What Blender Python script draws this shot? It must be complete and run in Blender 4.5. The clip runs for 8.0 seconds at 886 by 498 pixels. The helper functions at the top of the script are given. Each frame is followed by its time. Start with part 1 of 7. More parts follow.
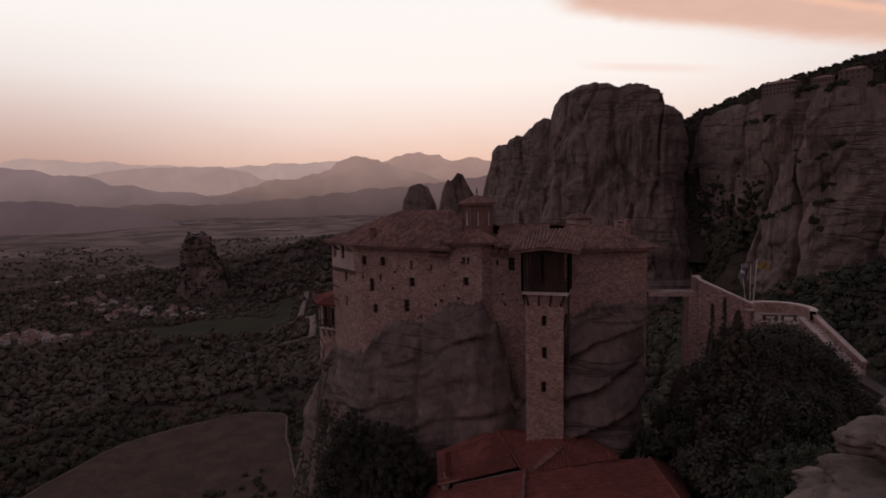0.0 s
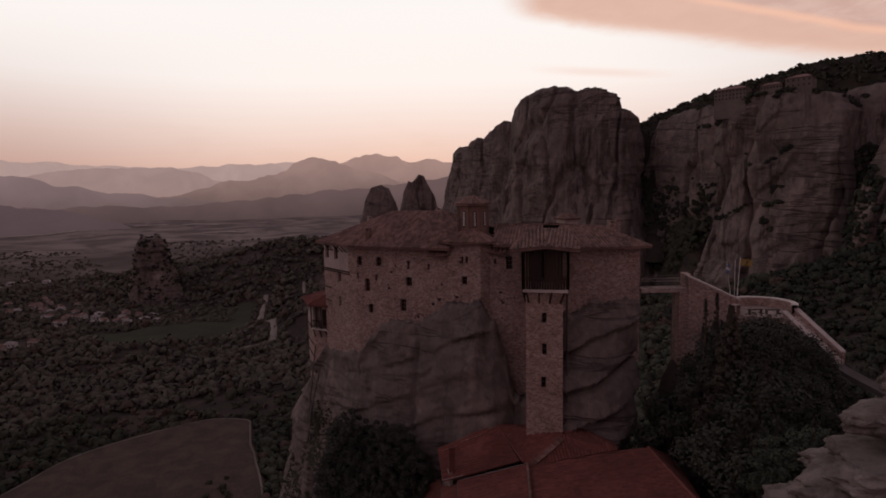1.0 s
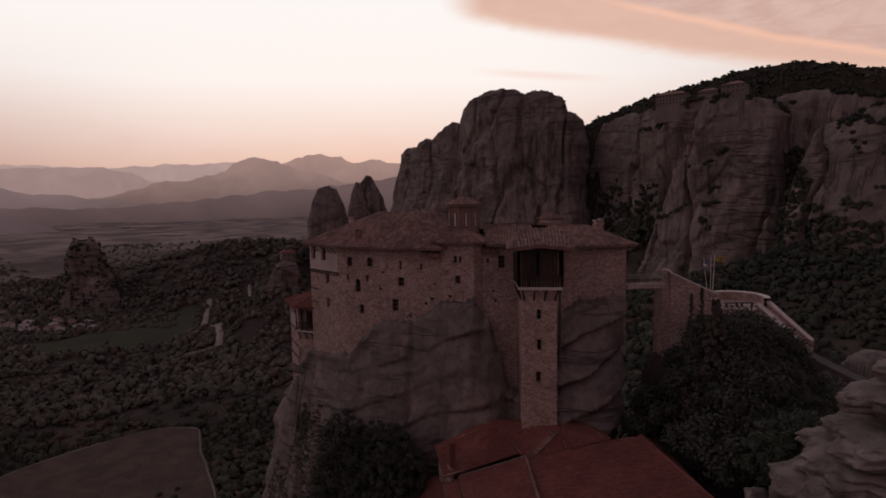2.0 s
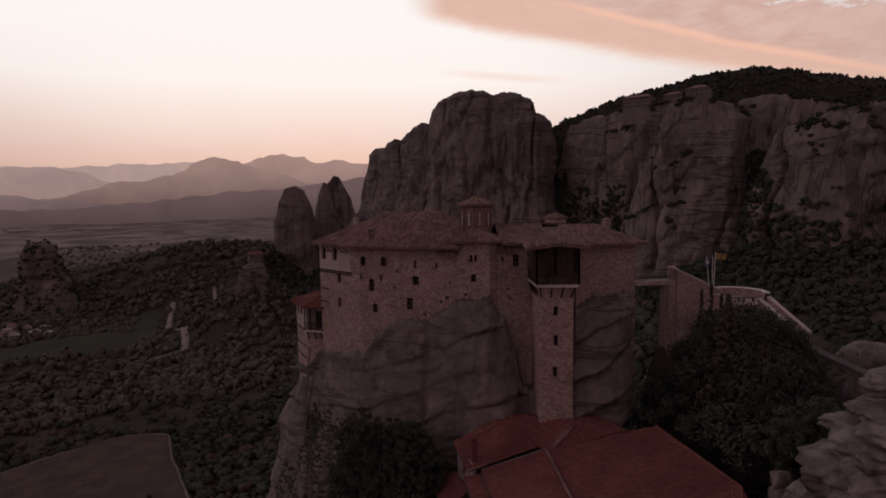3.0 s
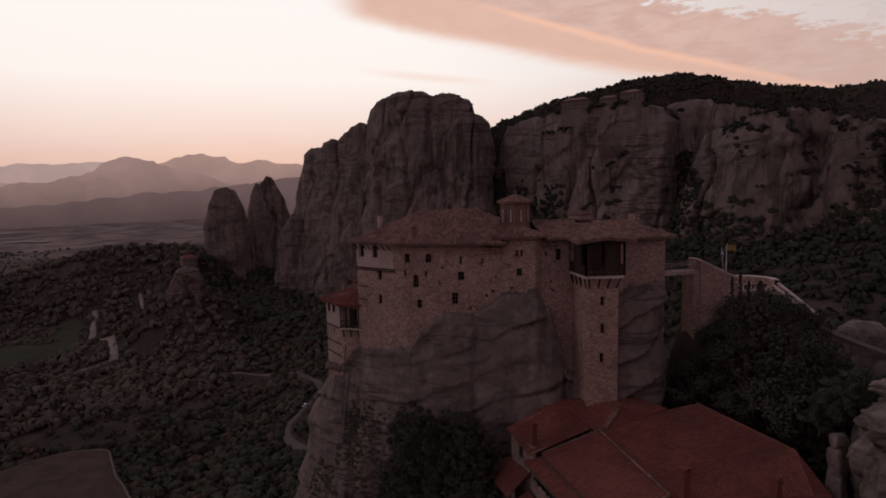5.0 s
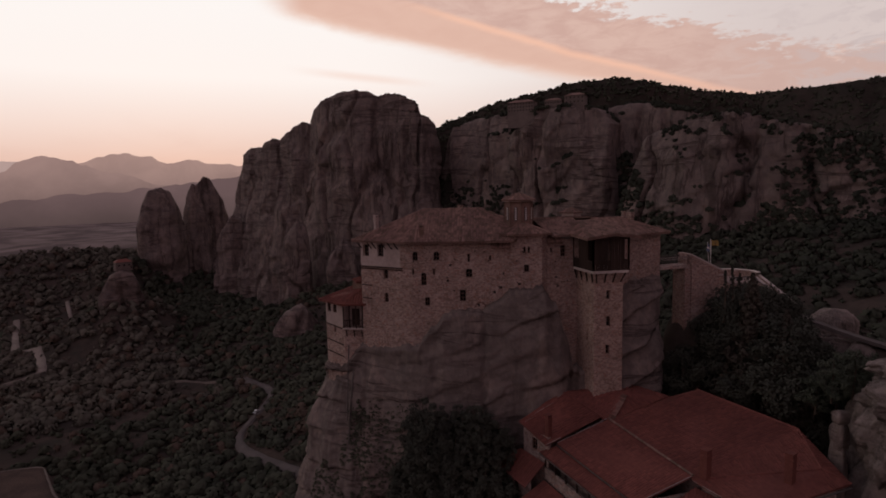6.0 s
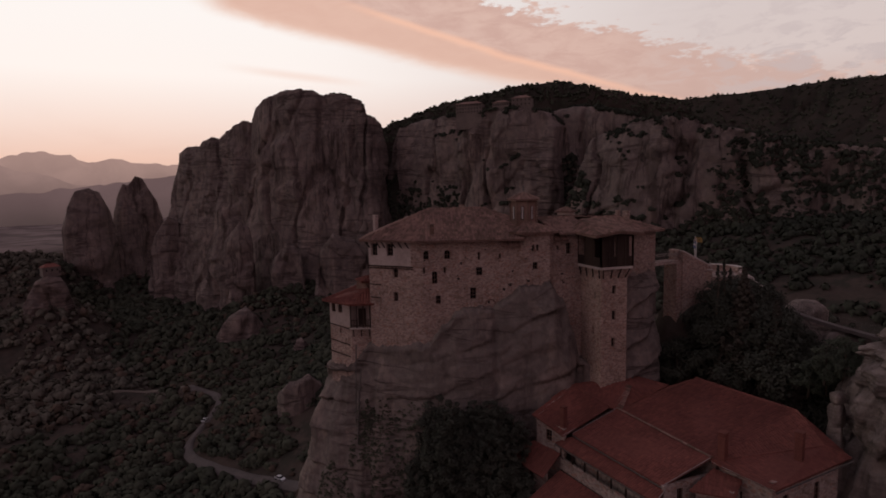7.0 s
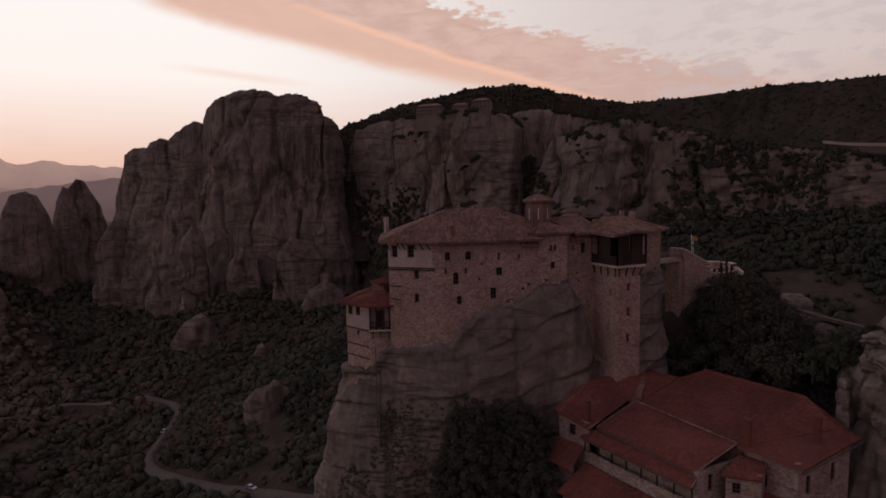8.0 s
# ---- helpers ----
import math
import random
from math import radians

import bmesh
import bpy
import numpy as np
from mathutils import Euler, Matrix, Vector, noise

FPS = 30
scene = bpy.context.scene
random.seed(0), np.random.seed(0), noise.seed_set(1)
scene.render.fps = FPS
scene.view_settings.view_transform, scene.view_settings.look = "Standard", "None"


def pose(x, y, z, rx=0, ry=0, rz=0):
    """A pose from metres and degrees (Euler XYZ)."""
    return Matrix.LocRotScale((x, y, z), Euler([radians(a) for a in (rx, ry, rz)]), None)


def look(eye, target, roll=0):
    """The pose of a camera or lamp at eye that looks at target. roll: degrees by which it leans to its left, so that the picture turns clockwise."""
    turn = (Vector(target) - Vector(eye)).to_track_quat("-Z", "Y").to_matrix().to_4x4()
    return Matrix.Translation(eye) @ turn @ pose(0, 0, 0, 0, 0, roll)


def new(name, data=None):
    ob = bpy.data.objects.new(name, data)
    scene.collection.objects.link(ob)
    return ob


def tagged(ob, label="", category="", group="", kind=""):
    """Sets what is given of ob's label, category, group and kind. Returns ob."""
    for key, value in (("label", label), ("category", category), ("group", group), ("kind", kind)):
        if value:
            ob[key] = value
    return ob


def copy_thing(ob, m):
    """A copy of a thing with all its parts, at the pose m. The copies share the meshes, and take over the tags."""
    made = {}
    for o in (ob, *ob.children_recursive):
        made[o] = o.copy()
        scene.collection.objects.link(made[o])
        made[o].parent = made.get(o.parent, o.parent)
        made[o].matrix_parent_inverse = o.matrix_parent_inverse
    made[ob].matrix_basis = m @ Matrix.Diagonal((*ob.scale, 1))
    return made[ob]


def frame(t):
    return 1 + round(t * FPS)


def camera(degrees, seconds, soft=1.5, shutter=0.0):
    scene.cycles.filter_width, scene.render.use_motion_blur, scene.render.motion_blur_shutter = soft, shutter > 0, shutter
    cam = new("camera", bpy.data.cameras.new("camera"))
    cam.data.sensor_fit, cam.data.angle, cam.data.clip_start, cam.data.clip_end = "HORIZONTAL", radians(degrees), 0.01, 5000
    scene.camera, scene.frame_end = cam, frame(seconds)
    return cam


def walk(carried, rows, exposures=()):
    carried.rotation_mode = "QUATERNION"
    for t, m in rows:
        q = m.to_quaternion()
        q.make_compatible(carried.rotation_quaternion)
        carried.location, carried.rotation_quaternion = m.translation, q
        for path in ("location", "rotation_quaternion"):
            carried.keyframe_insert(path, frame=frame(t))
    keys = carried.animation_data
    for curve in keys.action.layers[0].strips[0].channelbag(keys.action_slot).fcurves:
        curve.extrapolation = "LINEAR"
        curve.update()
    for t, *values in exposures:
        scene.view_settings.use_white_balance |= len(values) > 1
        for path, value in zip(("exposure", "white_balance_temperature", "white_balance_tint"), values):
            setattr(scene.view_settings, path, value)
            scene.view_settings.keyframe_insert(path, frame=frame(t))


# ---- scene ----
cam = camera(73.6, 8.0, 1.75)

PATH = [
    (0, (0.11, -0.763, 99.535), (0.108, 1.226, 99.323), -1.2),
    (0.5, (-1.542, -1.069, 99.514), (-1.49, 0.92, 99.303), -1.1),
    (1, (-3.731, -1.45, 99.492), (-3.592, 0.534, 99.283), -1.1),
    (1.5, (-5.855, -1.63, 99.559), (-5.626, 0.346, 99.349), -1.1),
    (2, (-8.503, -1.86, 99.611), (-8.179, 0.103, 99.401), -1.1),
    (3.5, (-16.575, -1.8, 99.696), (-16.087, 0.128, 99.485), -1.1),
    (4, (-19.815, -1.532, 99.716), (-19.275, 0.381, 99.504), -1.2),
    (4.5, (-22.775, -1.153, 99.725), (-22.177, 0.743, 99.512), -1.2),
    (6, (-33.268, 1.817, 99.643), (-32.397, 3.604, 99.427), -1.3),
    (6.5, (-36.704, 3.118, 99.605), (-35.744, 4.859, 99.389), -1.2),
    (7, (-40.602, 4.876, 99.685), (-39.548, 6.562, 99.467), -1.2),
    (7.5, (-44.001, 6.528, 99.707), (-42.877, 8.168, 99.49), -1.2),
    (8, (-47.568, 8.626, 99.9), (-46.374, 10.216, 99.684), -1.4),
]
walk(cam, [(t, look(eye, target, roll)) for t, eye, target, roll in PATH])


# ---------------------------------------------------------------- light
SUNSET = 2.0          # compass bearing of the afterglow, degrees east of +y
world = bpy.data.worlds.new("dusk")
scene.world = world
world.use_nodes = True
wt = world.node_tree
wt.nodes.clear()


def node(tree, kind, **kw):
    n = tree.nodes.new(kind)
    for k, v in kw.items():
        if k == "op":
            n.operation = v
        elif k == "blend":
            n.blend_type, n.data_type = v, "RGBA"
        else:
            n.inputs[k].default_value = v
    return n


def mth(tree, op, a, b=None, c=None, clamp=False):
    n = tree.nodes.new("ShaderNodeMath")
    n.operation, n.use_clamp = op, clamp
    for i, v in enumerate((a, b, c)):
        if v is None:
            continue
        if isinstance(v, (int, float)):
            n.inputs[i].default_value = v
        else:
            tree.links.new(v, n.inputs[i])
    return n.outputs[0]


def step01(tree, v, lo, hi):
    """Smooth 0..1 ramp of a socket between lo and hi."""
    n = tree.nodes.new("ShaderNodeMapRange")
    n.interpolation_type = "SMOOTHSTEP"
    tree.links.new(v, n.inputs[0])
    n.inputs[1].default_value, n.inputs[2].default_value = lo, hi
    n.inputs[3].default_value, n.inputs[4].default_value = 0, 1
    return n.outputs[0]


def mixc(tree, fac, a, b, blend="MIX"):
    n = tree.nodes.new("ShaderNodeMix")
    n.data_type, n.blend_type = "RGBA", blend
    for sock, v in ((n.inputs[0], fac), (n.inputs[6], a), (n.inputs[7], b)):
        if isinstance(v, (int, float)):
            sock.default_value = v
        elif isinstance(v, tuple):
            sock.default_value = (*v, 1)
        else:
            tree.links.new(v, sock)
    return n.outputs[2]


def ramp(tree, v, stops):
    n = tree.nodes.new("ShaderNodeValToRGB")
    el = n.color_ramp.elements
    while len(el) < len(stops):
        el.new(0.5)
    for e, (p, c) in zip(el, stops):
        e.position, e.color = p, (*c, 1)
    tree.links.new(v, n.inputs[0])
    return n.outputs[0]


def noise_tex(tree, vec, scale, detail=4.0, rough=0.55, dist=0.0):
    n = node(tree, "ShaderNodeTexNoise", Scale=scale, Detail=detail, Roughness=rough, Distortion=dist)
    tree.links.new(vec, n.inputs["Vector"])
    return n.outputs[0]


def srgb(r, g, b):
    f = lambda c: (c / 255 / 12.92) if c < 10 else ((c / 255 + 0.055) / 1.055) ** 2.4
    return (f(r), f(g), f(b))


def build_sky():
    t = wt
    co = t.nodes.new("ShaderNodeTexCoord")
    sep = t.nodes.new("ShaderNodeSeparateXYZ")
    t.links.new(co.outputs["Generated"], sep.inputs[0])
    x, y, z = sep.outputs
    el = mth(t, "MULTIPLY", mth(t, "ARCSINE", z), 57.2958)
    az = mth(t, "SUBTRACT", mth(t, "MULTIPLY", mth(t, "ARCTAN2", x, y), 57.2958), SUNSET)
    away = mth(t, "ABSOLUTE", az)
    # elevation gradient toward the afterglow
    up = mth(t, "DIVIDE", mth(t, "ADD", el, 5.0), 95.0, clamp=True)
    glow = ramp(t, up, [(0.0, srgb(170, 138, 132)), (0.055, srgb(212, 176, 164)), (0.08, srgb(230, 195, 181)), (0.11, srgb(242, 218, 208)),
                        (0.155, srgb(253, 243, 238)), (0.23, srgb(252, 246, 243)), (0.36, srgb(186, 172, 178)), (0.6, srgb(150, 142, 156)), (1.0, srgb(138, 132, 147))])
    dim = ramp(t, up, [(0.0, srgb(112, 90, 94)), (0.06, srgb(166, 135, 140)), (0.2, srgb(169, 141, 150)), (0.5, srgb(153, 137, 152)), (1.0, srgb(138, 132, 147))])
    side = step01(t, away, 62.0, 125.0)
    sky = mixc(t, side, glow, dim)
    # cooler and greyer to the east of the glow
    east = step01(t, az, 14.0, 58.0)
    sky = mixc(t, mth(t, "MULTIPLY", east, 0.9), sky, mixc(t, 1.0, sky, srgb(212, 202, 202), "MULTIPLY"))
    west = step01(t, mth(t, "MULTIPLY", az, -1.0), 12.0, 42.0)
    low = step01(t, mth(t, "MULTIPLY", el, -1.0), -16.0, 0.0)
    sky = mixc(t, mth(t, "MULTIPLY", mth(t, "MULTIPLY", west, low), 0.9), sky, mixc(t, 1.0, sky, srgb(204, 193, 194), "MULTIPLY"))
    # cloud bank: a wedge that comes down toward the east
    vec = t.nodes.new("ShaderNodeCombineXYZ")
    t.links.new(mth(t, "MULTIPLY", az, 0.045), vec.inputs[0])
    t.links.new(mth(t, "MULTIPLY", el, 0.13), vec.inputs[1])
    n1 = noise_tex(t, vec.outputs[0], 2.2, 7.0, 0.6, 0.4)
    n2 = noise_tex(t, vec.outputs[0], 6.5, 9.0, 0.62, 0.5)
    wob = mth(t, "MULTIPLY", mth(t, "SUBTRACT", n1, 0.5), 4.0)
    wob2 = mth(t, "MULTIPLY", mth(t, "SUBTRACT", n2, 0.5), 5.0)
    lowline = mth(t, "ADD", mth(t, "MULTIPLY", az, -0.228), 17.5)
    topline = mth(t, "ADD", mth(t, "MULTIPLY", az, -0.28), 26.5)
    n3 = noise_tex(t, vec.outputs[0], 15.0, 6.0, 0.6, 0.2)
    billow = mth(t, "ADD", mth(t, "MULTIPLY", mth(t, "SUBTRACT", n2, 0.5), 7.0), mth(t, "MULTIPLY", mth(t, "SUBTRACT", n3, 0.5), 4.0))
    above = mth(t, "ADD", mth(t, "SUBTRACT", el, lowline), mth(t, "ADD", mth(t, "MULTIPLY", wob, 0.3), mth(t, "MULTIPLY", wob2, 0.12)))
    below = mth(t, "ADD", mth(t, "SUBTRACT", topline, el), mth(t, "ADD", mth(t, "MULTIPLY", wob, 0.5), billow))
    bank = mth(t, "MULTIPLY", step01(t, above, -0.6, 0.8), step01(t, below, -0.1, 0.9))
    bank = mth(t, "MULTIPLY", bank, step01(t, az, 7.0, 12.0))
    streak = mth(t, "SUBTRACT", el, mth(t, "ADD", mth(t, "MULTIPLY", az, -0.318), 23.15))
    streak = mth(t, "ADD", streak, mth(t, "MULTIPLY", wob, 0.22))
    lit = mth(t, "MULTIPLY", step01(t, mth(t, "MULTIPLY", mth(t, "ABSOLUTE", streak), -1.0), -0.55, 0.0), step01(t, az, 17.0, 27.0))
    underlit = mth(t, "MULTIPLY", step01(t, mth(t, "MULTIPLY", streak, -1.0), -0.1, 0.5), 1.0)
    rim = step01(t, mth(t, "MULTIPLY", above, -1.0), -1.2, 0.1)
    cloud = mixc(t, step01(t, n2, 0.35, 0.66), srgb(205, 166, 154), srgb(217, 181, 168))
    cloud = mixc(t, mth(t, "MULTIPLY", underlit, 0.75), cloud, srgb(226, 182, 163))
    cloud = mixc(t, mth(t, "MULTIPLY", rim, 0.55), cloud, srgb(240, 204, 186))
    cloud = mixc(t, mth(t, "MULTIPLY", lit, 0.8), cloud, srgb(246, 192, 165))
    cloud = mixc(t, step01(t, az, 38.0, 66.0), cloud, srgb(203, 172, 163))
    bright = mth(t, "MULTIPLY", mth(t, "MULTIPLY", step01(t, mth(t, "MULTIPLY", below, -1.0), -1.6, 0.0), step01(t, n3, 0.5, 0.62)), step01(t, az, 52.0, 58.0))
    cloud = mixc(t, mth(t, "MULTIPLY", bright, 0.7), cloud, srgb(240, 205, 190))
    sky = mixc(t, mth(t, "MULTIPLY", bank, mth(t, "SUBTRACT", 0.95, mth(t, "MULTIPLY", side, 0.8))), sky, cloud)
    # thin veils and scattered puffs beyond the bank
    puffs = mth(t, "MULTIPLY", step01(t, n2, 0.47, 0.60), mth(t, "MULTIPLY", step01(t, az, 44.0, 62.0), step01(t, mth(t, "MULTIPLY", el, -1.0), -20.0, -9.0)))
    sky = mixc(t, mth(t, "MULTIPLY", puffs, 0.7), sky, srgb(198, 182, 181))
    veil = mth(t, "ABSOLUTE", mth(t, "SUBTRACT", el, mth(t, "ADD", mth(t, "MULTIPLY", az, -0.1), 11.7)))
    veil = mth(t, "MULTIPLY", step01(t, mth(t, "MULTIPLY", veil, -1.0), -0.6, 0.0), mth(t, "MULTIPLY", step01(t, az, 9.0, 16.0), step01(t, mth(t, "MULTIPLY", az, -1.0), -25.0, -18.0)))
    sky = mixc(t, mth(t, "MULTIPLY", veil, 0.45), sky, srgb(240, 205, 190))
    haze = mth(t, "MULTIPLY", step01(t, n1, 0.45, 0.7), step01(t, mth(t, "MULTIPLY", el, -1.0), -8.0, -2.0))
    sky = mixc(t, mth(t, "MULTIPLY", haze, 0.22), sky, srgb(214, 178, 166))
    air = t.nodes.new("ShaderNodeTexSky")
    air.sky_type, air.sun_disc = "NISHITA", False
    air.sun_elevation, air.sun_rotation = radians(1.5), radians(SUNSET)
    bg1, bg2 = t.nodes.new("ShaderNodeBackground"), t.nodes.new("ShaderNodeBackground")
    t.links.new(sky, bg1.inputs[0])
    t.links.new(air.outputs[0], bg2.inputs[0])
    bg1.inputs[1].default_value, bg2.inputs[1].default_value = 1.0, 0.003
    add, out = t.nodes.new("ShaderNodeAddShader"), t.nodes.new("ShaderNodeOutputWorld")
    t.links.new(bg1.outputs[0], add.inputs[0])
    t.links.new(bg2.outputs[0], add.inputs[1])
    t.links.new(add.outputs[0], out.inputs[0])


build_sky()
sun = new("sun", bpy.data.lights.new("sun", "SUN"))
sun.data.energy, sun.data.angle, sun.data.color = 0.25, radians(12), (1.0, 0.72, 0.55)
sun.matrix_world = look((900 * math.sin(radians(SUNSET)), 900 * math.cos(radians(SUNSET)), 130), (0, 0, 80))


# ---------------------------------------------------------------- materials
def material(name, base, dark, scale=1.0, rough=0.85, bump=0.3, stretch=(1, 1, 1), kind="noise", spot=None, dist=0.05, metal=0.0, island=0.0, spec=0.12, dip=0.14, seam=1.0):
    """Two-scale procedural surface in metres. base/dark: the two colours it drifts between."""
    m = bpy.data.materials.new(name)
    m.use_nodes = True
    t = m.node_tree
    b = t.nodes["Principled BSDF"]
    geo = t.nodes.new("ShaderNodeNewGeometry")
    mp = t.nodes.new("ShaderNodeMapping")
    mp.inputs["Scale"].default_value = stretch
    t.links.new(geo.outputs["Position"], mp.inputs["Vector"])
    v = mp.outputs[0]
    big = noise_tex(t, v, 0.22 * scale, 5.0, 0.6, 0.6)
    fine = noise_tex(t, v, 2.6 * scale, 7.0, 0.65)
    col = mixc(t, step01(t, big, 0.3, 0.7), dark, base)
    col = mixc(t, mth(t, "MULTIPLY", step01(t, fine, 0.35, 0.75), 0.45), col, mixc(t, 1.0, col, (0.5, 0.48, 0.46), "MULTIPLY"))
    height = fine
    if kind == "rubble":
        vo = node(t, "ShaderNodeTexVoronoi", Scale=2.4 * scale)
        vo.feature = "DISTANCE_TO_EDGE"
        vc = node(t, "ShaderNodeTexVoronoi", Scale=2.4 * scale)
        warp = t.nodes.new("ShaderNodeMapping")
        warp.inputs["Scale"].default_value = (1, 1, 1.8)
        t.links.new(v, warp.inputs["Vector"])
        for n in (vo, vc):
            t.links.new(warp.outputs[0], n.inputs["Vector"])
        edge = step01(t, vo.outputs["Distance"], 0.02, 0.12)
        sepc = t.nodes.new("ShaderNodeSeparateColor")
        t.links.new(vc.outputs["Color"], sepc.inputs[0])
        col = mixc(t, sepc.outputs[0], mixc(t, 1.0, col, (1.14, 1.12, 1.10), "MULTIPLY"), mixc(t, 1.0, col, (0.60, 0.54, 0.51), "MULTIPLY"))
        col = mixc(t, mth(t, "MULTIPLY", step01(t, sepc.outputs[1], 0.8, 0.92), 0.5), col, spot or (0.3, 0.13, 0.09))
        col = mixc(t, edge, mixc(t, 0.3, col, (0.42, 0.36, 0.32)), col)
        patch = noise_tex(t, v, 0.55 * scale, 6.0, 0.65, 1.0)
        col = mixc(t, mth(t, "MULTIPLY", step01(t, patch, 0.5, 0.68), 0.5), col, mixc(t, 1.0, col, (0.55, 0.52, 0.5), "MULTIPLY"))
        col = mixc(t, mth(t, "MULTIPLY", step01(t, patch, 0.46, 0.3), 0.35), col, (0.52, 0.42, 0.37))
        height = mth(t, "ADD", mth(t, "MULTIPLY", edge, 0.8), mth(t, "MULTIPLY", fine, 0.5))
    if kind == "strata":
        sp = t.nodes.new("ShaderNodeMapping")
        sp.inputs["Scale"].default_value = (0.05, 0.05, 0.75)
        sp.inputs["Rotation"].default_value = (0.05, 0.12, 0)
        t.links.new(geo.outputs["Position"], sp.inputs["Vector"])
        bands = noise_tex(t, sp.outputs[0], 1.1 * scale, 6.0, 0.6, 0.3)
        st = t.nodes.new("ShaderNodeMapping")
        st.inputs["Scale"].default_value = (0.5, 0.5, 0.035)
        t.links.new(geo.outputs["Position"], st.inputs["Vector"])
        streaks = noise_tex(t, st.outputs[0], 0.9 * scale, 5.0, 0.6)
        col = mixc(t, mth(t, "MULTIPLY", step01(t, bands, 0.42, 0.62), 0.55), col, mixc(t, 1.0, col, (0.55, 0.52, 0.5), "MULTIPLY"))
        col = mixc(t, mth(t, "MULTIPLY", step01(t, streaks, 0.52, 0.68), 0.7), col, spot or dark)
        wash = noise_tex(t, st.outputs[0], 0.33 * scale, 3.0, 0.5, 0.4)
        col = mixc(t, mth(t, "MULTIPLY", step01(t, wash, 0.5, 0.66), 0.5), col, mixc(t, 1.0, base, (1.25, 1.22, 1.2), "MULTIPLY"))
        height = mth(t, "ADD", mth(t, "MULTIPLY", bands, 0.9), mth(t, "MULTIPLY", fine, 0.6))
    if kind == "cliff":
        def stretched(k, turn=(0, 0, 0)):
            q = t.nodes.new("ShaderNodeMapping")
            q.inputs["Scale"].default_value, q.inputs["Rotation"].default_value = k, turn
            t.links.new(geo.outputs["Position"], q.inputs["Vector"])
            return q.outputs[0]

        def thin(n, wide):
            return step01(t, mth(t, "MULTIPLY", mth(t, "ABSOLUTE", mth(t, "SUBTRACT", n, 0.5)), -1.0), -wide, -0.1 * wide)

        tint = lambda c, f, k: mixc(t, f, c, mixc(t, 1.0, c, k, "MULTIPLY"))
        beds = noise_tex(t, stretched((0.012 * scale, 0.012 * scale, 0.11 * scale), (0.06, dip, 0)), 1.0, 5.0, 0.55, 0.5)
        joints = noise_tex(t, stretched((0.075 * scale, 0.075 * scale, 0.008 * scale)), 1.0, 5.0, 0.6, 0.3)
        stain = noise_tex(t, stretched((0.16 * scale, 0.16 * scale, 0.012 * scale)), 1.0, 5.0, 0.6)
        where = noise_tex(t, geo.outputs["Position"], 0.018 * scale, 4.0, 0.55)
        pale = noise_tex(t, stretched((0.05 * scale, 0.05 * scale, 0.02 * scale)), 1.0, 6.0, 0.65, 0.8)
        col = tint(col, mth(t, "MULTIPLY", step01(t, pale, 0.5, 0.68), 0.9), (1.42, 1.38, 1.34))
        col = tint(col, mth(t, "MULTIPLY", step01(t, stain, 0.52, 0.64), mth(t, "ADD", 0.25, mth(t, "MULTIPLY", step01(t, where, 0.4, 0.62), 0.6 * seam))), (0.5, 0.48, 0.47))
        cracks = mth(t, "MULTIPLY", thin(beds, 0.035), step01(t, where, 0.62, 0.42))
        seams = mth(t, "MULTIPLY", thin(joints, 0.022), mth(t, "MULTIPLY", step01(t, where, 0.35, 0.55), seam))
        dark_lines = mth(t, "MAXIMUM", cracks, seams)
        col = tint(col, mth(t, "MULTIPLY", dark_lines, 0.6), (0.42, 0.40, 0.40))
        height = mth(t, "SUBTRACT", mth(t, "ADD", mth(t, "MULTIPLY", fine, 0.5), mth(t, "MULTIPLY", joints, 0.8 * seam)), mth(t, "MULTIPLY", dark_lines, 0.9))
    if kind == "land":
        sx = t.nodes.new("ShaderNodeSeparateXYZ")
        t.links.new(geo.outputs["Position"], sx.inputs[0])
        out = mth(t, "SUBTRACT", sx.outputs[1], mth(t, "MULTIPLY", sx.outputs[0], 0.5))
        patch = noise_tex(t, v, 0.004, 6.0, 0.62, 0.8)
        # Plain pales with distance: haze painted in as patchy dry-field tones.
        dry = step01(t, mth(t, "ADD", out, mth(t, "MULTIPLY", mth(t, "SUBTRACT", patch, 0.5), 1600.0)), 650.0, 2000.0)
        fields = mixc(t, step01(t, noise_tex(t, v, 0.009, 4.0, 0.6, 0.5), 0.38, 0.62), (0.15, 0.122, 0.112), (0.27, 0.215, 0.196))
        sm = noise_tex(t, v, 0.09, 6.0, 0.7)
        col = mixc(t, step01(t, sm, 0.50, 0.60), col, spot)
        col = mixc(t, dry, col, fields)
    if kind == "speck" and spot:
        sm = noise_tex(t, v, 0.9 * scale, 6.0, 0.7)
        col = mixc(t, step01(t, sm, 0.52, 0.62), col, spot)
    if island:
        col = mixc(t, mth(t, "MULTIPLY", geo.outputs["Random Per Island"], island), col, mixc(t, 1.0, col, (0.35, 0.42, 0.35), "MULTIPLY"))
    inf = t.nodes.new("ShaderNodeObjectInfo")
    col = mixc(t, mth(t, "MULTIPLY", inf.outputs["Random"], 0.18), col, mixc(t, 1.0, col, (0.6, 0.6, 0.6), "MULTIPLY"))
    t.links.new(col, b.inputs["Base Color"])
    b.inputs["Roughness"].default_value, b.inputs["Metallic"].default_value = rough, metal
    b.inputs["Specular IOR Level"].default_value = spec
    if bump:
        bp = t.nodes.new("ShaderNodeBump")
        bp.inputs["Strength"].default_value, bp.inputs["Distance"].default_value = bump, dist
        t.links.new(height, bp.inputs["Height"])
        t.links.new(bp.outputs[0], b.inputs["Normal"])
    return m


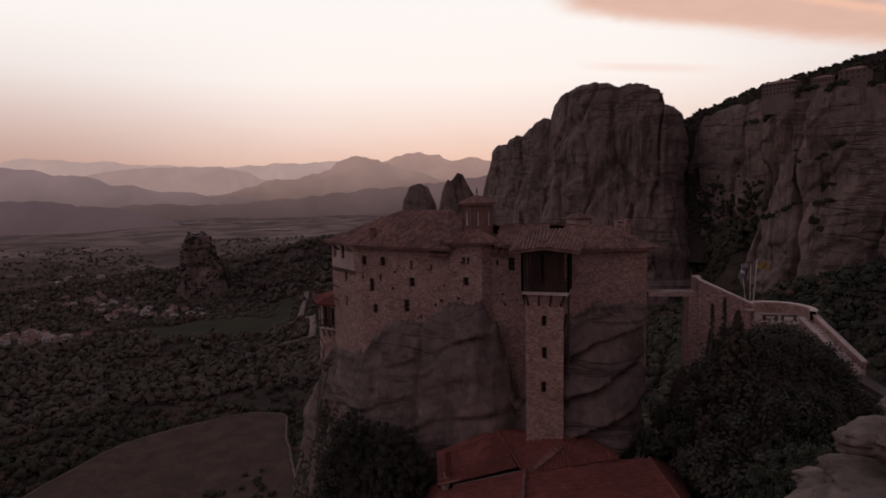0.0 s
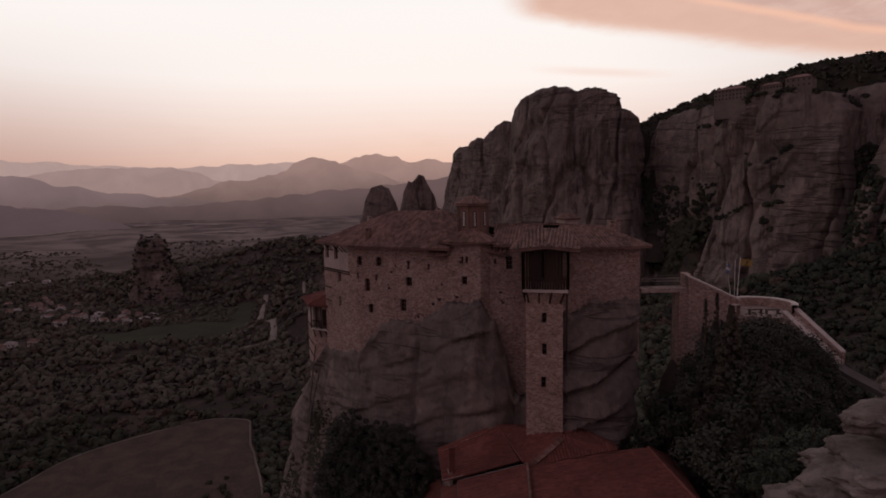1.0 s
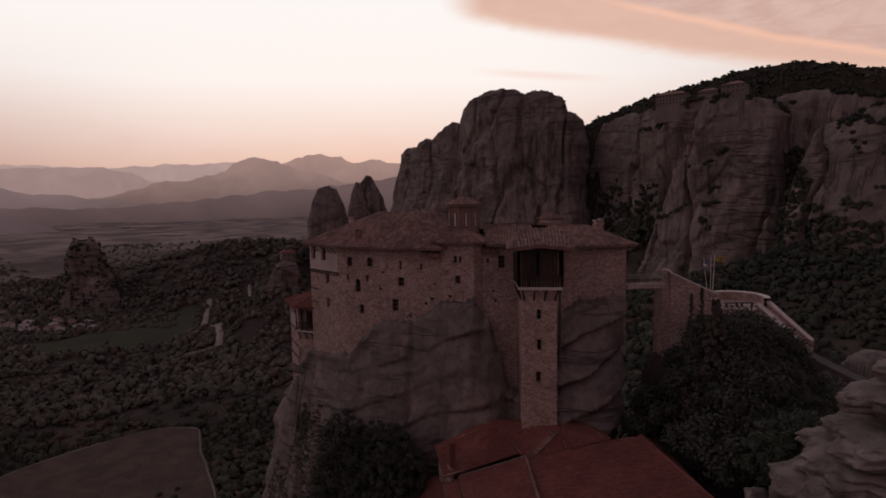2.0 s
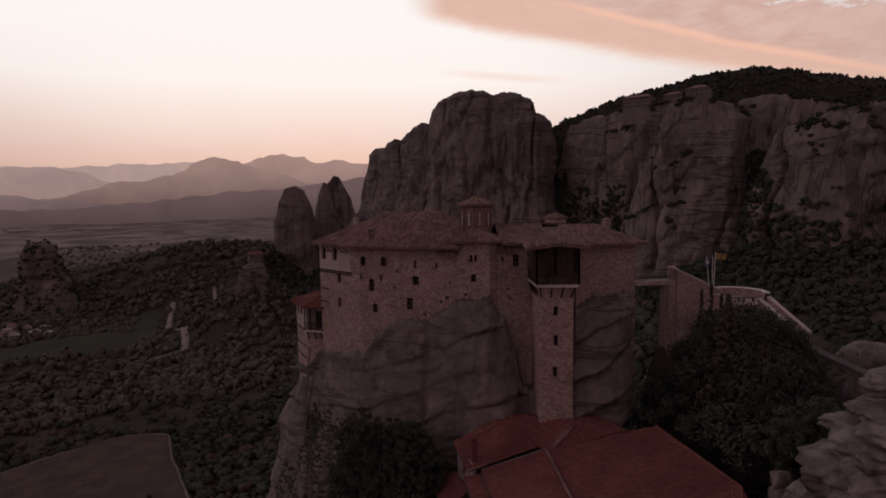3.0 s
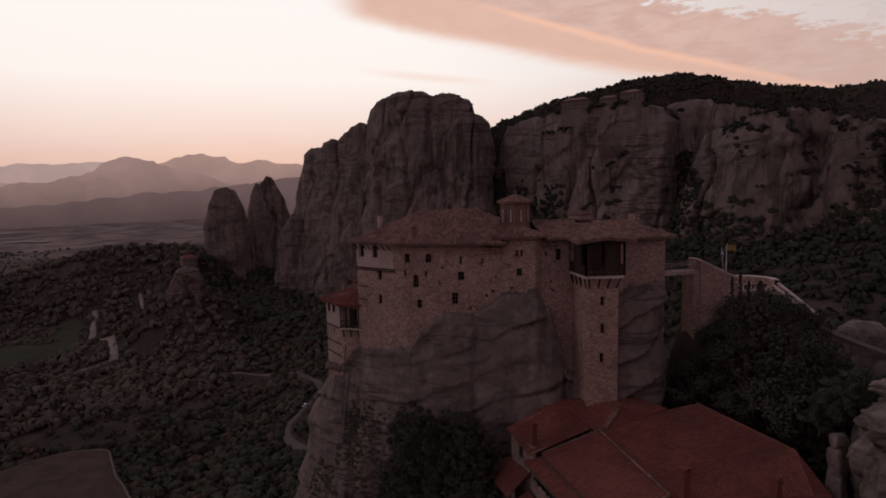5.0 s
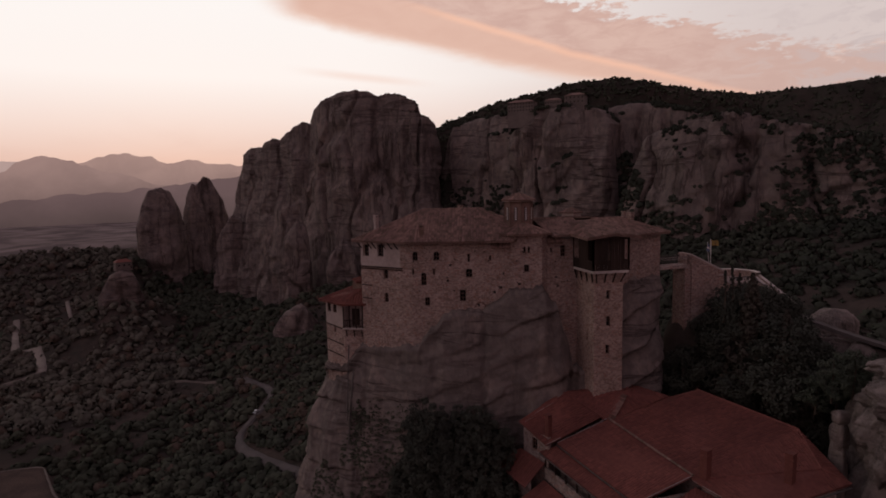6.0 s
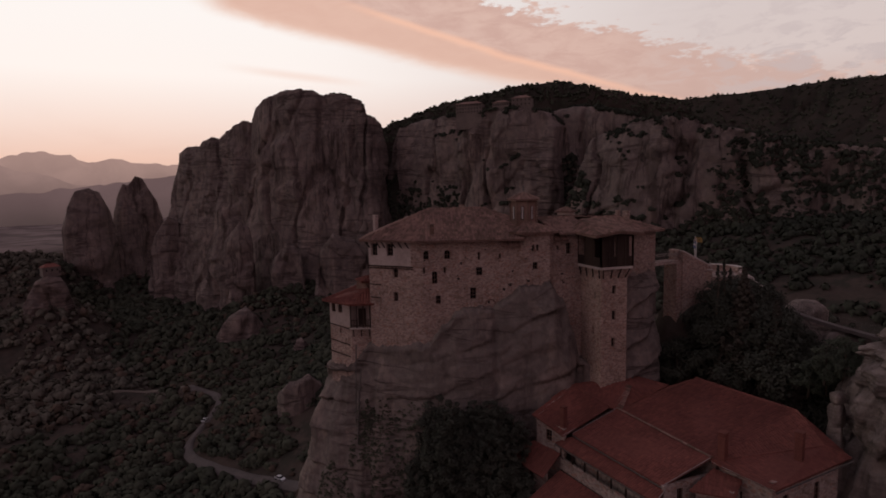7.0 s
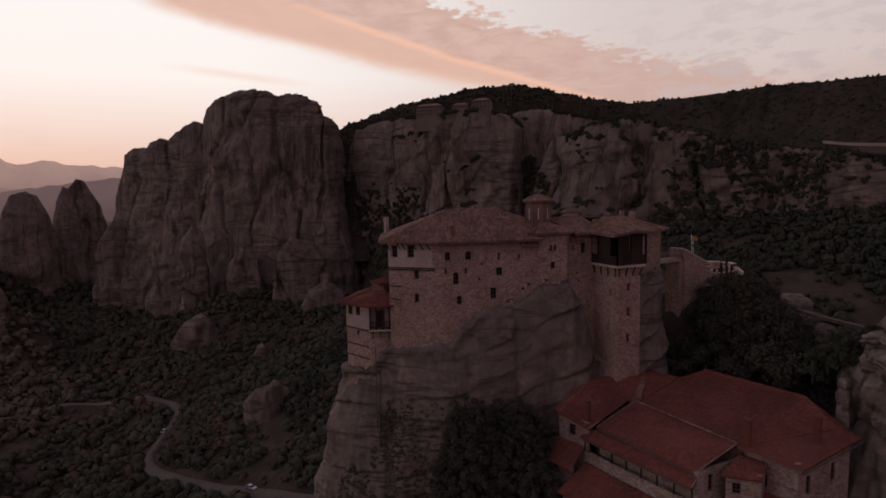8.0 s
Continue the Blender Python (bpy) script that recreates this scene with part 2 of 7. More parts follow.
def haze_glow(name, low, high, z0, z1, strength=1.0):
    """Far range as a plain backdrop: its emission paints in haze, the air's light."""
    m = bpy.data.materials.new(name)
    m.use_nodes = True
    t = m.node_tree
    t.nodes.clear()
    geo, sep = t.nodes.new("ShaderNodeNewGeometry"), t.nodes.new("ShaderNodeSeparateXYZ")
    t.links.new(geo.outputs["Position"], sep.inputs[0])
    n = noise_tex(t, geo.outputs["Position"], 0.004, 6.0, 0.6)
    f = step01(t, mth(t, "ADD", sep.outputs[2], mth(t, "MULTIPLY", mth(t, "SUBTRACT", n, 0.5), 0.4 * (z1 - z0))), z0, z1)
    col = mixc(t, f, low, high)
    # Random darker mottling in the glow stands in for shaded folds.
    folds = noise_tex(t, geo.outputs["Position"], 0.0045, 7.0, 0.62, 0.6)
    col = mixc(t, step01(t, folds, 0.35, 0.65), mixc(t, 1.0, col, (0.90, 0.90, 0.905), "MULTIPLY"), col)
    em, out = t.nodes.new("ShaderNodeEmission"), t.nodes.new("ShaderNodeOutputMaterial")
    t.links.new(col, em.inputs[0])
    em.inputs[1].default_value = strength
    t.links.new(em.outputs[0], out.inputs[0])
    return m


def glass(name):
    m = bpy.data.materials.new(name)
    m.use_nodes = True
    b = m.node_tree.nodes["Principled BSDF"]
    b.inputs["Base Color"].default_value = (0.02, 0.022, 0.025, 1)
    b.inputs["Roughness"].default_value = 0.12
    b.inputs["Transmission Weight"].default_value = 0.3
    return m


M_WALL = material("rubble_masonry", (0.44, 0.325, 0.282), (0.34, 0.25, 0.218), 1.75, 0.92, 0.7, kind="rubble", dist=0.06)
M_TOWER = material("tower_masonry", (0.52, 0.385, 0.325), (0.38, 0.28, 0.235), 1.75, 0.92, 0.7, kind="rubble", dist=0.06)
M_PLASTER = material("old_plaster", (0.45, 0.36, 0.325), (0.34, 0.265, 0.24), 1.2, 0.9, 0.3, kind="speck", spot=(0.37, 0.29, 0.26))
M_PALE = material("pale_stone", (0.62, 0.54, 0.49), (0.46, 0.39, 0.35), 1.6, 0.85, 0.4)
M_ROCK = material("sandstone_pillar", (0.205, 0.163, 0.145), (0.135, 0.109, 0.098), 4.0, 0.95, 0.8, kind="cliff", dist=0.2, dip=0.34, seam=0.2)
M_NEARROCK = material("pale_conglomerate", (0.30, 0.245, 0.218), (0.18, 0.145, 0.128), 2.6, 0.95, 1.0, kind="strata", spot=(0.10, 0.084, 0.075), dist=0.35)
M_CLIFF = material("cliff_rock", (0.228, 0.176, 0.156), (0.155, 0.122, 0.111), 1.0, 0.95, 0.7, kind="cliff", dist=1.4)
M_TILE = material("weathered_clay_tile", (0.34, 0.20, 0.168), (0.20, 0.118, 0.10), 1.6, 0.85, 0.3, island=0.75)
M_RED = material("new_red_clay_tile", (0.225, 0.08, 0.064), (0.17, 0.062, 0.051), 1.0, 0.8, 0.25, island=0.4)
M_WOOD = material("dark_timber", (0.058, 0.038, 0.030), (0.030, 0.021, 0.018), 3.0, 0.8, 0.5, stretch=(1, 1, 0.2))
M_FRAME = material("brown_window_frame", (0.13, 0.07, 0.05), (0.07, 0.04, 0.03), 3.0, 0.6, 0.2)
M_GLASS = glass("window_glass")
# Near-black fill; on holes, recesses and flues it stands in for shade.
M_DARK = material("dim_interior", (0.05, 0.04, 0.036), (0.03, 0.025, 0.022), 1.0, 0.95, 0.1)
M_LEAF = material("dark_foliage", (0.072, 0.072, 0.056), (0.052, 0.053, 0.043), 0.5, 0.9, 0.0, island=0.25, spec=0.05)
M_LEAF3 = material("conifer_foliage", (0.098, 0.079, 0.063), (0.070, 0.058, 0.048), 1.0, 0.9, 0.0, island=0.45, spec=0.05)
M_LEAF2 = material("olive_foliage", (0.105, 0.112, 0.082), (0.070, 0.078, 0.058), 1.0, 0.9, 0.0, island=0.4, spec=0.05)
M_BARK = material("bark", (0.11, 0.08, 0.06), (0.06, 0.045, 0.035), 4.0, 0.95, 0.6, stretch=(1, 1, 0.3))
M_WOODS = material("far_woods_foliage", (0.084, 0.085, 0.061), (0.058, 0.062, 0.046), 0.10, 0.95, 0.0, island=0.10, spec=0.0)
# Paler copy of the woods colour for far crowns; haze is painted in.
M_HAZE_GROVES = material("haze_paled_foliage", (0.142, 0.125, 0.099), (0.102, 0.093, 0.075), 0.06, 0.95, 0.0, island=0.12, spec=0.0)
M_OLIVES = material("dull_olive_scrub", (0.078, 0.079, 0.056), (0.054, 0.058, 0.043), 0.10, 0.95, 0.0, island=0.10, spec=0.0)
M_EVERGREEN = material("evergreen_oak_foliage", (0.060, 0.062, 0.046), (0.042, 0.046, 0.036), 0.10, 0.95, 0.0, island=0.10, spec=0.0)
M_WOODS2 = material("rusty_scrub_foliage", (0.118, 0.086, 0.066), (0.088, 0.066, 0.052), 0.10, 0.95, 0.0, island=0.10, spec=0.0)
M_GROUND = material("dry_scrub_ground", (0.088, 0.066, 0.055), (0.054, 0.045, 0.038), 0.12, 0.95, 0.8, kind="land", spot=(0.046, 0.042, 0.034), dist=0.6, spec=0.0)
M_FIELD = material("meadow_grass", (0.075, 0.078, 0.055), (0.056, 0.060, 0.043), 0.3, 0.95, 0.4, dist=0.1, spec=0.0)
M_BARE = material("bare_knoll_soil", (0.120, 0.086, 0.071), (0.080, 0.060, 0.050), 0.5, 0.95, 0.9, dist=0.6, spec=0.0)
M_HILL = material("hillside_scrub_soil", (0.060, 0.047, 0.039), (0.034, 0.031, 0.026), 0.1, 0.95, 0.6, kind="speck", spot=(0.040, 0.038, 0.029), dist=0.5, spec=0.0)
M_FARWALL = material("far_masonry", (0.185, 0.145, 0.128), (0.14, 0.11, 0.098), 0.6, 0.9, 0.2)
M_HOUSE = material("house_masonry", (0.37, 0.30, 0.27), (0.27, 0.215, 0.19), 1.3, 0.9, 0.5, kind="rubble", dist=0.03)
M_ROAD = material("worn_asphalt", (0.12, 0.10, 0.092), (0.09, 0.076, 0.07), 0.4, 0.9, 0.1)
M_STUBBLE = material("dry_stubble_field", (0.20, 0.165, 0.14), (0.13, 0.108, 0.092), 0.04, 0.95, 0.2, spec=0.0)
M_LANE = material("worn_farm_track", (0.30, 0.25, 0.213), (0.21, 0.175, 0.15), 0.3, 0.95, 0.2, spec=0.0)
M_TRACK = material("pale_gravel", (0.42, 0.35, 0.30), (0.30, 0.25, 0.21), 0.5, 0.95, 0.2)
M_IRON = material("painted_iron", (0.13, 0.11, 0.10), (0.08, 0.07, 0.065), 4.0, 0.5, 0.1, metal=0.3)
M_STEEL = material("galvanised_pole", (0.62, 0.60, 0.58), (0.5, 0.48, 0.46), 4.0, 0.4, 0.05, metal=0.5)
M_GUTTER = material("pale_metal_flashing", (0.34, 0.28, 0.26), (0.24, 0.20, 0.185), 3.0, 0.6, 0.1, metal=0.2)
M_YELLOW = material("yellow_flag_cloth", (0.30, 0.205, 0.07), (0.24, 0.16, 0.055), 3.0, 0.8, 0.1)
M_BLUE = material("blue_flag_cloth", (0.16, 0.19, 0.28), (0.12, 0.145, 0.22), 3.0, 0.8, 0.1)
M_WHITE = material("white_paint", (0.60, 0.56, 0.54), (0.5, 0.46, 0.44), 3.0, 0.6, 0.05)
M_CARPAINT = material("silver_car_paint", (0.62, 0.62, 0.63), (0.55, 0.55, 0.56), 1.0, 0.3, 0.0, metal=0.5)
M_RUBBER = material("tyre_rubber", (0.03, 0.03, 0.03), (0.02, 0.02, 0.02), 8.0, 0.8, 0.1)


# ---------------------------------------------------------------- mesh helpers
def smooth(a, b, v):
    t = min(1.0, max(0.0, (v - a) / (b - a)))
    return t * t * (3 - 2 * t)


def lerp(a, b, t):
    return a + (b - a) * t


def along(table, v):
    """Piecewise smooth value from a short list of (position, value)."""
    if v <= table[0][0]:
        return table[0][1]
    for (a, p), (b, q) in zip(table, table[1:]):
        if v <= b:
            return lerp(p, q, smooth(a, b, v))
    return table[-1][1]


def fbm(x, y, z, octaves=4):
    return noise.fractal(Vector((x, y, z)), 1.0, 2.0, octaves, noise_basis="PERLIN_ORIGINAL")


def mesh_ob(name, verts, faces, mat, shade=False):
    me = bpy.data.meshes.new(name)
    me.from_pydata([tuple(v) for v in verts], [], faces)
    me.materials.append(mat)
    if shade:
        me.shade_smooth()
    me.update()
    return new(name, me)


def part(name, data, mat, parent, label="", shade=False):
    """One mesh object under a thing or a part. data: a bmesh, or (verts, faces) in world metres."""
    if isinstance(data, tuple):
        ob = mesh_ob(name, data[0], data[1], mat, shade)
    else:
        me = bpy.data.meshes.new(name)
        data.normal_update()
        data.to_mesh(me)
        data.free()
        me.materials.append(mat)
        if shade:
            me.shade_smooth()
        ob = new(name, me)
    ob.parent = parent
    if parent is not None:
        ob.matrix_parent_inverse = Matrix.Translation(-world_place(parent))
    if label:
        ob["label"] = label
    return ob


def world_place(ob):
    """Where an unturned thing or part stands in the world."""
    p = Vector(ob.location)
    if ob.parent is not None:
        p += world_place(ob.parent) + ob.matrix_parent_inverse.translation
    return p


def thing(name, place, label, category, group="", kind=""):
    e = new(name)
    e.empty_display_size = 0.5
    e.location = place
    return tagged(e, label, category, group, kind)


def box(bm, cx, cy, cz, sx, sy, sz, turn=0.0, bevel=0.0):
    m = Matrix.Translation((cx, cy, cz)) @ Matrix.Rotation(turn, 4, "Z") @ Matrix.Diagonal((sx, sy, sz, 1))
    r = bmesh.ops.create_cube(bm, size=1, matrix=m)
    if bevel:
        edges = {e for v in r["verts"] for e in v.link_edges}
        bmesh.ops.bevel(bm, geom=list(edges), offset=bevel, segments=1, affect="EDGES")


def boxes(*rows):
    bm = bmesh.new()
    for r in rows:
        box(bm, *r)
    return bm


def beam(bm, p, q, w, h=None):
    """A squared bar from p to q."""
    p, q = Vector(p), Vector(q)
    d = q - p
    m = Matrix.Translation((p + q) / 2) @ d.to_track_quat("Z", "Y").to_matrix().to_4x4() @ Matrix.Diagonal((w, h or w, d.length, 1))
    bmesh.ops.create_cube(bm, size=1, matrix=m)


def rod(bm, p, q, r0, r1=None, seg=8):
    p, q = Vector(p), Vector(q)
    d = q - p
    m = Matrix.Translation((p + q) / 2) @ d.to_track_quat("Z", "Y").to_matrix().to_4x4()
    bmesh.ops.create_cone(bm, cap_ends=True, segments=seg, radius1=r0, radius2=r1 if r1 is not None else r0, depth=d.length, matrix=m)


def prism(poly, z0, z1):
    """Closed prism on a plan polygon; z0, z1 may be numbers or one value a corner."""
    n = len(poly)
    lo = z0 if isinstance(z0, (list, tuple)) else [z0] * n
    hi = z1 if isinstance(z1, (list, tuple)) else [z1] * n
    v = [(x, y, z) for (x, y), z in zip(poly, lo)] + [(x, y, z) for (x, y), z in zip(poly, hi)]
    f = [(i, (i + 1) % n, n + (i + 1) % n, n + i) for i in range(n)] + [tuple(range(n - 1, -1, -1)), tuple(range(n, 2 * n))]
    return v, f


def slab(pts, thick):
    """A plate: polygon pts in space, thickened downward."""
    n = len(pts)
    v = [tuple(p) for p in pts] + [(p[0], p[1], p[2] - thick) for p in pts]
    return v, [tuple(range(n)), tuple(range(2 * n - 1, n - 1, -1))] + [(i, n + i, n + (i + 1) % n, (i + 1) % n) for i in range(n)]


def wall_panel(p0, p1, z0, z1, holes=(), thick=0.5):
    """Masonry wall whose outer face runs p0 to p1 (outside on the right hand of that line). holes: (u0, u1, za, zb) cut through it."""
    a, b = Vector((*p0, 0)), Vector((*p1, 0))
    d = (b - a)
    L = d.length
    d.normalize()
    nrm = Vector((d.y, -d.x, 0))
    us = sorted({0.0, L, *[h[0] for h in holes], *[h[1] for h in holes]})
    zs = sorted({z0, z1, *[h[2] for h in holes], *[h[3] for h in holes]})
    verts, faces, seen = [], [], {}

    def vert(u, z, inner):
        key = (round(u, 4), round(z, 4), inner)
        if key not in seen:
            seen[key] = len(verts)
            q = a + d * u - nrm * (thick if inner else 0)
            verts.append((q.x, q.y, z))
        return seen[key]

    def solid(i, j):
        if not (0 <= i < len(us) - 1 and 0 <= j < len(zs) - 1):
            return False
        u, z = (us[i] + us[i + 1]) / 2, (zs[j] + zs[j + 1]) / 2
        return not any(h[0] < u < h[1] and h[2] < z < h[3] for h in holes)

    for i in range(len(us) - 1):
        for j in range(len(zs) - 1):
            if not solid(i, j):
                continue
            u0, u1, za, zb = us[i], us[i + 1], zs[j], zs[j + 1]
            faces.append((vert(u0, za, 0), vert(u1, za, 0), vert(u1, zb, 0), vert(u0, zb, 0)))
            faces.append((vert(u0, zb, 1), vert(u1, zb, 1), vert(u1, za, 1), vert(u0, za, 1)))
            for di, dj, e0, e1 in ((-1, 0, (u0, zb), (u0, za)), (1, 0, (u1, za), (u1, zb)), (0, -1, (u0, za), (u1, za)), (0, 1, (u1, zb), (u0, zb))):
                if not solid(i + di, j + dj):
                    faces.append((vert(*e1, 0), vert(*e0, 0), vert(*e0, 1), vert(*e1, 1)))
    return verts, faces


def wall_point(p0, p1, u, z, out=0.0):
    a, b = Vector((*p0, 0)), Vector((*p1, 0))
    d = (b - a).normalized()
    q = a + d * u + Vector((d.y, -d.x, 0)) * out
    return Vector((q.x, q.y, z))


def window(parent, p0, p1, u0, u1, za, zb, arched=False, bars=(1, 1), deep=0.28, name="window", lintel=True):
    """Casement in an opening of a wall_panel, with frame, panes and, for an arch, its stone head."""
    d = (Vector((*p1, 0)) - Vector((*p0, 0))).normalized()
    ang = math.atan2(d.y, d.x)
    mid = wall_point(p0, p1, (u0 + u1) / 2, (za + zb) / 2, -deep)
    w, h, f = u1 - u0, zb - za, 0.07
    bm = bmesh.new()
    for s in (-1, 1):
        q = wall_point(p0, p1, (u0 + u1) / 2 + s * (w / 2 - f / 2), 0, -deep)
        box(bm, q.x, q.y, mid.z, f, 0.08, h, ang)
        box(bm, mid.x, mid.y, mid.z + s * (h / 2 - f / 2), w - 2 * f, 0.08, f, ang)
    for k in range(bars[0]):
        q = wall_point(p0, p1, u0 + w * (k + 1) / (bars[0] + 1), 0, -deep)
        box(bm, q.x, q.y, mid.z, 0.05, 0.06, h - 2 * f, ang)
    for k in range(bars[1]):
        box(bm, mid.x, mid.y, za + h * (k + 1) / (bars[1] + 1), w - 2 * f, 0.05, 0.05, ang)
    win = part(name, bm, M_FRAME, parent)
    q = wall_point(p0, p1, (u0 + u1) / 2, 0, -deep - 0.03)
    part("pane", boxes((q.x, q.y, mid.z, w - 2 * f, 0.012, h - 2 * f, ang)), M_GLASS, win)
    if arched:
        r = w / 2
        v, fc = [], []
        n = 6
        for side in (-1, 1):
            base = len(v)
            for out in (0.012, -0.3):
                v.append(tuple(wall_point(p0, p1, (u0 + u1) / 2 + side * r, zb + 0.01, out)))
                for k in range(n + 1):
                    a = math.pi / 2 * k / n
                    v.append(tuple(wall_point(p0, p1, (u0 + u1) / 2 + side * r * math.cos(a), zb - r + r * math.sin(a), out)))
            m = n + 2
            for k in range(1, n + 1):
                fc.append((base, base + k, base + k + 1))
                fc.append((base + k, base + k + 1, base + m + k + 1, base + m + k))
        part("arch_head", (v, fc), M_WALL, win, "stone arch head")
    elif lintel:
        q = wall_point(p0, p1, (u0 + u1) / 2, 0, -0.05)
        part("lintel", boxes((q.x, q.y, zb + 0.07, w + 0.3, 0.14, 0.14, ang)), M_WALL, win, "stone lintel")
    return win


def tile_field(e0, e1, t1, t0, col=0.3, row=0.5, rise=0.12, lift=0.03):
    """Barrel tiles on a roof plane: eave e0-e1, upper edge t0-t1. Courses step down the slope."""
    e0, e1, t1, t0 = map(Vector, (e0, e1, t1, t0))
    U = (e1 - e0).normalized()
    up = ((t0 + t1) / 2 - (e0 + e1) / 2)
    V = (up - U * up.dot(U)).normalized()
    N = U.cross(V)
    if N.z < 0:
        N = -N
    poly = [((p - e0).dot(U), (p - e0).dot(V), (p - e0).dot(N)) for p in (e0, e1, t1, t0)]
    u_lo, u_hi = min(p[0] for p in poly), max(p[0] for p in poly)
    verts, faces = [], []
    rng = random.Random(int(1000 * abs(e0.x + e1.y)))
    count = max(2, int((u_hi - u_lo) / col))
    step = (u_hi - u_lo) / count
    for c in range(count):
        u = u_lo + (c + 0.5) * step
        cut = []
        for (a, b, na), (x, y, nb) in zip(poly, poly[1:] + poly[:1]):
            if (a - u) * (x - u) < 0:
                f = (u - a) / (x - a)
                cut.append((b + (y - b) * f, na + (nb - na) * f))
        if len(cut) < 2:
            continue
        (v0, n0), (v1, n1) = min(cut), max(cut)
        if v1 - v0 < 0.15:
            continue
        rows = max(1, int(round((v1 - v0) / row)))
        for r in range(rows):
            jog = rng.uniform(-0.015, 0.015)
            ends = []
            for f, extra, wide in ((r / rows, lift, 1.0), ((r + 1) / rows + 0.06 / (v1 - v0), 0.0, 0.86)):
                f = min(f, 1.0)
                base = e0 + U * (u + jog) + V * lerp(v0, v1, f) + N * (lerp(n0, n1, f) + 0.01 + extra)
                start = len(verts)
                for k in range(5):
                    a = math.pi * k / 4
                    verts.append(base + U * (-math.cos(a) * step * 0.46 * wide) + N * (math.sin(a) * rise))
                ends.append(start)
            a, b = ends
            for k in range(4):
                faces.append((a + k, a + k + 1, b + k + 1, b + k))
            faces.append((a + 4, a + 3, a + 2, a + 1, a))
    return verts, faces


def ridge_caps(p, q, r=0.16, n=None):
    p, q = Vector(p), Vector(q)
    d = q - p
    n = n or max(2, int(d.length / 0.45))
    U = d.normalized()
    side = U.cross(Vector((0, 0, 1))).normalized()
    up = side.cross(U)
    v, f = [], []
    for i in range(n):
        s = len(v)
        for fr, k in ((i / n, 1.0), ((i + 1.12) / n, 0.85)):
            c = p + d * min(fr, 1.0)
            for j in range(6):
                a = math.pi * j / 5
                v.append(c + side * math.cos(a) * r * k + up * (math.sin(a) * r * k + 0.02 * k))
        for j in range(5):
            f.append((s + j, s + j + 1, s + 7 + j, s + 6 + j))
        f.append(tuple(range(s, s + 6)))
    return v, f


def roof_plane(parent, e0, e1, t1, t0, mat, name="roof", col=0.3, rise=0.12, row=0.5, thick=0.12):
    deck = part(name, slab([e0, e1, t1, t0] if (Vector(t0) - Vector(t1)).length > 0.05 else [e0, e1, t0], thick), mat, parent)
    tiles = part("tiles", tile_field(e0, e1, t1, t0, col, row, rise), mat, deck)
    tiles["kind"] = "stuff"
    return deck


# ---------------------------------------------------------------- ground and far land
def height(x, y):
    """Height of the land: a valley floor in the west, slopes under the cliffs in the east, and the spur of the monastery."""
    k = lerp(0.55, 0.30, smooth(235, 345, y))
    k = lerp(k, 0.13, smooth(330, 450, y))
    k = lerp(k, 0.42, smooth(60, -200, y))
    r = k * max(0.0, x + 12)
    r = 165 * (1 - math.exp(-r / 165))
    h = -18 + r * (1 - 0.75 * smooth(700, 1400, y))
    h += 5 * math.sin(x * 0.013 + 1) * math.sin(y * 0.011) * smooth(250, 500, abs(x) + y * 0.3)
    spur = 64 * math.exp(-(((x - 16) / 30) ** 2 + ((y - 42) / 26) ** 2) ** 1.5)
    neck = 84.3 * math.exp(-0.6 * (((x - 28) / 11) ** 2 + ((y - 51.5) / 7) ** 2) ** 3)
    knob = 42 * math.exp(-((x + 58) ** 2 + (y - 512) ** 2) / 42 ** 2) + 26 * math.exp(-((x - 105) / 75) ** 2 - ((y - 462) / 36) ** 2)
    gully = 70 * math.exp(-(((x - 206) / 22) ** 2 + ((y - 412) / 42) ** 2) ** 1.5) + 84 * math.exp(-(((x - 226) / 14) ** 2 + ((y - 276) / 18) ** 2) ** 1.5)
    knob += 56 * math.exp(-((x + 120) / 190) ** 2 - ((y - 735) / 85) ** 2) + 34 * math.exp(-((x + 62) ** 2 + (y - 650) ** 2) / 30 ** 2)
    path = 81.2 * math.exp(-0.6 * (((x - 37) / 8) ** 2 + ((y - 39) / 9) ** 2) ** 2)
    la, lb = (x + 6) * 0.878 - (y - 54) * 0.479, (x + 6) * 0.479 + (y - 54) * 0.878
    ledge = 72.5 * math.exp(-((la / 8.5) ** 2 + ((lb - 2) / 8) ** 2) ** 3)
    grove = 79 * math.exp(-(((x - 26.5) / 12) ** 2 + ((y - 42) / 8.5) ** 2) ** 2)
    south = 70 * math.exp(-(((x - 26) / 16) ** 2 + ((y - 26) / 14) ** 2) ** 2)
    behind = -18 + 100 * smooth(30, -160, y) * smooth(-160, 60, x)
    h += knob
    for m in (spur, neck, path, grove, ledge, south, behind, gully):
        if m > 1:
            h = max(h, m - 18 * max(0.0, 1 - m / 60))
    return h


def rough_height(x, y):
    d = math.hypot(x, y - 60)
    return height(x, y) + fbm(x * 0.02, y * 0.02, 0.3) * min(3.5, d * 0.012) * (1 - 0.6 * smooth(500, 1500, d))


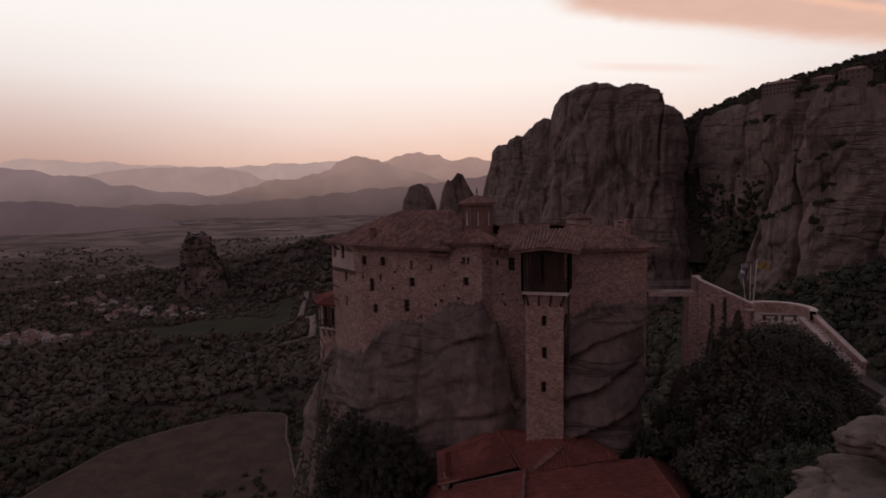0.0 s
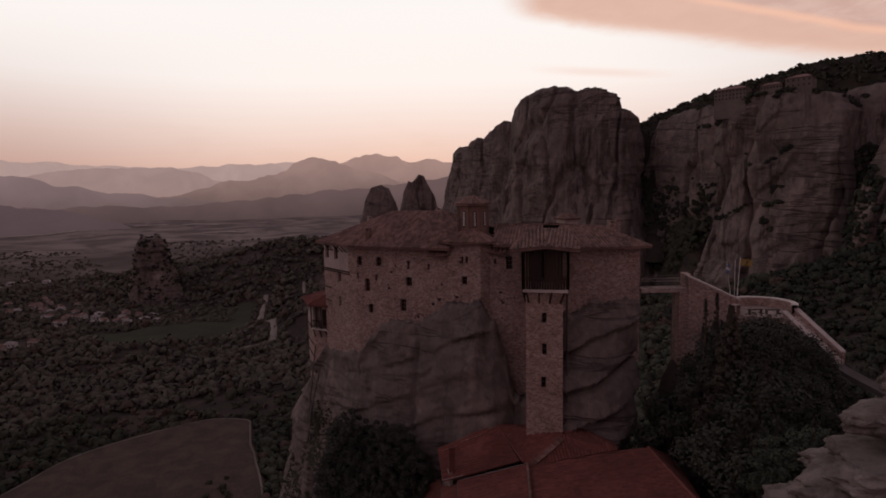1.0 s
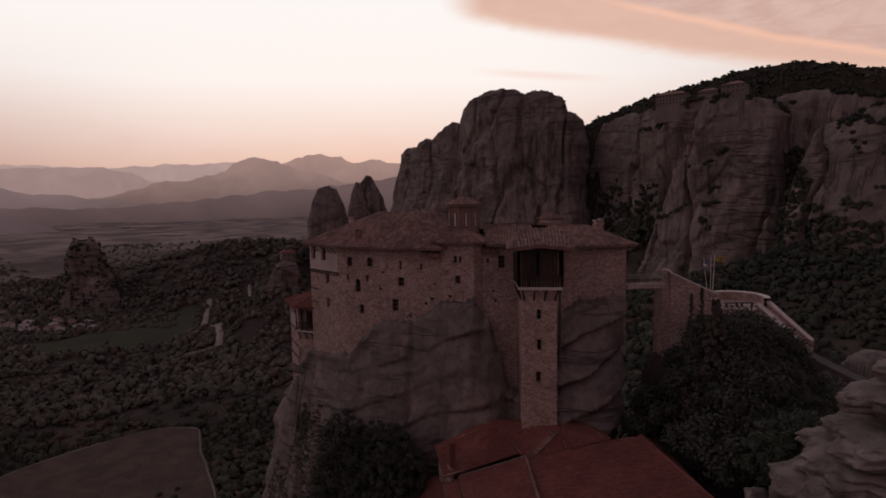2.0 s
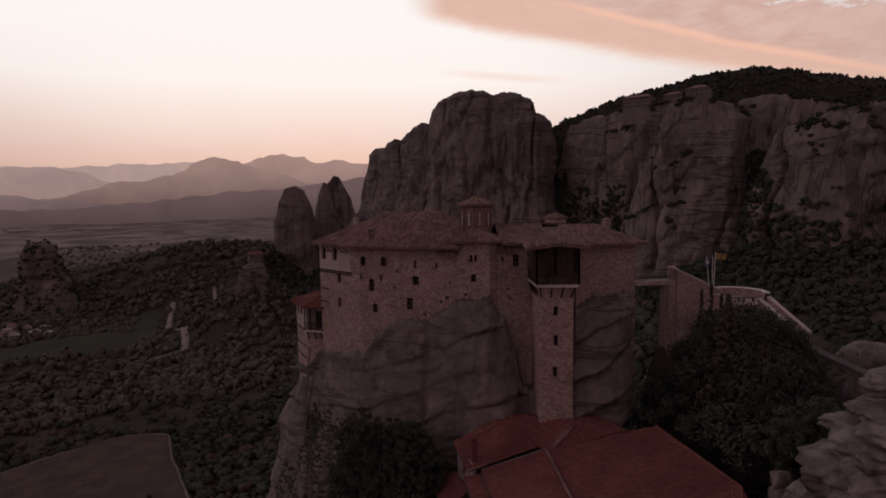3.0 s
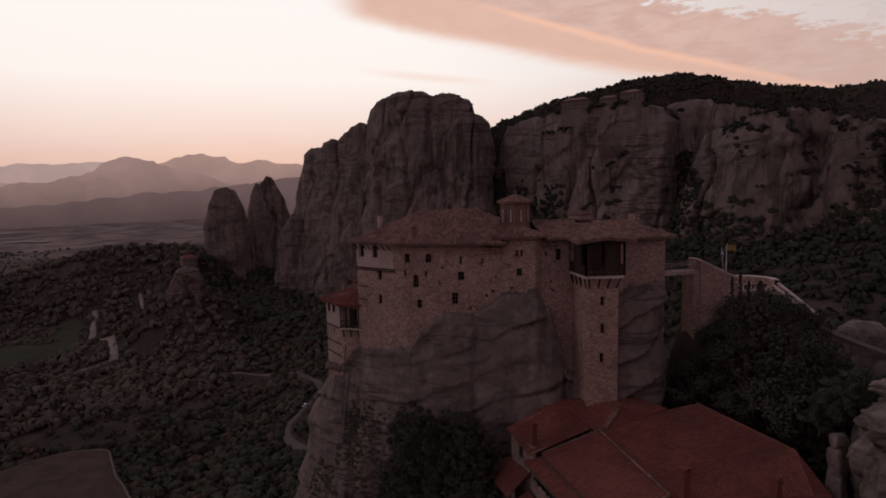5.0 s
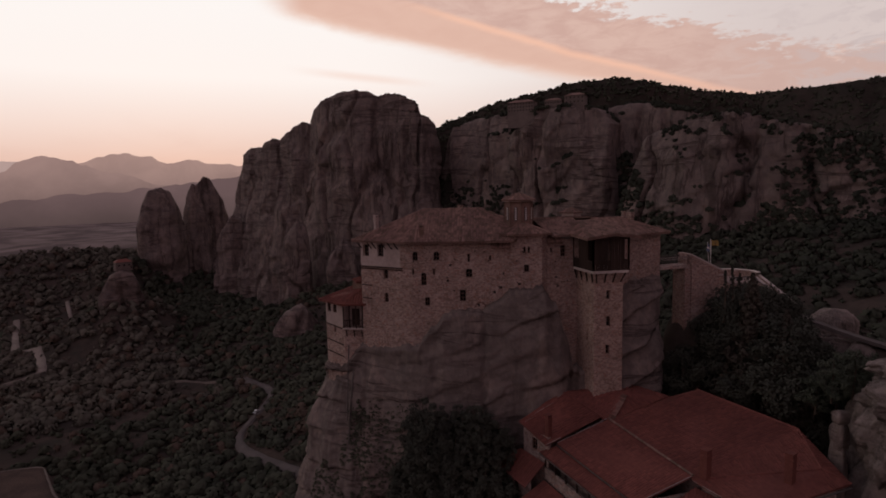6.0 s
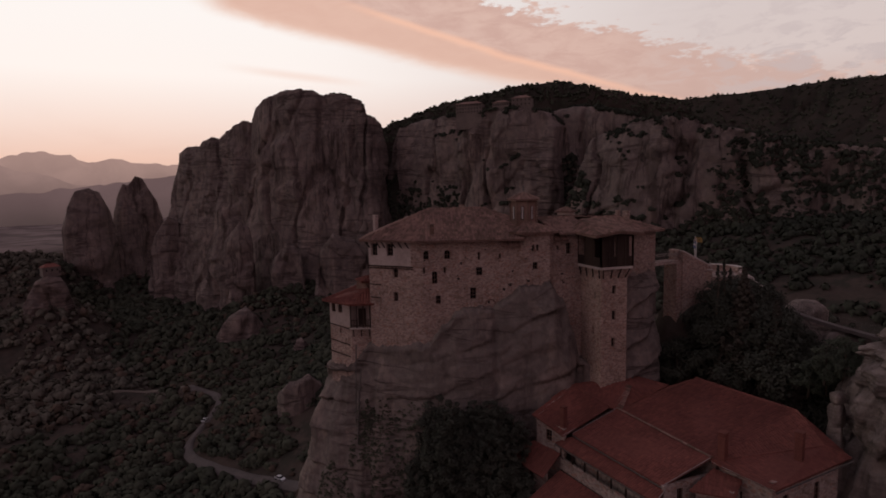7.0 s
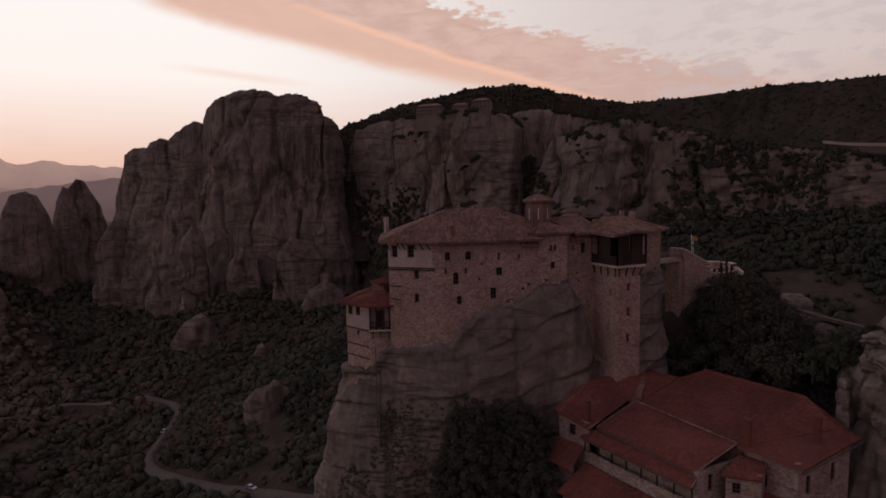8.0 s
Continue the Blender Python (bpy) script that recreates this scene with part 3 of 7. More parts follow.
def build_ground():
    rings = [6 * 1.048 ** i for i in range(143)]
    segs = 260
    v, f = [(0, 60, rough_height(0, 60))], []
    for r in rings:
        for s in range(segs):
            a = 2 * math.pi * s / segs
            x, y = r * math.sin(a), 60 + r * math.cos(a)
            v.append((x, y, rough_height(x, y)))
    for s in range(segs):
        f.append((0, 1 + (s + 1) % segs, 1 + s))
    for i in range(len(rings) - 1):
        for s in range(segs):
            a, b = 1 + i * segs + s, 1 + i * segs + (s + 1) % segs
            f.append((a, b, b + segs, a + segs))
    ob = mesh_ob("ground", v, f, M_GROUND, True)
    tagged(ob, "dry scrub-covered valley ground rising to the cliffs", "ground", kind="structure")


def draped(name, pts, wide, mat, lift=0.5, samples=10):
    """A strip that lies on the land along a smooth line of plan points."""
    line = []
    n = len(pts)
    for i in range(n - 1):
        p0, p1, p2, p3 = (Vector(pts[max(0, min(n - 1, i + k))]) for k in (-1, 0, 1, 2))
        for s in range(samples):
            t = s / samples
            line.append(0.5 * ((2 * p1) + (p2 - p0) * t + (2 * p0 - 5 * p1 + 4 * p2 - p3) * t * t + (3 * p1 - p0 - 3 * p2 + p3) * t ** 3))
    line.append(Vector(pts[-1]))
    v, f = [], []
    for i, p in enumerate(line):
        d = (line[min(i + 1, len(line) - 1)] - line[max(i - 1, 0)]).normalized()
        s = Vector((d.y, -d.x))
        hc = rough_height(p.x, p.y)
        for k in (-1, -0.5, 0, 0.5, 1):
            q = p + s * (k * wide / 2)
            v.append((q.x, q.y, max(hc, rough_height(q.x, q.y)) + lift - (1.6 if abs(k) == 1 else 0)))
    for i in range(len(line) - 1):
        for k in range(4):
            a = i * 5 + k
            f.append((a, a + 1, a + 6, a + 5))
    return mesh_ob(name, v, f, mat, True)


def build_range(name, label, dist, points, low, high, z_top, base=-60, rough=0.04):
    """A far mountain range: points are (bearing in degrees, height); a rounded ridge with slopes to both sides."""
    v, f = [], []
    b0, b1 = points[0][0], points[-1][0]
    n, m = 300, 10
    for i in range(n + 1):
        b = lerp(b0, b1, i / n)
        top = along(points, b) * (1 + rough * (fbm(b * 0.35, dist * 0.01, 0, 5) + 0.55 * fbm(b * 1.4, dist * 0.01, 3, 4)))
        for j in range(m + 1):
            w = j / m * 2 - 1
            r = dist + w * dist * 0.055
            z = lerp(base, top, (1 - abs(w)) ** 0.9)
            z += fbm(b * 0.5, w * 3, dist, 4) * 12 * (1 - abs(w))
            v.append((r * math.sin(radians(b)), r * math.cos(radians(b)), z))
    for i in range(n):
        for j in range(m):
            a = i * (m + 1) + j
            f.append((a, a + 1, a + m + 2, a + m + 1))
    ob = mesh_ob(name, v, f, haze_glow(name + "_air", low, high, base, z_top), True)
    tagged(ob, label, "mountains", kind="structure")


def cliff(name, label, stations, base, depth, mat=M_CLIFF, flare=10.0, seed=0, rib=5.0, shelf=2.2, n=None, m=56, dome=8.0, kind="", category="cliff", lean=0.0, tilt=0.10, plateau=0.12, parent=None, curl=0.0):
    """Rock mass. stations: (x, y, top) of its front brow, walked with the outside on the right. The face drops to base, the top runs back depth metres."""
    P = [Vector(s) for s in stations]
    length = sum((b - a).length for a, b in zip(P, P[1:]))
    n = n or int(min(240, max(40, length / 1.6)))
    acc = [0.0]
    for a, b in zip(P, P[1:]):
        acc.append(acc[-1] + max(0.5, (Vector((b.x, b.y)) - Vector((a.x, a.y))).length))
    tab = [[(s, p[k]) for s, p in zip(acc, P)] for k in range(3)]

    def lin(table, s):
        for (a, p), (b, q) in zip(table, table[1:]):
            if s <= b:
                return lerp(p, q, (s - a) / (b - a))
        return table[-1][1]

    cols = []
    for i in range(n + 1):
        s = acc[-1] * i / n
        cols.append((lin(tab[0], s), lin(tab[1], s), lin(tab[2], s), s))
    v, f = [], []
    back = 10
    for i, (x, y, top, s) in enumerate(cols):
        a, b = cols[max(0, i - 3)], cols[min(n, i + 3)]
        d = Vector((b[0] - a[0], b[1] - a[1])).normalized()
        o = Vector((d.y, -d.x))
        endf = min(1.0, min(s, acc[-1] - s) / (0.18 * acc[-1] + 1e-6))
        endf = math.sqrt(max(0.0, 1 - (1 - endf) ** 2))
        turn_in = min(1.0, min(s, acc[-1] - s) / (0.34 * acc[-1] + 1e-6))
        turn_in = math.sqrt(max(0.0, 1 - (1 - turn_in) ** 2))
        bz = base(x, y) if callable(base) else base
        for j in range(m + 1):
            t = j / m
            z = lerp(bz, top, t)
            curve = max(0.0, (t - 0.80) / 0.20)
            off = flare * (1 - t) ** 1.7 - dome * (1 - math.sqrt(max(0.0, 1 - curve * curve))) + lean * (t - 0.5)
            off -= curl * (1 - turn_in)
            zt = z - tilt * s + fbm(s / 60, z / 60, seed + 9) * 3
            broad = fbm(s / 46 + seed, z / 70, seed * 3.1, 4) * rib * 1.3 + fbm(s / 13 + seed, z / 40, 5.5 + seed, 3) * rib * 0.30
            c0 = noise.voronoi(Vector((s / 38 + seed * 7.3 + fbm(s / 30, z / 50, 4) * 0.3, z / 160, seed)))[0]
            c1, q1 = noise.voronoi(Vector((s / 25 + seed * 5.1, zt / 17 + fbm(s / 20, z / 20, 2) * 0.25, seed + 4)))
            c2, q2 = noise.voronoi(Vector((s / 9 + seed * 3.9, zt / 5.5, seed + 20)))
            step1, step2 = math.sin(q1[0].x * 91 + q1[0].y * 57), math.sin(q2[0].x * 91 + q2[0].y * 57)
            slabs = -rib * 1.0 * smooth(0.10, 0.0, c0[1] - c0[0]) + rib * (0.20 * step1 * smooth(0.0, 0.07, c1[1] - c1[0]) - 0.04 * max(0.0, 1 - (c1[1] - c1[0]) / 0.06))
            slabs += rib * 0.03 * step2 * smooth(0.0, 0.25, c2[1] - c2[0])
            u = zt / 17 + 0.45 * fbm(s / 25, z / 30, seed + 3)
            saw = u - math.floor(u)
            ledges = (math.sin(math.pi * saw ** 0.4) - 0.7) * shelf * 0.32 * max(0.0, 0.2 + 2.0 * fbm(s / 40, math.floor(u) * 3.7, seed))
            flutes = fbm(s / 5.5, z / 60, seed + 14, 3) * rib * 0.16 * smooth(-0.2, 0.3, fbm(s / 50, z / 60, seed + 15))
            fine = fbm(s / 9, zt / 4.0, seed + 1, 4) * rib * 0.08 + flutes
            off += (broad + slabs + ledges + fine) * (1 - 0.55 * curve)
            v.append((x + o.x * off, y + o.y * off, z + fbm(s / 9, t * 3, seed + 2) * 1.2 * curve))
        fx, fy, fz = v[-1]
        for k in range(1, back + 1):
            t = k / back
            bx, by = fx - o.x * depth * t * endf, fy - o.y * depth * t * endf
            z = fz + fbm(bx / 15, by / 15, seed) * 1.2 * (1 - t) - (max(0.0, t - plateau) / (1 - plateau)) ** 1.3 * (fz - bz)
            v.append((bx, by, z))
    w = m + 1 + back
    for i in range(n):
        for j in range(w - 1):
            a = i * w + j
            f.append((a, a + w, a + w + 1, a + 1))
    for i in (0, n):
        ring = [i * w + j for j in range(w)]
        f.append(tuple(ring if i == 0 else ring[::-1]))
    if parent is not None:
        return part(name, (v, f), mat, parent, label, True)
    ob = mesh_ob(name, v, f, mat, True)
    return tagged(ob, label, category, kind=kind)


build_ground()
# The two colours of each range hold its painted haze, by distance and height.
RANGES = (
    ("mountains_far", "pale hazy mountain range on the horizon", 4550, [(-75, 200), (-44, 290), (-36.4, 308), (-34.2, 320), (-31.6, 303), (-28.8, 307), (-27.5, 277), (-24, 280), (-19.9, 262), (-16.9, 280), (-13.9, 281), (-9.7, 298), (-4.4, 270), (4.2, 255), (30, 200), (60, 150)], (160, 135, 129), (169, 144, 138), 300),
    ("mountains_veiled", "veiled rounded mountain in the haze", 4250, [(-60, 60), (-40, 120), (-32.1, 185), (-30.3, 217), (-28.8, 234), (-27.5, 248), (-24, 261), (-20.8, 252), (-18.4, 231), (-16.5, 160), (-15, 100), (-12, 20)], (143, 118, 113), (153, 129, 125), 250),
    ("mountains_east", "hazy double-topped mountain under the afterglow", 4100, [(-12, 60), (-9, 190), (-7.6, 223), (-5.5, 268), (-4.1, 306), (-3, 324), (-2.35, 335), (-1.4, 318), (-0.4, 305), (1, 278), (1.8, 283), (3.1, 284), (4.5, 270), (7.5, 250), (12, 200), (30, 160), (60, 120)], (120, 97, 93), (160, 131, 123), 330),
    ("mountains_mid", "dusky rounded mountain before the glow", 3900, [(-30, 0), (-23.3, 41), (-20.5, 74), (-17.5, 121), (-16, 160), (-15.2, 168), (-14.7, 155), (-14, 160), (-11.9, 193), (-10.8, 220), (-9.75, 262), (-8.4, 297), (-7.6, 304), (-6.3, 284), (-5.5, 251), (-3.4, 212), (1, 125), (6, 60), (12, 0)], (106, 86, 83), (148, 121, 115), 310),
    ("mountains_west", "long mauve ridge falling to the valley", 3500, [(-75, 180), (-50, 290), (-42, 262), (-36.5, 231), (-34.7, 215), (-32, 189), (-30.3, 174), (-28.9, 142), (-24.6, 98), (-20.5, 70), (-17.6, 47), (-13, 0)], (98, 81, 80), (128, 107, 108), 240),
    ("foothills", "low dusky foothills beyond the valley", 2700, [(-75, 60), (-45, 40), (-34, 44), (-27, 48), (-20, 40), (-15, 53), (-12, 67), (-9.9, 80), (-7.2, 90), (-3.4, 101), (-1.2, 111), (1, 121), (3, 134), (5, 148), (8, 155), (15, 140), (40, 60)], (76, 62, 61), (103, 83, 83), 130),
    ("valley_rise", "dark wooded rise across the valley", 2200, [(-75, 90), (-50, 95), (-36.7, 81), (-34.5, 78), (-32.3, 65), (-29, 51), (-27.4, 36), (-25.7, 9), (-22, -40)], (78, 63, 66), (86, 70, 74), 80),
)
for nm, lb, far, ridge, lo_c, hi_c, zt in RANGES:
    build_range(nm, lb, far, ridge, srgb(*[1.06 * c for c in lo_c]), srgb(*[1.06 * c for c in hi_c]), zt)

# the high massif, its spires and the monastery cliffs, walked west to east with the face toward the valley
MASSIF = (("rock_tower", "sheer sandstone towers at the west end of the massif", [(38, 672, 30), (42, 656, 95), (47, 650, 114), (50, 646, 136), (58, 618, 141), (62, 606, 139), (66, 590, 144), (69, 580, 147), (73, 572, 143), (79, 562, 90)], 1, 22),
          ("rock_tower", "stepped middle tower of the sandstone massif", [(71, 584, 90), (74, 573, 142), (77, 560, 150), (88, 540, 158), (92, 533, 156), (98, 522, 110)], 2, 16),
          ("rock_tower", "towering dark sandstone massif with a domed summit", [(88, 548, 100), (92, 532, 160), (95, 525, 168), (99, 510, 173), (107, 490, 177), (118, 471, 178), (130, 464, 175), (135, 462, 172), (140, 459, 174), (146, 455, 174), (154, 445, 168), (156, 441, 159), (160, 446, 110)], 3, 18),
          ("rock_tower", "lower east shoulder of the sandstone massif", [(148, 448, 110), (155, 441, 158), (163, 438, 156), (174, 442, 154), (186, 452, 150), (193, 464, 110)], 5, 14))
massif = thing("massif", (100, 520, -12), "towering dark sandstone massif of joined rock towers", "cliff")
for nm, lb, st, sd, fl in MASSIF:
    cliff(nm, lb, st, -12, 40, parent=massif, seed=sd, flare=fl, rib=5.0, n=190, m=110, dome=3, tilt=0.14, curl=10)
for lb, st, sd in (("rounded rock shoulder below the towers", [(18, 648, 10), (24, 636, 56), (36, 628, 74), (47, 626, 70), (58, 634, 10)], 61), ("leaning rock buttress at the massif's foot", [(58, 502, 5), (61, 493, 60), (70, 484, 74), (79, 481, 66), (88, 486, 5)], 63),
                   ("squat rock buttress at the massif's foot", [(84, 470, 0), (88, 461, 44), (98, 454, 58), (108, 450, 50), (116, 456, 0)], 65), ("broad split rock buttress", [(110, 446, 0), (114, 436, 48), (126, 429, 63), (142, 423, 58), (152, 421, 44), (160, 427, 0)], 67)):
    cliff("rock_buttress", lb, st, -12, 26, seed=sd, flare=6, rib=5, curl=3, n=80, m=50, dome=4, category="rock")
cliff("rock_spire", "tall rounded sandstone spire", [(-49, 690, 55), (-47, 678, 74), (-43, 671, 88), (-37, 669, 100), (-24, 668, 103), (-15, 670, 98), (-8, 674, 82), (-3, 680, 66), (-1, 690, 50)], -8, 22, seed=4, flare=16, rib=4.5, curl=1, dome=3, n=60, category="rock")
cliff("rock_spire", "pointed sandstone spire beside its neighbour", [(-4, 704, 70), (-2, 694, 94), (5, 690, 107), (10, 690, 105), (14, 690, 109), (18, 690, 115), (24, 690, 112), (29, 690, 103), (38, 693, 88), (45, 700, 66), (48, 710, 50)], -8, 24, seed=7, flare=16, rib=4.5, curl=1, dome=1.5, n=64, category="rock")
cliff("monastery_cliff", "sheer stained cliff carrying a hilltop monastery", [(182, 358, 50), (180.5, 350, 108), (181, 342, 132), (183, 333, 142), (187, 323, 145.5), (192, 315, 147), (203, 302, 147.5), (210, 291, 144), (213, 282, 132), (217, 276, 60)], 10, 90, seed=11, flare=9, rib=6, shelf=5, curl=8, n=150, m=100, dome=4, tilt=0.24, plateau=0.6)
cliff("long_cliff", "long broken cliff face above the wooded slope", [(203, 262, 60), (204, 254, 108), (206, 247, 123), (215, 222, 131), (224, 206, 133), (231, 203, 132), (240, 186, 126), (254, 163, 119), (265, 140, 114), (280, 119, 111), (300, 95, 104), (318, 78, 80)], 40, 130, seed=15, flare=20, rib=6, shelf=5, curl=6, n=210, m=84, dome=4, tilt=0.20, plateau=0.6)
cliff("back_cliff", "shaded cliff closing the recess beside the massif", [(186, 462, 100), (193, 450, 148), (203, 428, 152), (212, 404, 153), (221, 380, 152), (230, 356, 150), (237, 340, 100)], 10, 70, seed=51, flare=12, rib=5, n=110, m=80, dome=4, tilt=0.2, plateau=0.6)
cliff("back_cliff", "broken scrubby cliff above the dark cleft", [(220, 311, 110), (227, 299, 146), (235, 285, 148), (244, 270, 145), (252, 254, 140), (259, 240, 105)], 20, 60, seed=55, flare=8, rib=5, n=80, m=70, dome=5, tilt=0.2, plateau=0.6)
cliff("pinnacle", "isolated dark rock pinnacle in the valley", [(-291, 642, -10), (-286, 631, 19), (-279, 626, 44), (-272, 622, 55), (-262, 622, 51), (-253, 623, 58), (-246, 627, 48), (-238, 633, 16), (-231, 645, -10)], -26, 40, seed=23, flare=12, rib=3.5, dome=6, shelf=1.0, curl=6, n=80, category="rock")
cliff("chapel_rock", "rounded rock knob below the spires", [(-84, 502, -5), (-76, 497, 22), (-68, 494, 38), (-58, 492, 43), (-48, 494, 40), (-40, 498, 18), (-34, 506, -5)], -16, 24, seed=25, flare=5, rib=7, dome=5, curl=5, n=44, category="rock")
cliff("boulder_tower", "squat rounded boulder among the trees", [(28, 250, 14), (28.5, 243, 17.5), (34, 239, 19.5), (41, 239, 20), (46, 243, 17), (46.5, 250, 12)], -6, 13, seed=31, flare=1, rib=1.2, dome=2.5, shelf=0.8, n=40, m=30, category="rock")
cliff("boulder_tower", "weathered rock stump in the woods", [(64, 346, 4), (66, 343, 8), (71, 342, 10), (76, 344, 6), (77, 348, 0)], -8, 9, seed=33, flare=2, rib=1.0, dome=2.5, shelf=0.8, n=36, m=26, category="rock")
cliff("rock_outcrop", "low rock outcrop below the massif", [(38, 430, 0), (41, 423, 9), (50, 418, 15), (60, 417, 17), (67, 421, 9), (69, 428, 0)], -14, 24, seed=36, flare=5, rib=2.5, dome=6, n=50, m=30, category="rock")
cliff("rock_outcrop", "tilted rock shelf at the foot of the massif", [(122, 420, 6), (128, 412, 22), (142, 405, 32), (154, 402, 24), (160, 406, 8)], -6, 26, seed=38, flare=5, rib=2.5, dome=6, n=50, m=30, category="rock")
cliff("wooded_hill", "scrub-covered hill behind the clifftop monastery", [(180, 492, 146), (194, 470, 153), (230, 440, 168), (251, 420, 174), (268, 395, 179), (297, 372, 182), (311, 360, 180), (335, 345, 174), (360, 330, 169), (380, 308, 160), (410, 280, 120)], 40, 160, mat=M_HILL, seed=41, flare=36, rib=4, shelf=0.5, n=120, m=30, dome=14, category="hill")
cliff("wooded_hill", "broad dark wooded hill rising to the east", [(470, 520, 150), (520, 457, 195), (540, 425, 189), (560, 395, 191), (580, 360, 192), (600, 310, 196), (610, 260, 194), (620, 208, 194), (640, 120, 190), (650, 30, 180), (650, -60, 150)], 70, 150, mat=M_HILL, seed=45, flare=240, rib=8, shelf=0.5, n=140, m=30, dome=20, category="hill")


# valley details: bare knoll, meadow, road, tracks
KNOLL_RIM = [(-58, 208), (-69, 248), (-75, 264), (-80.5, 286), (-82.5, 291.5), (-88, 294), (-102, 295.5), (-117, 287.5), (-138, 271.5), (-151, 255.7), (-157, 236), (-162, 214), (-160, 188), (-140, 168), (-100, 165), (-70, 178)]


def build_knoll():
    """Flat field on a low bank, closed by a pale rim."""
    P = [Vector(p) for p in KNOLL_RIM]
    k = len(P)
    ring = []
    for i in range(k):
        p0, p1, p2, p3 = (P[(i + q) % k] for q in (-1, 0, 1, 2))
        for q in range(8):
            t = q / 8
            ring.append(0.5 * ((2 * p1) + (p2 - p0) * t + (2 * p0 - 5 * p1 + 4 * p2 - p3) * t * t + (3 * p1 - p0 - 3 * p2 + p3) * t ** 3))
    c = sum(P, Vector((0, 0))) / k
    n, m = len(ring), 18
    top = -15.4
    v, f = [], []
    for p in ring:
        for j in range(m + 1):
            t = j / m
            q = c.lerp(p, t)
            v.append((q.x, q.y, top + fbm(q.x * 0.05, q.y * 0.05, 8) * 0.9 * (1 - t ** 6)))
        o = (p - c).normalized()
        v.append((p.x + o.x * 3, p.y + o.y * 3, top - 3.0))
        v.append((p.x + o.x * 7, p.y + o.y * 7, top - 12.0))
    w = m + 3
    for i in range(n):
        for j in range(w - 1):
            a, b = i * w + j, ((i + 1) % n) * w + j
            f.append((b, a, a + 1, b + 1))
    tagged(mesh_ob("bare_knoll", v, f, M_BARE, True), "bare brown flat field with a pale rim", "knoll", kind="structure")
    rim = []
    for i, p in enumerate(ring):
        o = (p - c).normalized()
        wide = 0.5 + 0.3 * fbm(p.x * 0.08, p.y * 0.08, 4)
        rim += [(p.x - o.x * wide, p.y - o.y * wide, top + 0.1), (p.x, p.y, top + 0.45), (p.x + o.x * 0.7, p.y + o.y * 0.7, top - 0.4)]
    fr = []
    for i in range(n):
        a, b = 3 * i, 3 * ((i + 1) % n)
        fr += [(b, a, a + 1, b + 1), (b + 1, a + 1, a + 2, b + 2)]
    tagged(mesh_ob("rim_path", rim, fr, M_STUBBLE, True), "pale dirt bank round the rim of the field", "path", kind="structure")


build_knoll()
ROAD = [(8, 352), (10, 343), (16, 333), (17.5, 322), (15, 312), (9, 301), (2, 290), (-4, 280), (-5, 268), (-1, 250), (7, 228), (13, 211), (18, 196), (24, 180), (34, 160)]
tagged(draped("road", ROAD, 4.6, M_ROAD, 0.9), "winding worn asphalt road among trees", "road", kind="structure")
ROAD2 = [(-52, 392), (-33, 389), (-23, 384), (-10, 376), (2, 362), (8, 352)]
tagged(draped("road", ROAD2, 2.2, M_STUBBLE, 0.7), "pale stretch of country road", "road", kind="structure")
TRACK = [(-146, 620), (-144, 607), (-138, 564), (-132, 533), (-125, 524), (-120, 521), (-115, 506), (-108, 476), (-105, 453)]
tagged(draped("track", TRACK, 6.5, M_LANE, 0.9), "pale gravel farm track beside the meadow", "road", kind="structure")
SPUR = [(-132, 531), (-134, 516), (-136, 497)]
tagged(draped("track", SPUR, 4.0, M_STUBBLE, 0.8), "short pale spur of the farm track", "road", kind="structure")
LANE = [(-105, 455), (-113, 447), (-124, 441)]
tagged(draped("track", LANE, 4.0, M_STUBBLE, 0.8), "pale lane turning off the farm track", "road", kind="structure")
TRACK2 = [(-110, 640), (-105, 610), (-101, 584), (-94, 544)]
tagged(draped("track", TRACK2, 4.0, M_LANE, 0.9), "short pale gravel track", "road", kind="structure")


def field_between(name, edge_a, edge_b, mat, label, lift=0.9, n=26, m=14):
    """A field laid on the land between two edge lines."""
    def at(edge, t):
        k = min(len(edge) - 2, int(t * (len(edge) - 1)))
        return Vector(edge[k]).lerp(Vector(edge[k + 1]), t * (len(edge) - 1) - k)
    v, f = [], []
    for i in range(n + 1):
        p, q = at(edge_a, i / n), at(edge_b, i / n)
        for j in range(m + 1):
            r = p.lerp(q, j / m)
            v.append((r.x, r.y, rough_height(r.x, r.y) + (lift if 0 < j < m and 0 < i < n else -1.0)))
    for i in range(n):
        for j in range(m):
            a = i * (m + 1) + j
            f.append((a, a + 1, a + m + 2, a + m + 1))
    return tagged(mesh_ob(name, v, f, mat, True), label, "field", kind="structure")


HAMLETS = [(-281, 559), (-259, 547), (-300, 566), (-359, 610), (-338, 476), (-358, 472), (-314, 468)]
MEADOW_FAR = [(-152, 606), (-166, 609), (-187, 579), (-204, 545), (-233, 514), (-262, 486)]
MEADOW_NEAR = [(-139, 518), (-142, 502), (-157, 483), (-172, 464), (-192, 455), (-214, 447)]
MEADOW_EDGE = MEADOW_FAR + MEADOW_NEAR[::-1]
field_between("meadow", MEADOW_FAR, MEADOW_NEAR, M_FIELD, "dull green mown meadow")


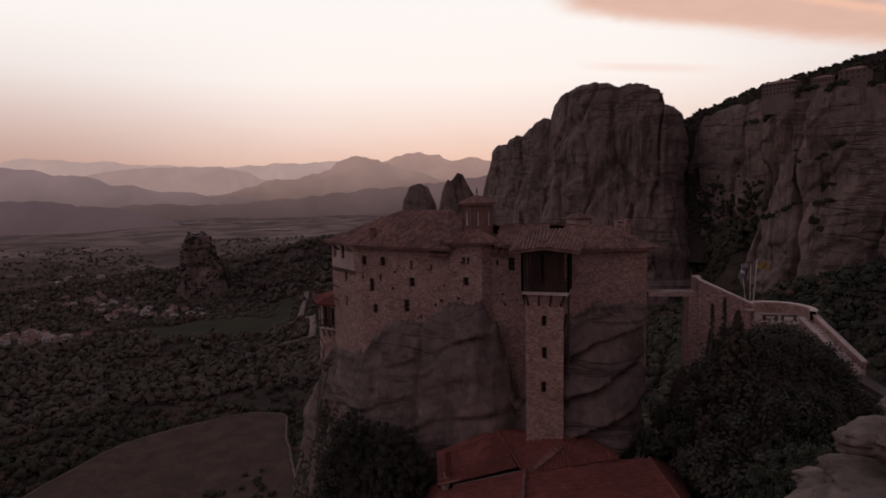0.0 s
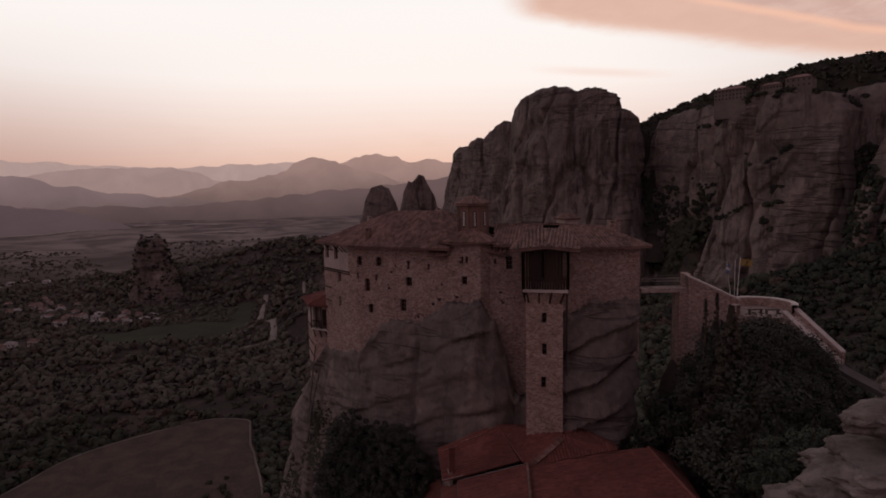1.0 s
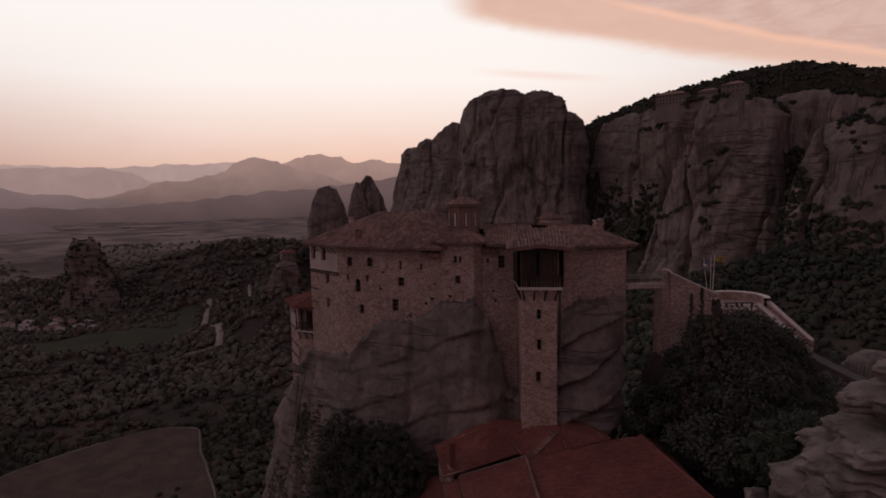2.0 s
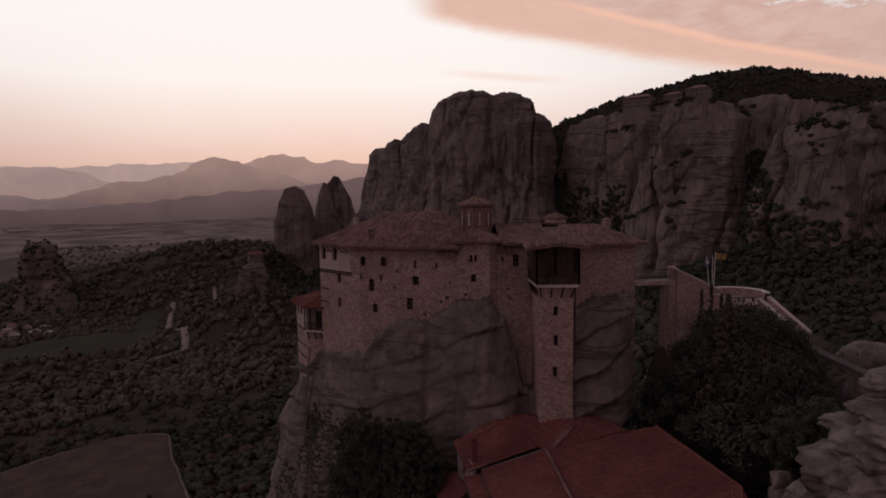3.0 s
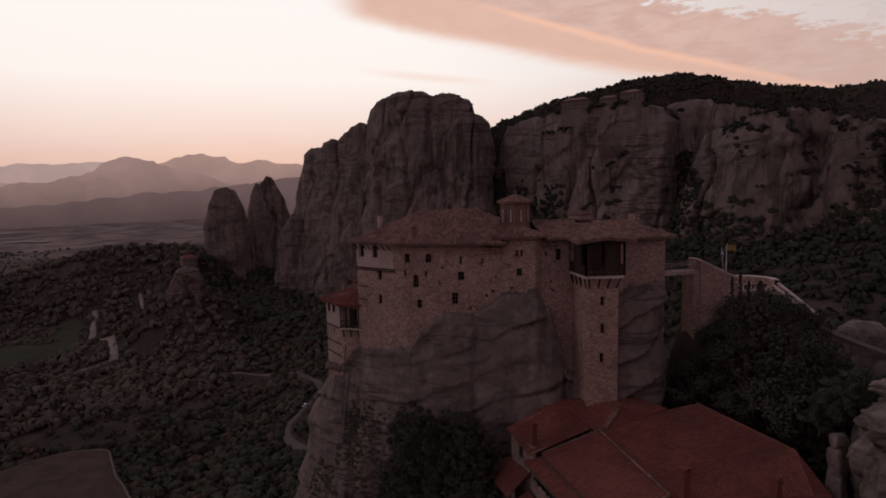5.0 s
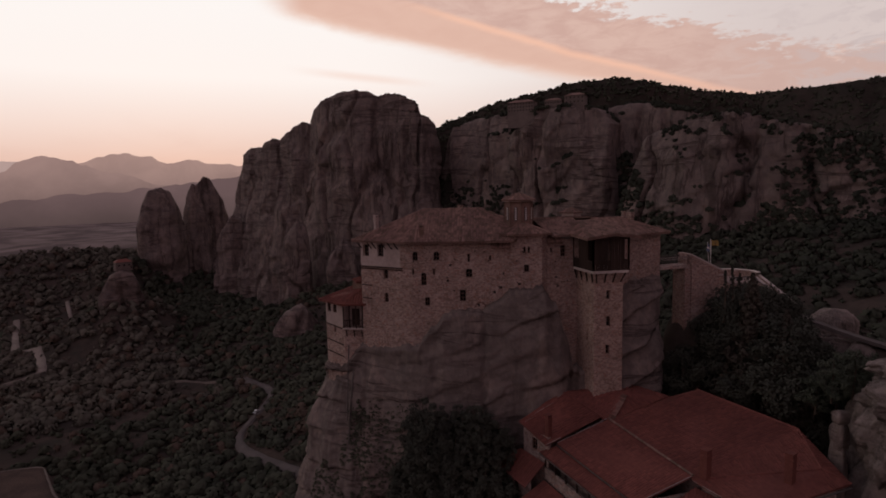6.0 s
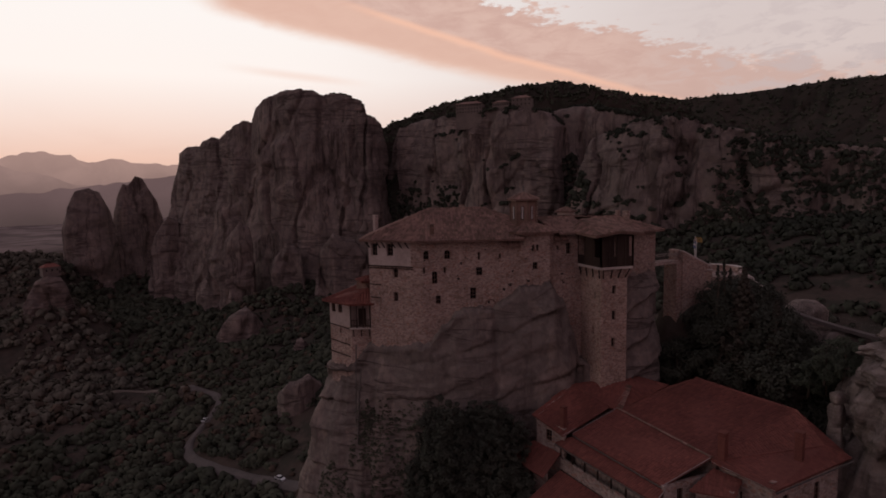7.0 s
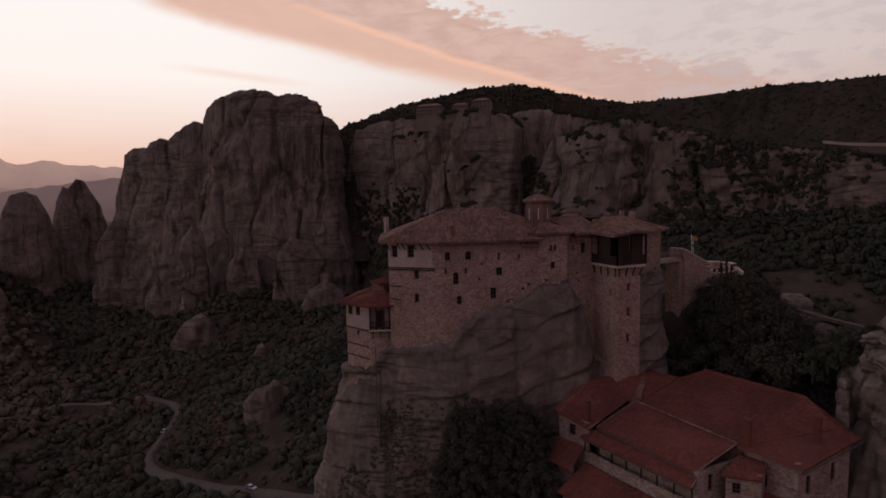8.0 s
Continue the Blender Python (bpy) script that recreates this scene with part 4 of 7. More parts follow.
# ---------------------------------------------------------------- the pillar under the monastery
OUTLINE = [(-7, 78.5), (-12.0, 76.5), (-15.2, 73.2), (-15.6, 70.4), (-14.3, 67.0), (-12.2, 65.0), (-8.5, 59.2), (-3.2, 56.2), (1.8, 53.5), (5.8, 51.6), (8.5, 50.6), (11.2, 49.9), (14.5, 50.0), (17.6, 50.4), (18.6, 53.5), (19.6, 61), (14, 71), (3, 78)]
ROCKTOP = [(-16.2, 78.2), (-14.9, 79.3), (-12.4, 81.8), (-9.0, 82.2), (-7.4, 84.4), (-5, 86.2), (-2, 86.6), (0.4, 88.2), (3.2, 88.8), (4.5, 87.0), (5.5, 83.5), (6.3, 79.5), (9.6, 79.5), (10.8, 88.2), (14, 88.7), (18.2, 89.2)]


def build_pillar():
    P = [Vector(p) for p in OUTLINE]
    n = len(P)
    ring = []
    for i in range(n):
        p0, p1, p2, p3 = (P[(i + k) % n] for k in (-1, 0, 1, 2))
        front = p1.y < 74 and p1.x < 19
        steps = 26 if front else 9
        for s in range(steps):
            t = s / steps
            ring.append(0.5 * ((2 * p1) + (p2 - p0) * t + (2 * p0 - 5 * p1 + 4 * p2 - p3) * t * t + (3 * p1 - p0 - 3 * p2 + p3) * t ** 3))
    N, L = len(ring), 190
    dist = [0.0]
    for a, b in zip(ring, ring[1:]):
        dist.append(dist[-1] + (b - a).length)
    v, f = [], []
    for i, p in enumerate(ring):
        a, b = ring[(i - 2) % N], ring[(i + 2) % N]
        d = (b - a).normalized()
        o = Vector((d.y, -d.x))
        s = dist[i]
        front = smooth(74, 70, p.y)
        top = lerp(lerp(78.0, 89.0, smooth(-6, 8, p.x)), along(ROCKTOP, p.x), front)
        top += fbm(s * 0.5, 0, 4) * 0.7 + fbm(s * 2.1, 1, 4) * 0.35
        left = smooth(-8, -15, p.x)
        right = smooth(14, 19, p.x) * front
        for j in range(L + 1):
            t = j / L
            z = lerp(44.0, top, t)
            below = top - z
            off = 0.10 * smooth(0.0, 0.8, below) + 0.7 * smooth(0.5, 7.0, below) - 0.7 * smooth(0.5, 0.0, below)
            off += 0.05 * max(0.0, below - 2) * (1 + 2.6 * left) - right * (0.22 * max(0.0, below - 1.5) + 0.35 * smooth(0, 1.5, below))
            # tilted strata: each bed bulges and undercuts the next
            u = (z - 0.40 * p.x - 80.4 + fbm(s * 0.12, z * 0.1, 1) * 0.7) / 3.6
            bed = u - math.floor(u)
            weight = 0.06 + 1.1 * smooth(-0.15, 0.45, fbm(s * 0.06, math.floor(u) * 7.3, 2))
            off += (0.95 * (0.5 - bed) - 0.75 * math.exp(-((1 - bed) * 3.6 / 0.5) ** 2)) * weight * smooth(0.2, 1.5, below) * (1 - 0.4 * left)
            u2 = (z - 0.40 * p.x + fbm(s * 0.12, z * 0.1, 7) * 1.1) / 0.95
            off += ((u2 - math.floor(u2)) - 0.5) * 0.13 * smooth(0.3, 2, below)
            cell = noise.voronoi(Vector((s * 0.17, (z - 0.4 * p.x) * 0.2 + fbm(s * 0.1, z * 0.1, 5) * 0.6, 3.3)))[0]
            off -= 0.22 * max(0.0, 1 - (cell[1] - cell[0]) / 0.07) * smooth(0.5, 2.5, below) * max(0.0, 0.3 + 1.6 * fbm(s * 0.04, z * 0.05, 11))
            off += (fbm(s * 0.09, z * 0.07, 3, 4) * 1.0 + fbm(s * 0.5, z * 0.4, 6, 5) * 0.20) * smooth(0, 2, below)
            off += left * smooth(1, 5, below) * (0.8 * fbm(s * 0.45, z * 0.04, 31, 3) + 0.25 * math.sin(s * 1.3))
            # the cleft below the blind arch, and the recess beside the tower
            off -= 0.4 * math.exp(-((p.x + 2.2 + 0.03 * below + 0.3 * fbm(z * 0.3, 0, 1)) / 0.22) ** 2) * front * smooth(-0.5, 0.8, below)
            off -= 0.9 * math.exp(-((p.x - 6.4) / 0.8) ** 2) * front * smooth(0, 3, below)
            v.append((p.x + o.x * off, p.y + o.y * off, z))
    for i in range(N):
        for j in range(L):
            a, b = i * (L + 1) + j, ((i + 1) % N) * (L + 1) + j
            f.append((b, a, a + 1, b + 1))
    c = len(v)
    v.append((3, 64, 80))
    for i in range(N):
        f.append((i * (L + 1) + L, c, ((i + 1) % N) * (L + 1) + L))
    ob = mesh_ob("rock_pillar", v, f, M_ROCK, True)
    tagged(ob, "bulging layered sandstone pillar under the monastery", "rock", kind="structure")


build_pillar()


def boulder(name, label, centre, size, seed, beds=3.0, cut=0.5, mat=M_NEARROCK, turn=0.0, n=72, m=48):
    """Weathered outcrop in stacked rounded beds."""
    v, f = [], []
    cx, cy, cz = centre
    for j in range(m + 1):
        t = j / m
        z = lerp(-1, 1, t)
        prof = math.sqrt(max(0.0, 1 - max(0.0, (t - 0.55) / 0.45) ** 2.6)) if t > 0.55 else 1.0
        for i in range(n):
            a = 2 * math.pi * i / n
            u = (z * size[2] + 0.25 * math.sin(a + seed)) / beds + fbm(math.cos(a) * 1.2, math.sin(a) * 1.2, seed + z) * 0.35
            bed = u - math.floor(u)
            r = prof * (1 + cut * 0.42 * (math.sin(math.pi * bed ** 0.7) - 0.7))
            r *= 1 + 0.30 * fbm(math.cos(a) * 1.1 + seed, math.sin(a) * 1.1, z * 0.8 + math.floor(u) * 0.7, 4)
            r += 0.05 * fbm(math.cos(a) * 5, math.sin(a) * 5, z * 6 + seed, 3) * prof
            x, y = r * math.cos(a) * size[0], r * math.sin(a) * size[1]
            v.append((cx + x * math.cos(turn) - y * math.sin(turn), cy + x * math.sin(turn) + y * math.cos(turn), cz + z * size[2]))
    for j in range(m):
        for i in range(n):
            a, b = j * n + i, j * n + (i + 1) % n
            f.append((a, b, b + n, a + n))
    f.append(tuple(range(n - 1, -1, -1)))
    f.append(tuple(m * n + i for i in range(n)))
    ob = mesh_ob(name, v, f, mat, True)
    return tagged(ob, label, "rock")


def bed(name, centre, size, seed, parent, turn=0.0, mat=M_NEARROCK, n=150, m=26):
    """One weathered bed of rock: a thick rounded slab with a broken edge."""
    v, f = [], []
    cx, cy, cz = centre
    for j in range(m + 1):
        z = -1 + 2 * j / m
        prof = (1 - abs(z) ** 3.2) ** 0.45 if abs(z) < 1 else 0.0
        prof = max(prof, 0.02)
        for i in range(n):
            a = 2 * math.pi * i / n
            ca, sa = math.cos(a), math.sin(a)
            r = prof * (1 + 0.34 * fbm(ca * 1.3 + seed, sa * 1.3, 0.4 * z, 4) + 0.09 * fbm(ca * 5, sa * 5 + seed, z * 2.5, 6) + 0.02 * fbm(ca * 24, sa * 24, z * 9 + seed, 3))
            u = z * size[2] / 0.45 + fbm(ca * 2, sa * 2, seed)
            r *= 1 + 0.05 * (u - math.floor(u) - 0.5)
            x, y = r * ca * size[0], r * sa * size[1]
            v.append((cx + x * math.cos(turn) - y * math.sin(turn), cy + x * math.sin(turn) + y * math.cos(turn), cz + z * size[2] + 0.18 * size[2] * fbm(x * 0.5, y * 0.5, seed)))
    for j in range(m):
        for i in range(n):
            a, b = j * n + i, j * n + (i + 1) % n
            f.append((a, b, b + n, a + n))
    f.append(tuple(range(n - 1, -1, -1)))
    f.append(tuple(m * n + i for i in range(n)))
    return part(name, (v, f), mat, parent, shade=True)


crag = thing("rock_crag", (21, 25, 64), "pale conglomerate crag of stacked overhanging beds", "rock")
bed("rock_base", (20.8, 25.4, 68.5), (6.0, 4.6, 8.5), 1.3, crag, m=40)
bed("rock_block", (20.6, 25.6, 78.6), (6.4, 4.7, 3.6), 2.1, crag, m=30)
bed("rock_block", (20.9, 25.2, 82.2), (6.0, 4.3, 1.9), 3.7, crag)
bed("rock_slab", (21.9, 25.2, 83.9), (5.7, 4.2, 0.85), 4.4, crag)
bed("rock_slab", (22.7, 25.0, 85.3), (5.6, 3.9, 0.8), 5.2, crag)
bed("rock_slab", (24.0, 25.1, 87.1), (4.5, 3.5, 0.9), 6.6, crag)
bed("rock_slab", (24.6, 25.2, 88.9), (3.6, 2.7, 0.85), 7.9, crag)
bed("rock_block", (21.4, 30.0, 76.8), (2.0, 1.8, 4.4), 8.8, crag, m=30)
pedestal = thing("rock_pedestal", (16.3, 29.7, 66), "slim rock pedestal with a cap stone beside the house", "rock")
bed("rock_shaft", (16.3, 29.7, 72.0), (0.85, 0.75, 6.4), 9.1, pedestal, n=36, m=40)
bed("rock_block", (16.3, 29.7, 78.3), (0.74, 0.66, 1.3), 9.5, pedestal, n=36, m=18)
bed("cap_stone", (16.28, 29.7, 79.9), (0.7, 0.62, 0.6), 9.9, pedestal, n=36, m=14)
steps = thing("rock_crag", (37, 37, 70), "broken grey rock steps below the footpath", "rock")
bed("rock_block", (35.6, 38.2, 77.0), (2.4, 2.0, 4.4), 12.2, steps, mat=M_ROCK)
bed("rock_block", (33.0, 37.6, 75.4), (2.0, 1.9, 4.2), 13.4, steps, mat=M_ROCK)
bed("rock_slab", (31.6, 36.4, 73.8), (2.2, 2.0, 2.6), 14.1, steps, mat=M_ROCK)
bed("rock_slab", (34.6, 41.4, 79.2), (1.6, 2.2, 2.6), 14.8, steps, mat=M_ROCK)
hump = thing("boulder", (39.6, 44.3, 79), "rounded rock hump beside the footpath", "rock")
bed("rock_block", (39.6, 44.3, 81.2), (2.7, 2.3, 2.5), 15.3, hump)

# pale stubble fields on the plain
rng = random.Random(41)
for k in range(16):
    bear, far_out, turn = radians(rng.uniform(-46, -14)), rng.uniform(560, 1350), radians(rng.uniform(60, 110))
    fx, fy, half = far_out * math.sin(bear), far_out * math.cos(bear), rng.uniform(20, 48)
    dx, dy = half * math.sin(turn), half * math.cos(turn)
    strip = draped("stubble_field", [(fx - dx, fy - dy), (fx, fy), (fx + dx, fy + dy)], rng.uniform(12, 34), M_STUBBLE, 1.2)
    tagged(strip, "pale dry stubble field on the plain", "field", kind="structure")

for line, wide in (([(-960, 2180), (-900, 2230), (-840, 2200)], 26), ([(-760, 2120), (-683, 2079), (-617, 2057)], 20), ([(-1080, 2250), (-1150, 2270), (-1230, 2240)], 18), ([(-1240, 1720), (-1100, 1740), (-1034, 1789), (-990, 1860)], 30), ([(-560, 1700), (-500, 1720), (-440, 1690)], 16)):
    tagged(draped("gravel_bar", line, wide, M_TRACK, 3.0), "pale gravel bar of the far river", "gravel", kind="structure")

# far hill road on its low embankment
ROAD3 = [(284, 133, 117.2), (288, 124, 115.6), (293, 109, 114.4), (300, 92, 113.4), (309, 72, 112.6)]
v = [(x + 1.2 * k, y + 0.5 * k, z - d) for d in (0.0, 1.4) for k in (0, 1) for x, y, z in ROAD3]
n6 = len(ROAD3)
f = []
for k in range(n6 - 1):
    f += [(k, k + 1, n6 + k + 1, n6 + k), (2 * n6 + k, 2 * n6 + k + 1, k + 1, k), (n6 + k, n6 + k + 1, 3 * n6 + k + 1, 3 * n6 + k)]
tagged(mesh_ob("road", v, f, M_TRACK), "pale far road across the hillside", "road", kind="structure")


# ---------------------------------------------------------------- the monastery
A, P1A, P1, A0, A1, A2, A3, F = (-12.5, 65.7), (-9.45, 61.45), (-8.5, 60.49), (0.2, 55.5), (1.0, 54.75), (3.6, 53.45), (4.6, 53.9), (8.2, 52.83)
K, H2, J, I = (-7.0, 74.5), (18.9, 58.0), (14.0, 66.5), (4.0, 73.0)
G, H = (10.6, 50.6), (18.0, 50.9)
TL, TR, TBL, TBR = (7.02, 49.13), (10.1, 48.3), (7.9, 53.25), (11.0, 52.2)

mon = thing("monastery", (3, 60, 84), "old stone monastery with tiled roofs on the rock pillar", "monastery")


def facade(name, p0, p1, z0, z1, wins, mat=M_WALL, label=""):
    """A wall with its windows: rows (u0, u1, za, zb, arched, bars)."""
    w = part(name, wall_panel(p0, p1, z0, z1, [r[:4] for r in wins]), mat, mon, label)
    for u0, u1, za, zb, arched, bars in wins:
        window(w, p0, p1, u0, u1, za, zb, arched, bars)
    return w


facade("wall", K, A, 77.5, 93.5, [])
facade("wall", A, P1A, 77.5, 90.7, [(3.05, 3.62, 89.42, 90.4, False, (1, 1)), (3.0, 3.57, 86.75, 87.78, False, (1, 1))])
facade("upper_wall", A, P1A, 90.7, 93.5, [(0.34, 1.12, 91.85, 93.2, False, (1, 2)), (2.3, 3.1, 91.85, 93.2, False, (1, 2))], M_PLASTER, "plastered overhanging upper storey")
facade("wall", P1A, P1, 80.0, 93.5, [])
facade("wall", P1, A0, 80.0, 93.5, [(r[0] - 0.52, r[1] - 0.52, *r[2:]) for r in [(0.62, 1.2, 91.5, 92.5, True, (1, 1)), (2.9, 3.56, 91.5, 92.5, True, (1, 1)), (0.53, 0.76, 89.95, 90.65, False, (0, 0)), (2.81, 3.04, 89.95, 90.65, False, (0, 0)),
       (1.5, 2.1, 88.8, 90.2, True, (1, 2)), (1.87, 2.42, 86.55, 87.5, False, (1, 1)), (6.58, 6.84, 91.3, 92.2, False, (0, 1)), (6.38, 7.08, 89.62, 90.55, False, (1, 1)), (5.68, 6.36, 87.0, 88.28, False, (1, 2)),
       (8.9, 9.12, 91.4, 92.0, False, (0, 0))]])
facade("apse_wall", A0, A1, 82.0, 94.2, [])
facade("apse_wall", A1, A2, 82.0, 94.2, [(1.0, 1.55, 90.15, 90.95, False, (1, 1)), (0.95, 1.2, 92.2, 92.9, True, (0, 0)), (1.4, 1.65, 92.2, 92.9, True, (0, 0))])
facade("apse_wall", A2, A3, 82.0, 94.2, [])
facade("wall", A3, F, 75.0, 93.6, [(1.5, 2.1, 91.6, 92.85, False, (1, 2)), (0.35, 0.6, 92.1, 92.6, False, (0, 0))])
facade("wall", G, H, 83.0, 93.6, [(6.75, 6.92, 91.9, 92.1, False, (0, 0))])
facade("wall", H, H2, 83.0, 93.6, [(0.8, 1.9, 88.6, 90.7, True, (1, 2))])
facade("wall", H2, J, 83.0, 93.6, [(3, 3.8, 90.4, 91.6, False, (1, 1))])
facade("wall", J, I, 83.0, 93.6, [(4, 4.8, 90.4, 91.6, False, (1, 1))])
facade("wall", I, K, 83.0, 93.6, [(4, 4.8, 90.4, 91.6, False, (1, 1))])
part("ceiling_floor", prism([(-11.6, 65.8), (-8.3, 61.4), (0.6, 56.3), (4.6, 54.8), (9.5, 53.6), (17.2, 51.6), (18.2, 58), (13.5, 65.8), (3.8, 72.2), (-6.6, 73.8)], 93.2, 93.4), M_DARK, mon)
part("floor", prism([(-11.6, 65.8), (-8.3, 61.4), (0.6, 56.3), (4.6, 54.8), (9.5, 53.6), (17.2, 51.6), (18.2, 58), (13.5, 65.8), (3.8, 72.2), (-6.6, 73.8)], 86.2, 86.4), M_DARK, mon)

# timber course and eave struts under the plastered storey
bm = bmesh.new()
for z, w in ((90.72, 0.12), (90.5, 0.09)):
    beam(bm, wall_point(A, P1A, -0.15, z, 0.06), wall_point(A, P1A, 5.5, z - 0.05, 0.06), w)
part("timber_course", bm, M_WOOD, mon, "dark timber course under plaster")
for u in (0.2, 1.5, 2.1, 3.4, 4.2, 5.0):
    bm = bmesh.new()
    beam(bm, wall_point(A, P1A, u, 92.75, 0.03), wall_point(A, P1A, u - 0.15, 93.45, 0.62), 0.09)
    part("eave_strut", bm, M_WOOD, mon)
for u in (-0.6, 0.9):
    bm = bmesh.new()
    beam(bm, wall_point(K, A, 9.0 + u, 92.75, 0.03), wall_point(K, A, 9.0 + u, 93.45, 0.55), 0.09)
    part("eave_strut", bm, M_WOOD, mon)
for u0, u1, z in ((0.1, 1.5, 88.6), (0.1, 1.4, 87.1)):
    bm = bmesh.new()
    beam(bm, wall_point(A, P1A, u0, z, 0.02), wall_point(A, P1A, u1, z - 0.03, 0.02), 0.10)
    part("tie_beam", bm, M_WOOD, mon)

# blind arch in the lower wall
v, f = [], []
nseg = 8
for r, out in ((0.46, 0.02), (0.64, 0.06)):
    for k in range(nseg + 1):
        a = math.pi * k / nseg
        v.append(tuple(wall_point(P1, A0, 7.4 + r * math.cos(a), 86.35 + r * math.sin(a), out)))
f = [(k, k + 1, nseg + 2 + k, nseg + 1 + k) for k in range(nseg)]
part("blind_arch", (v, f), M_TILE, mon, "brick blind arch")

# sockets left by old beams: dark plates paint the shade inside them
rng = random.Random(5)
for p0, p1, u, z in ((P1, A0, 3.9, 89.3), (P1, A0, 9.6, 88.5), (P1, A0, 8.9, 88.0), (P1, A0, 9.9, 90.0), (A1, A2, 0.5, 88.9), (A3, F, 1.0, 89.4), (A3, F, 1.2, 88.4), (P1, A0, 4.2, 91.0), (A, P1, 5.3, 91.0), (P1, A0, 7.2, 86.6)):
    q = wall_point(p0, p1, u, z, 0.0)
    d = Vector((*p1, 0)) - Vector((*p0, 0))
    part("putlog_hole", boxes((q.x, q.y, z, rng.uniform(0.18, 0.32), 0.03, rng.uniform(0.16, 0.3), math.atan2(d.y, d.x))), M_DARK, mon)


# More small dark plates at random, painted shade of pits in the masonry.
for k in range(46):
    p0, p1, L = rng.choice(((A, P1A, 5.2), (P1, A0, 9.8), (P1, A0, 9.8), (A1, A2, 2.8), (A3, F, 2.6), (G, H, 7.2)))
    u, z = rng.uniform(0.2, L), rng.choice((rng.uniform(86.8, 90.2), rng.uniform(90.8, 93.0)))
    if (p0, p1) == (A, P1A) and z > 90.4:
        continue
    q = wall_point(p0, p1, u, z, 0.0)
    d = Vector((*p1, 0)) - Vector((*p0, 0))
    part("putlog_hole", boxes((q.x, q.y, z, rng.uniform(0.08, 0.16), 0.024, rng.uniform(0.07, 0.16), math.atan2(d.y, d.x))), M_DARK, mon)


# roofs of the main block
def z_on(e0, e1, t, p):
    """Height of the plane through e0, e1, t at plan point p."""
    a, b, c = Vector(e0), Vector(e1), Vector(t)
    n = (b - a).cross(c - a)
    return a.z - (n.x * (p[0] - a.x) + n.y * (p[1] - a.y)) / n.z


ZE = 93.55
EL, EP, ER = (-13.35, 66.3, ZE), (-9.15, 59.9, ZE), (0.6, 54.3, ZE)
RL = (-4.6, 65.6, 96.75)
RR = (1.2, 62.3, z_on(EP, ER, RL, (1.2, 62.3)))
roof_plane(mon, EP, ER, RR, RL, M_TILE)
roof_plane(mon, EL, EP, RL, RL, M_TILE)
roof_plane(mon, (-7.4, 75.6, ZE), EL, RL, RL, M_TILE)
roof_plane(mon, (4.6, 73.8, ZE), (-7.4, 75.6, ZE), RL, RR, M_TILE)
roof_plane(mon, (10.5, 68.5, ZE), (4.6, 73.8, ZE), RR, RR, M_TILE)
roof_plane(mon, ER, (6.0, 57.0, 94.3), RR, RR, M_TILE)
for p, q in ((RL, RR), (EP, RL), (EL, RL), (RR, (2.2, 60.6, 95.6))):
    caps = part("ridge_tiles", ridge_caps(p, q), M_TILE, mon)
    caps["kind"] = "stuff"
# strip of lower roof each side of the apse
roof_plane(mon, tuple(wall_point(P1, A0, 8.6, 92.85, 0.55)), tuple(wall_point(P1, A0, 10.7, 92.85, 0.55)), tuple(wall_point(P1, A0, 10.7, 93.75, -0.6)), tuple(wall_point(P1, A0, 8.6, 93.75, -0.6)), M_TILE, "small_roof")
roof_plane(mon, tuple(wall_point(A3, F, -0.1, 93.2, 0.45)), tuple(wall_point(A3, F, 1.6, 93.2, 0.45)), tuple(wall_point(A3, F, 1.6, 94.2, -0.8)), tuple(wall_point(A3, F, -0.1, 94.2, -0.8)), M_TILE, "small_roof")
# half-cone over the apse
apex = (3.2, 56.6, 95.35)
ring = [(-0.2, 55.9), (0.65, 54.3), (3.6, 52.85), (5.0, 53.5), (5.4, 55.0)]
for a, b in zip(ring, ring[1:]):
    roof_plane(mon, (*a, 94.2), (*b, 94.2), apex, apex, M_TILE, "apse_roof", col=0.27)
# roof between apse and cabin, and the hipped roof of the east block
EG, EH, EH2, EJ = (9.4, 49.95, 93.75), (18.75, 50.15, 93.75), (19.7, 58.3, 93.75), (14.6, 67.3, 93.75)
RP, RQ = (15.6, 54.9, 95.35), (9.0, 58.0, 95.45)
roof_plane(mon, EG, EH, RP, (11.6, 55.2, 95.3), M_TILE)
roof_plane(mon, EH, EH2, RP, RP, M_TILE)
roof_plane(mon, EH2, EJ, (12, 60, 95.4), RP, M_TILE)
roof_plane(mon, (4.8, 53.2, 93.9), (9.4, 51.9, 93.9), (10.5, 57.0, 95.4), (5.8, 58.2, 95.4), M_TILE)
roof_plane(mon, EJ, (8.5, 70.0, 93.7), (6.5, 61, 95.4), (12, 60, 95.4), M_TILE)
for p, q in ((RP, (11.6, 55.2, 95.35)), (EH, RP), ((10.5, 57, 95.45), (5.8, 58.2, 95.45))):
    caps = part("ridge_tiles", ridge_caps(p, q), M_TILE, mon)
    caps["kind"] = "stuff"

# the drum of the dome: eight faces with lattice lights
DX, DY, DR = 3.5, 57.75, 1.55
oct8 = [(DX + DR * math.cos(radians(22.5 + 45 * k)), DY + DR * math.sin(radians(22.5 + 45 * k))) for k in range(8)]
drum = part("dome_drum", prism(oct8, 93.8, 97.7), M_TILE, mon, "red brick octagonal dome drum")
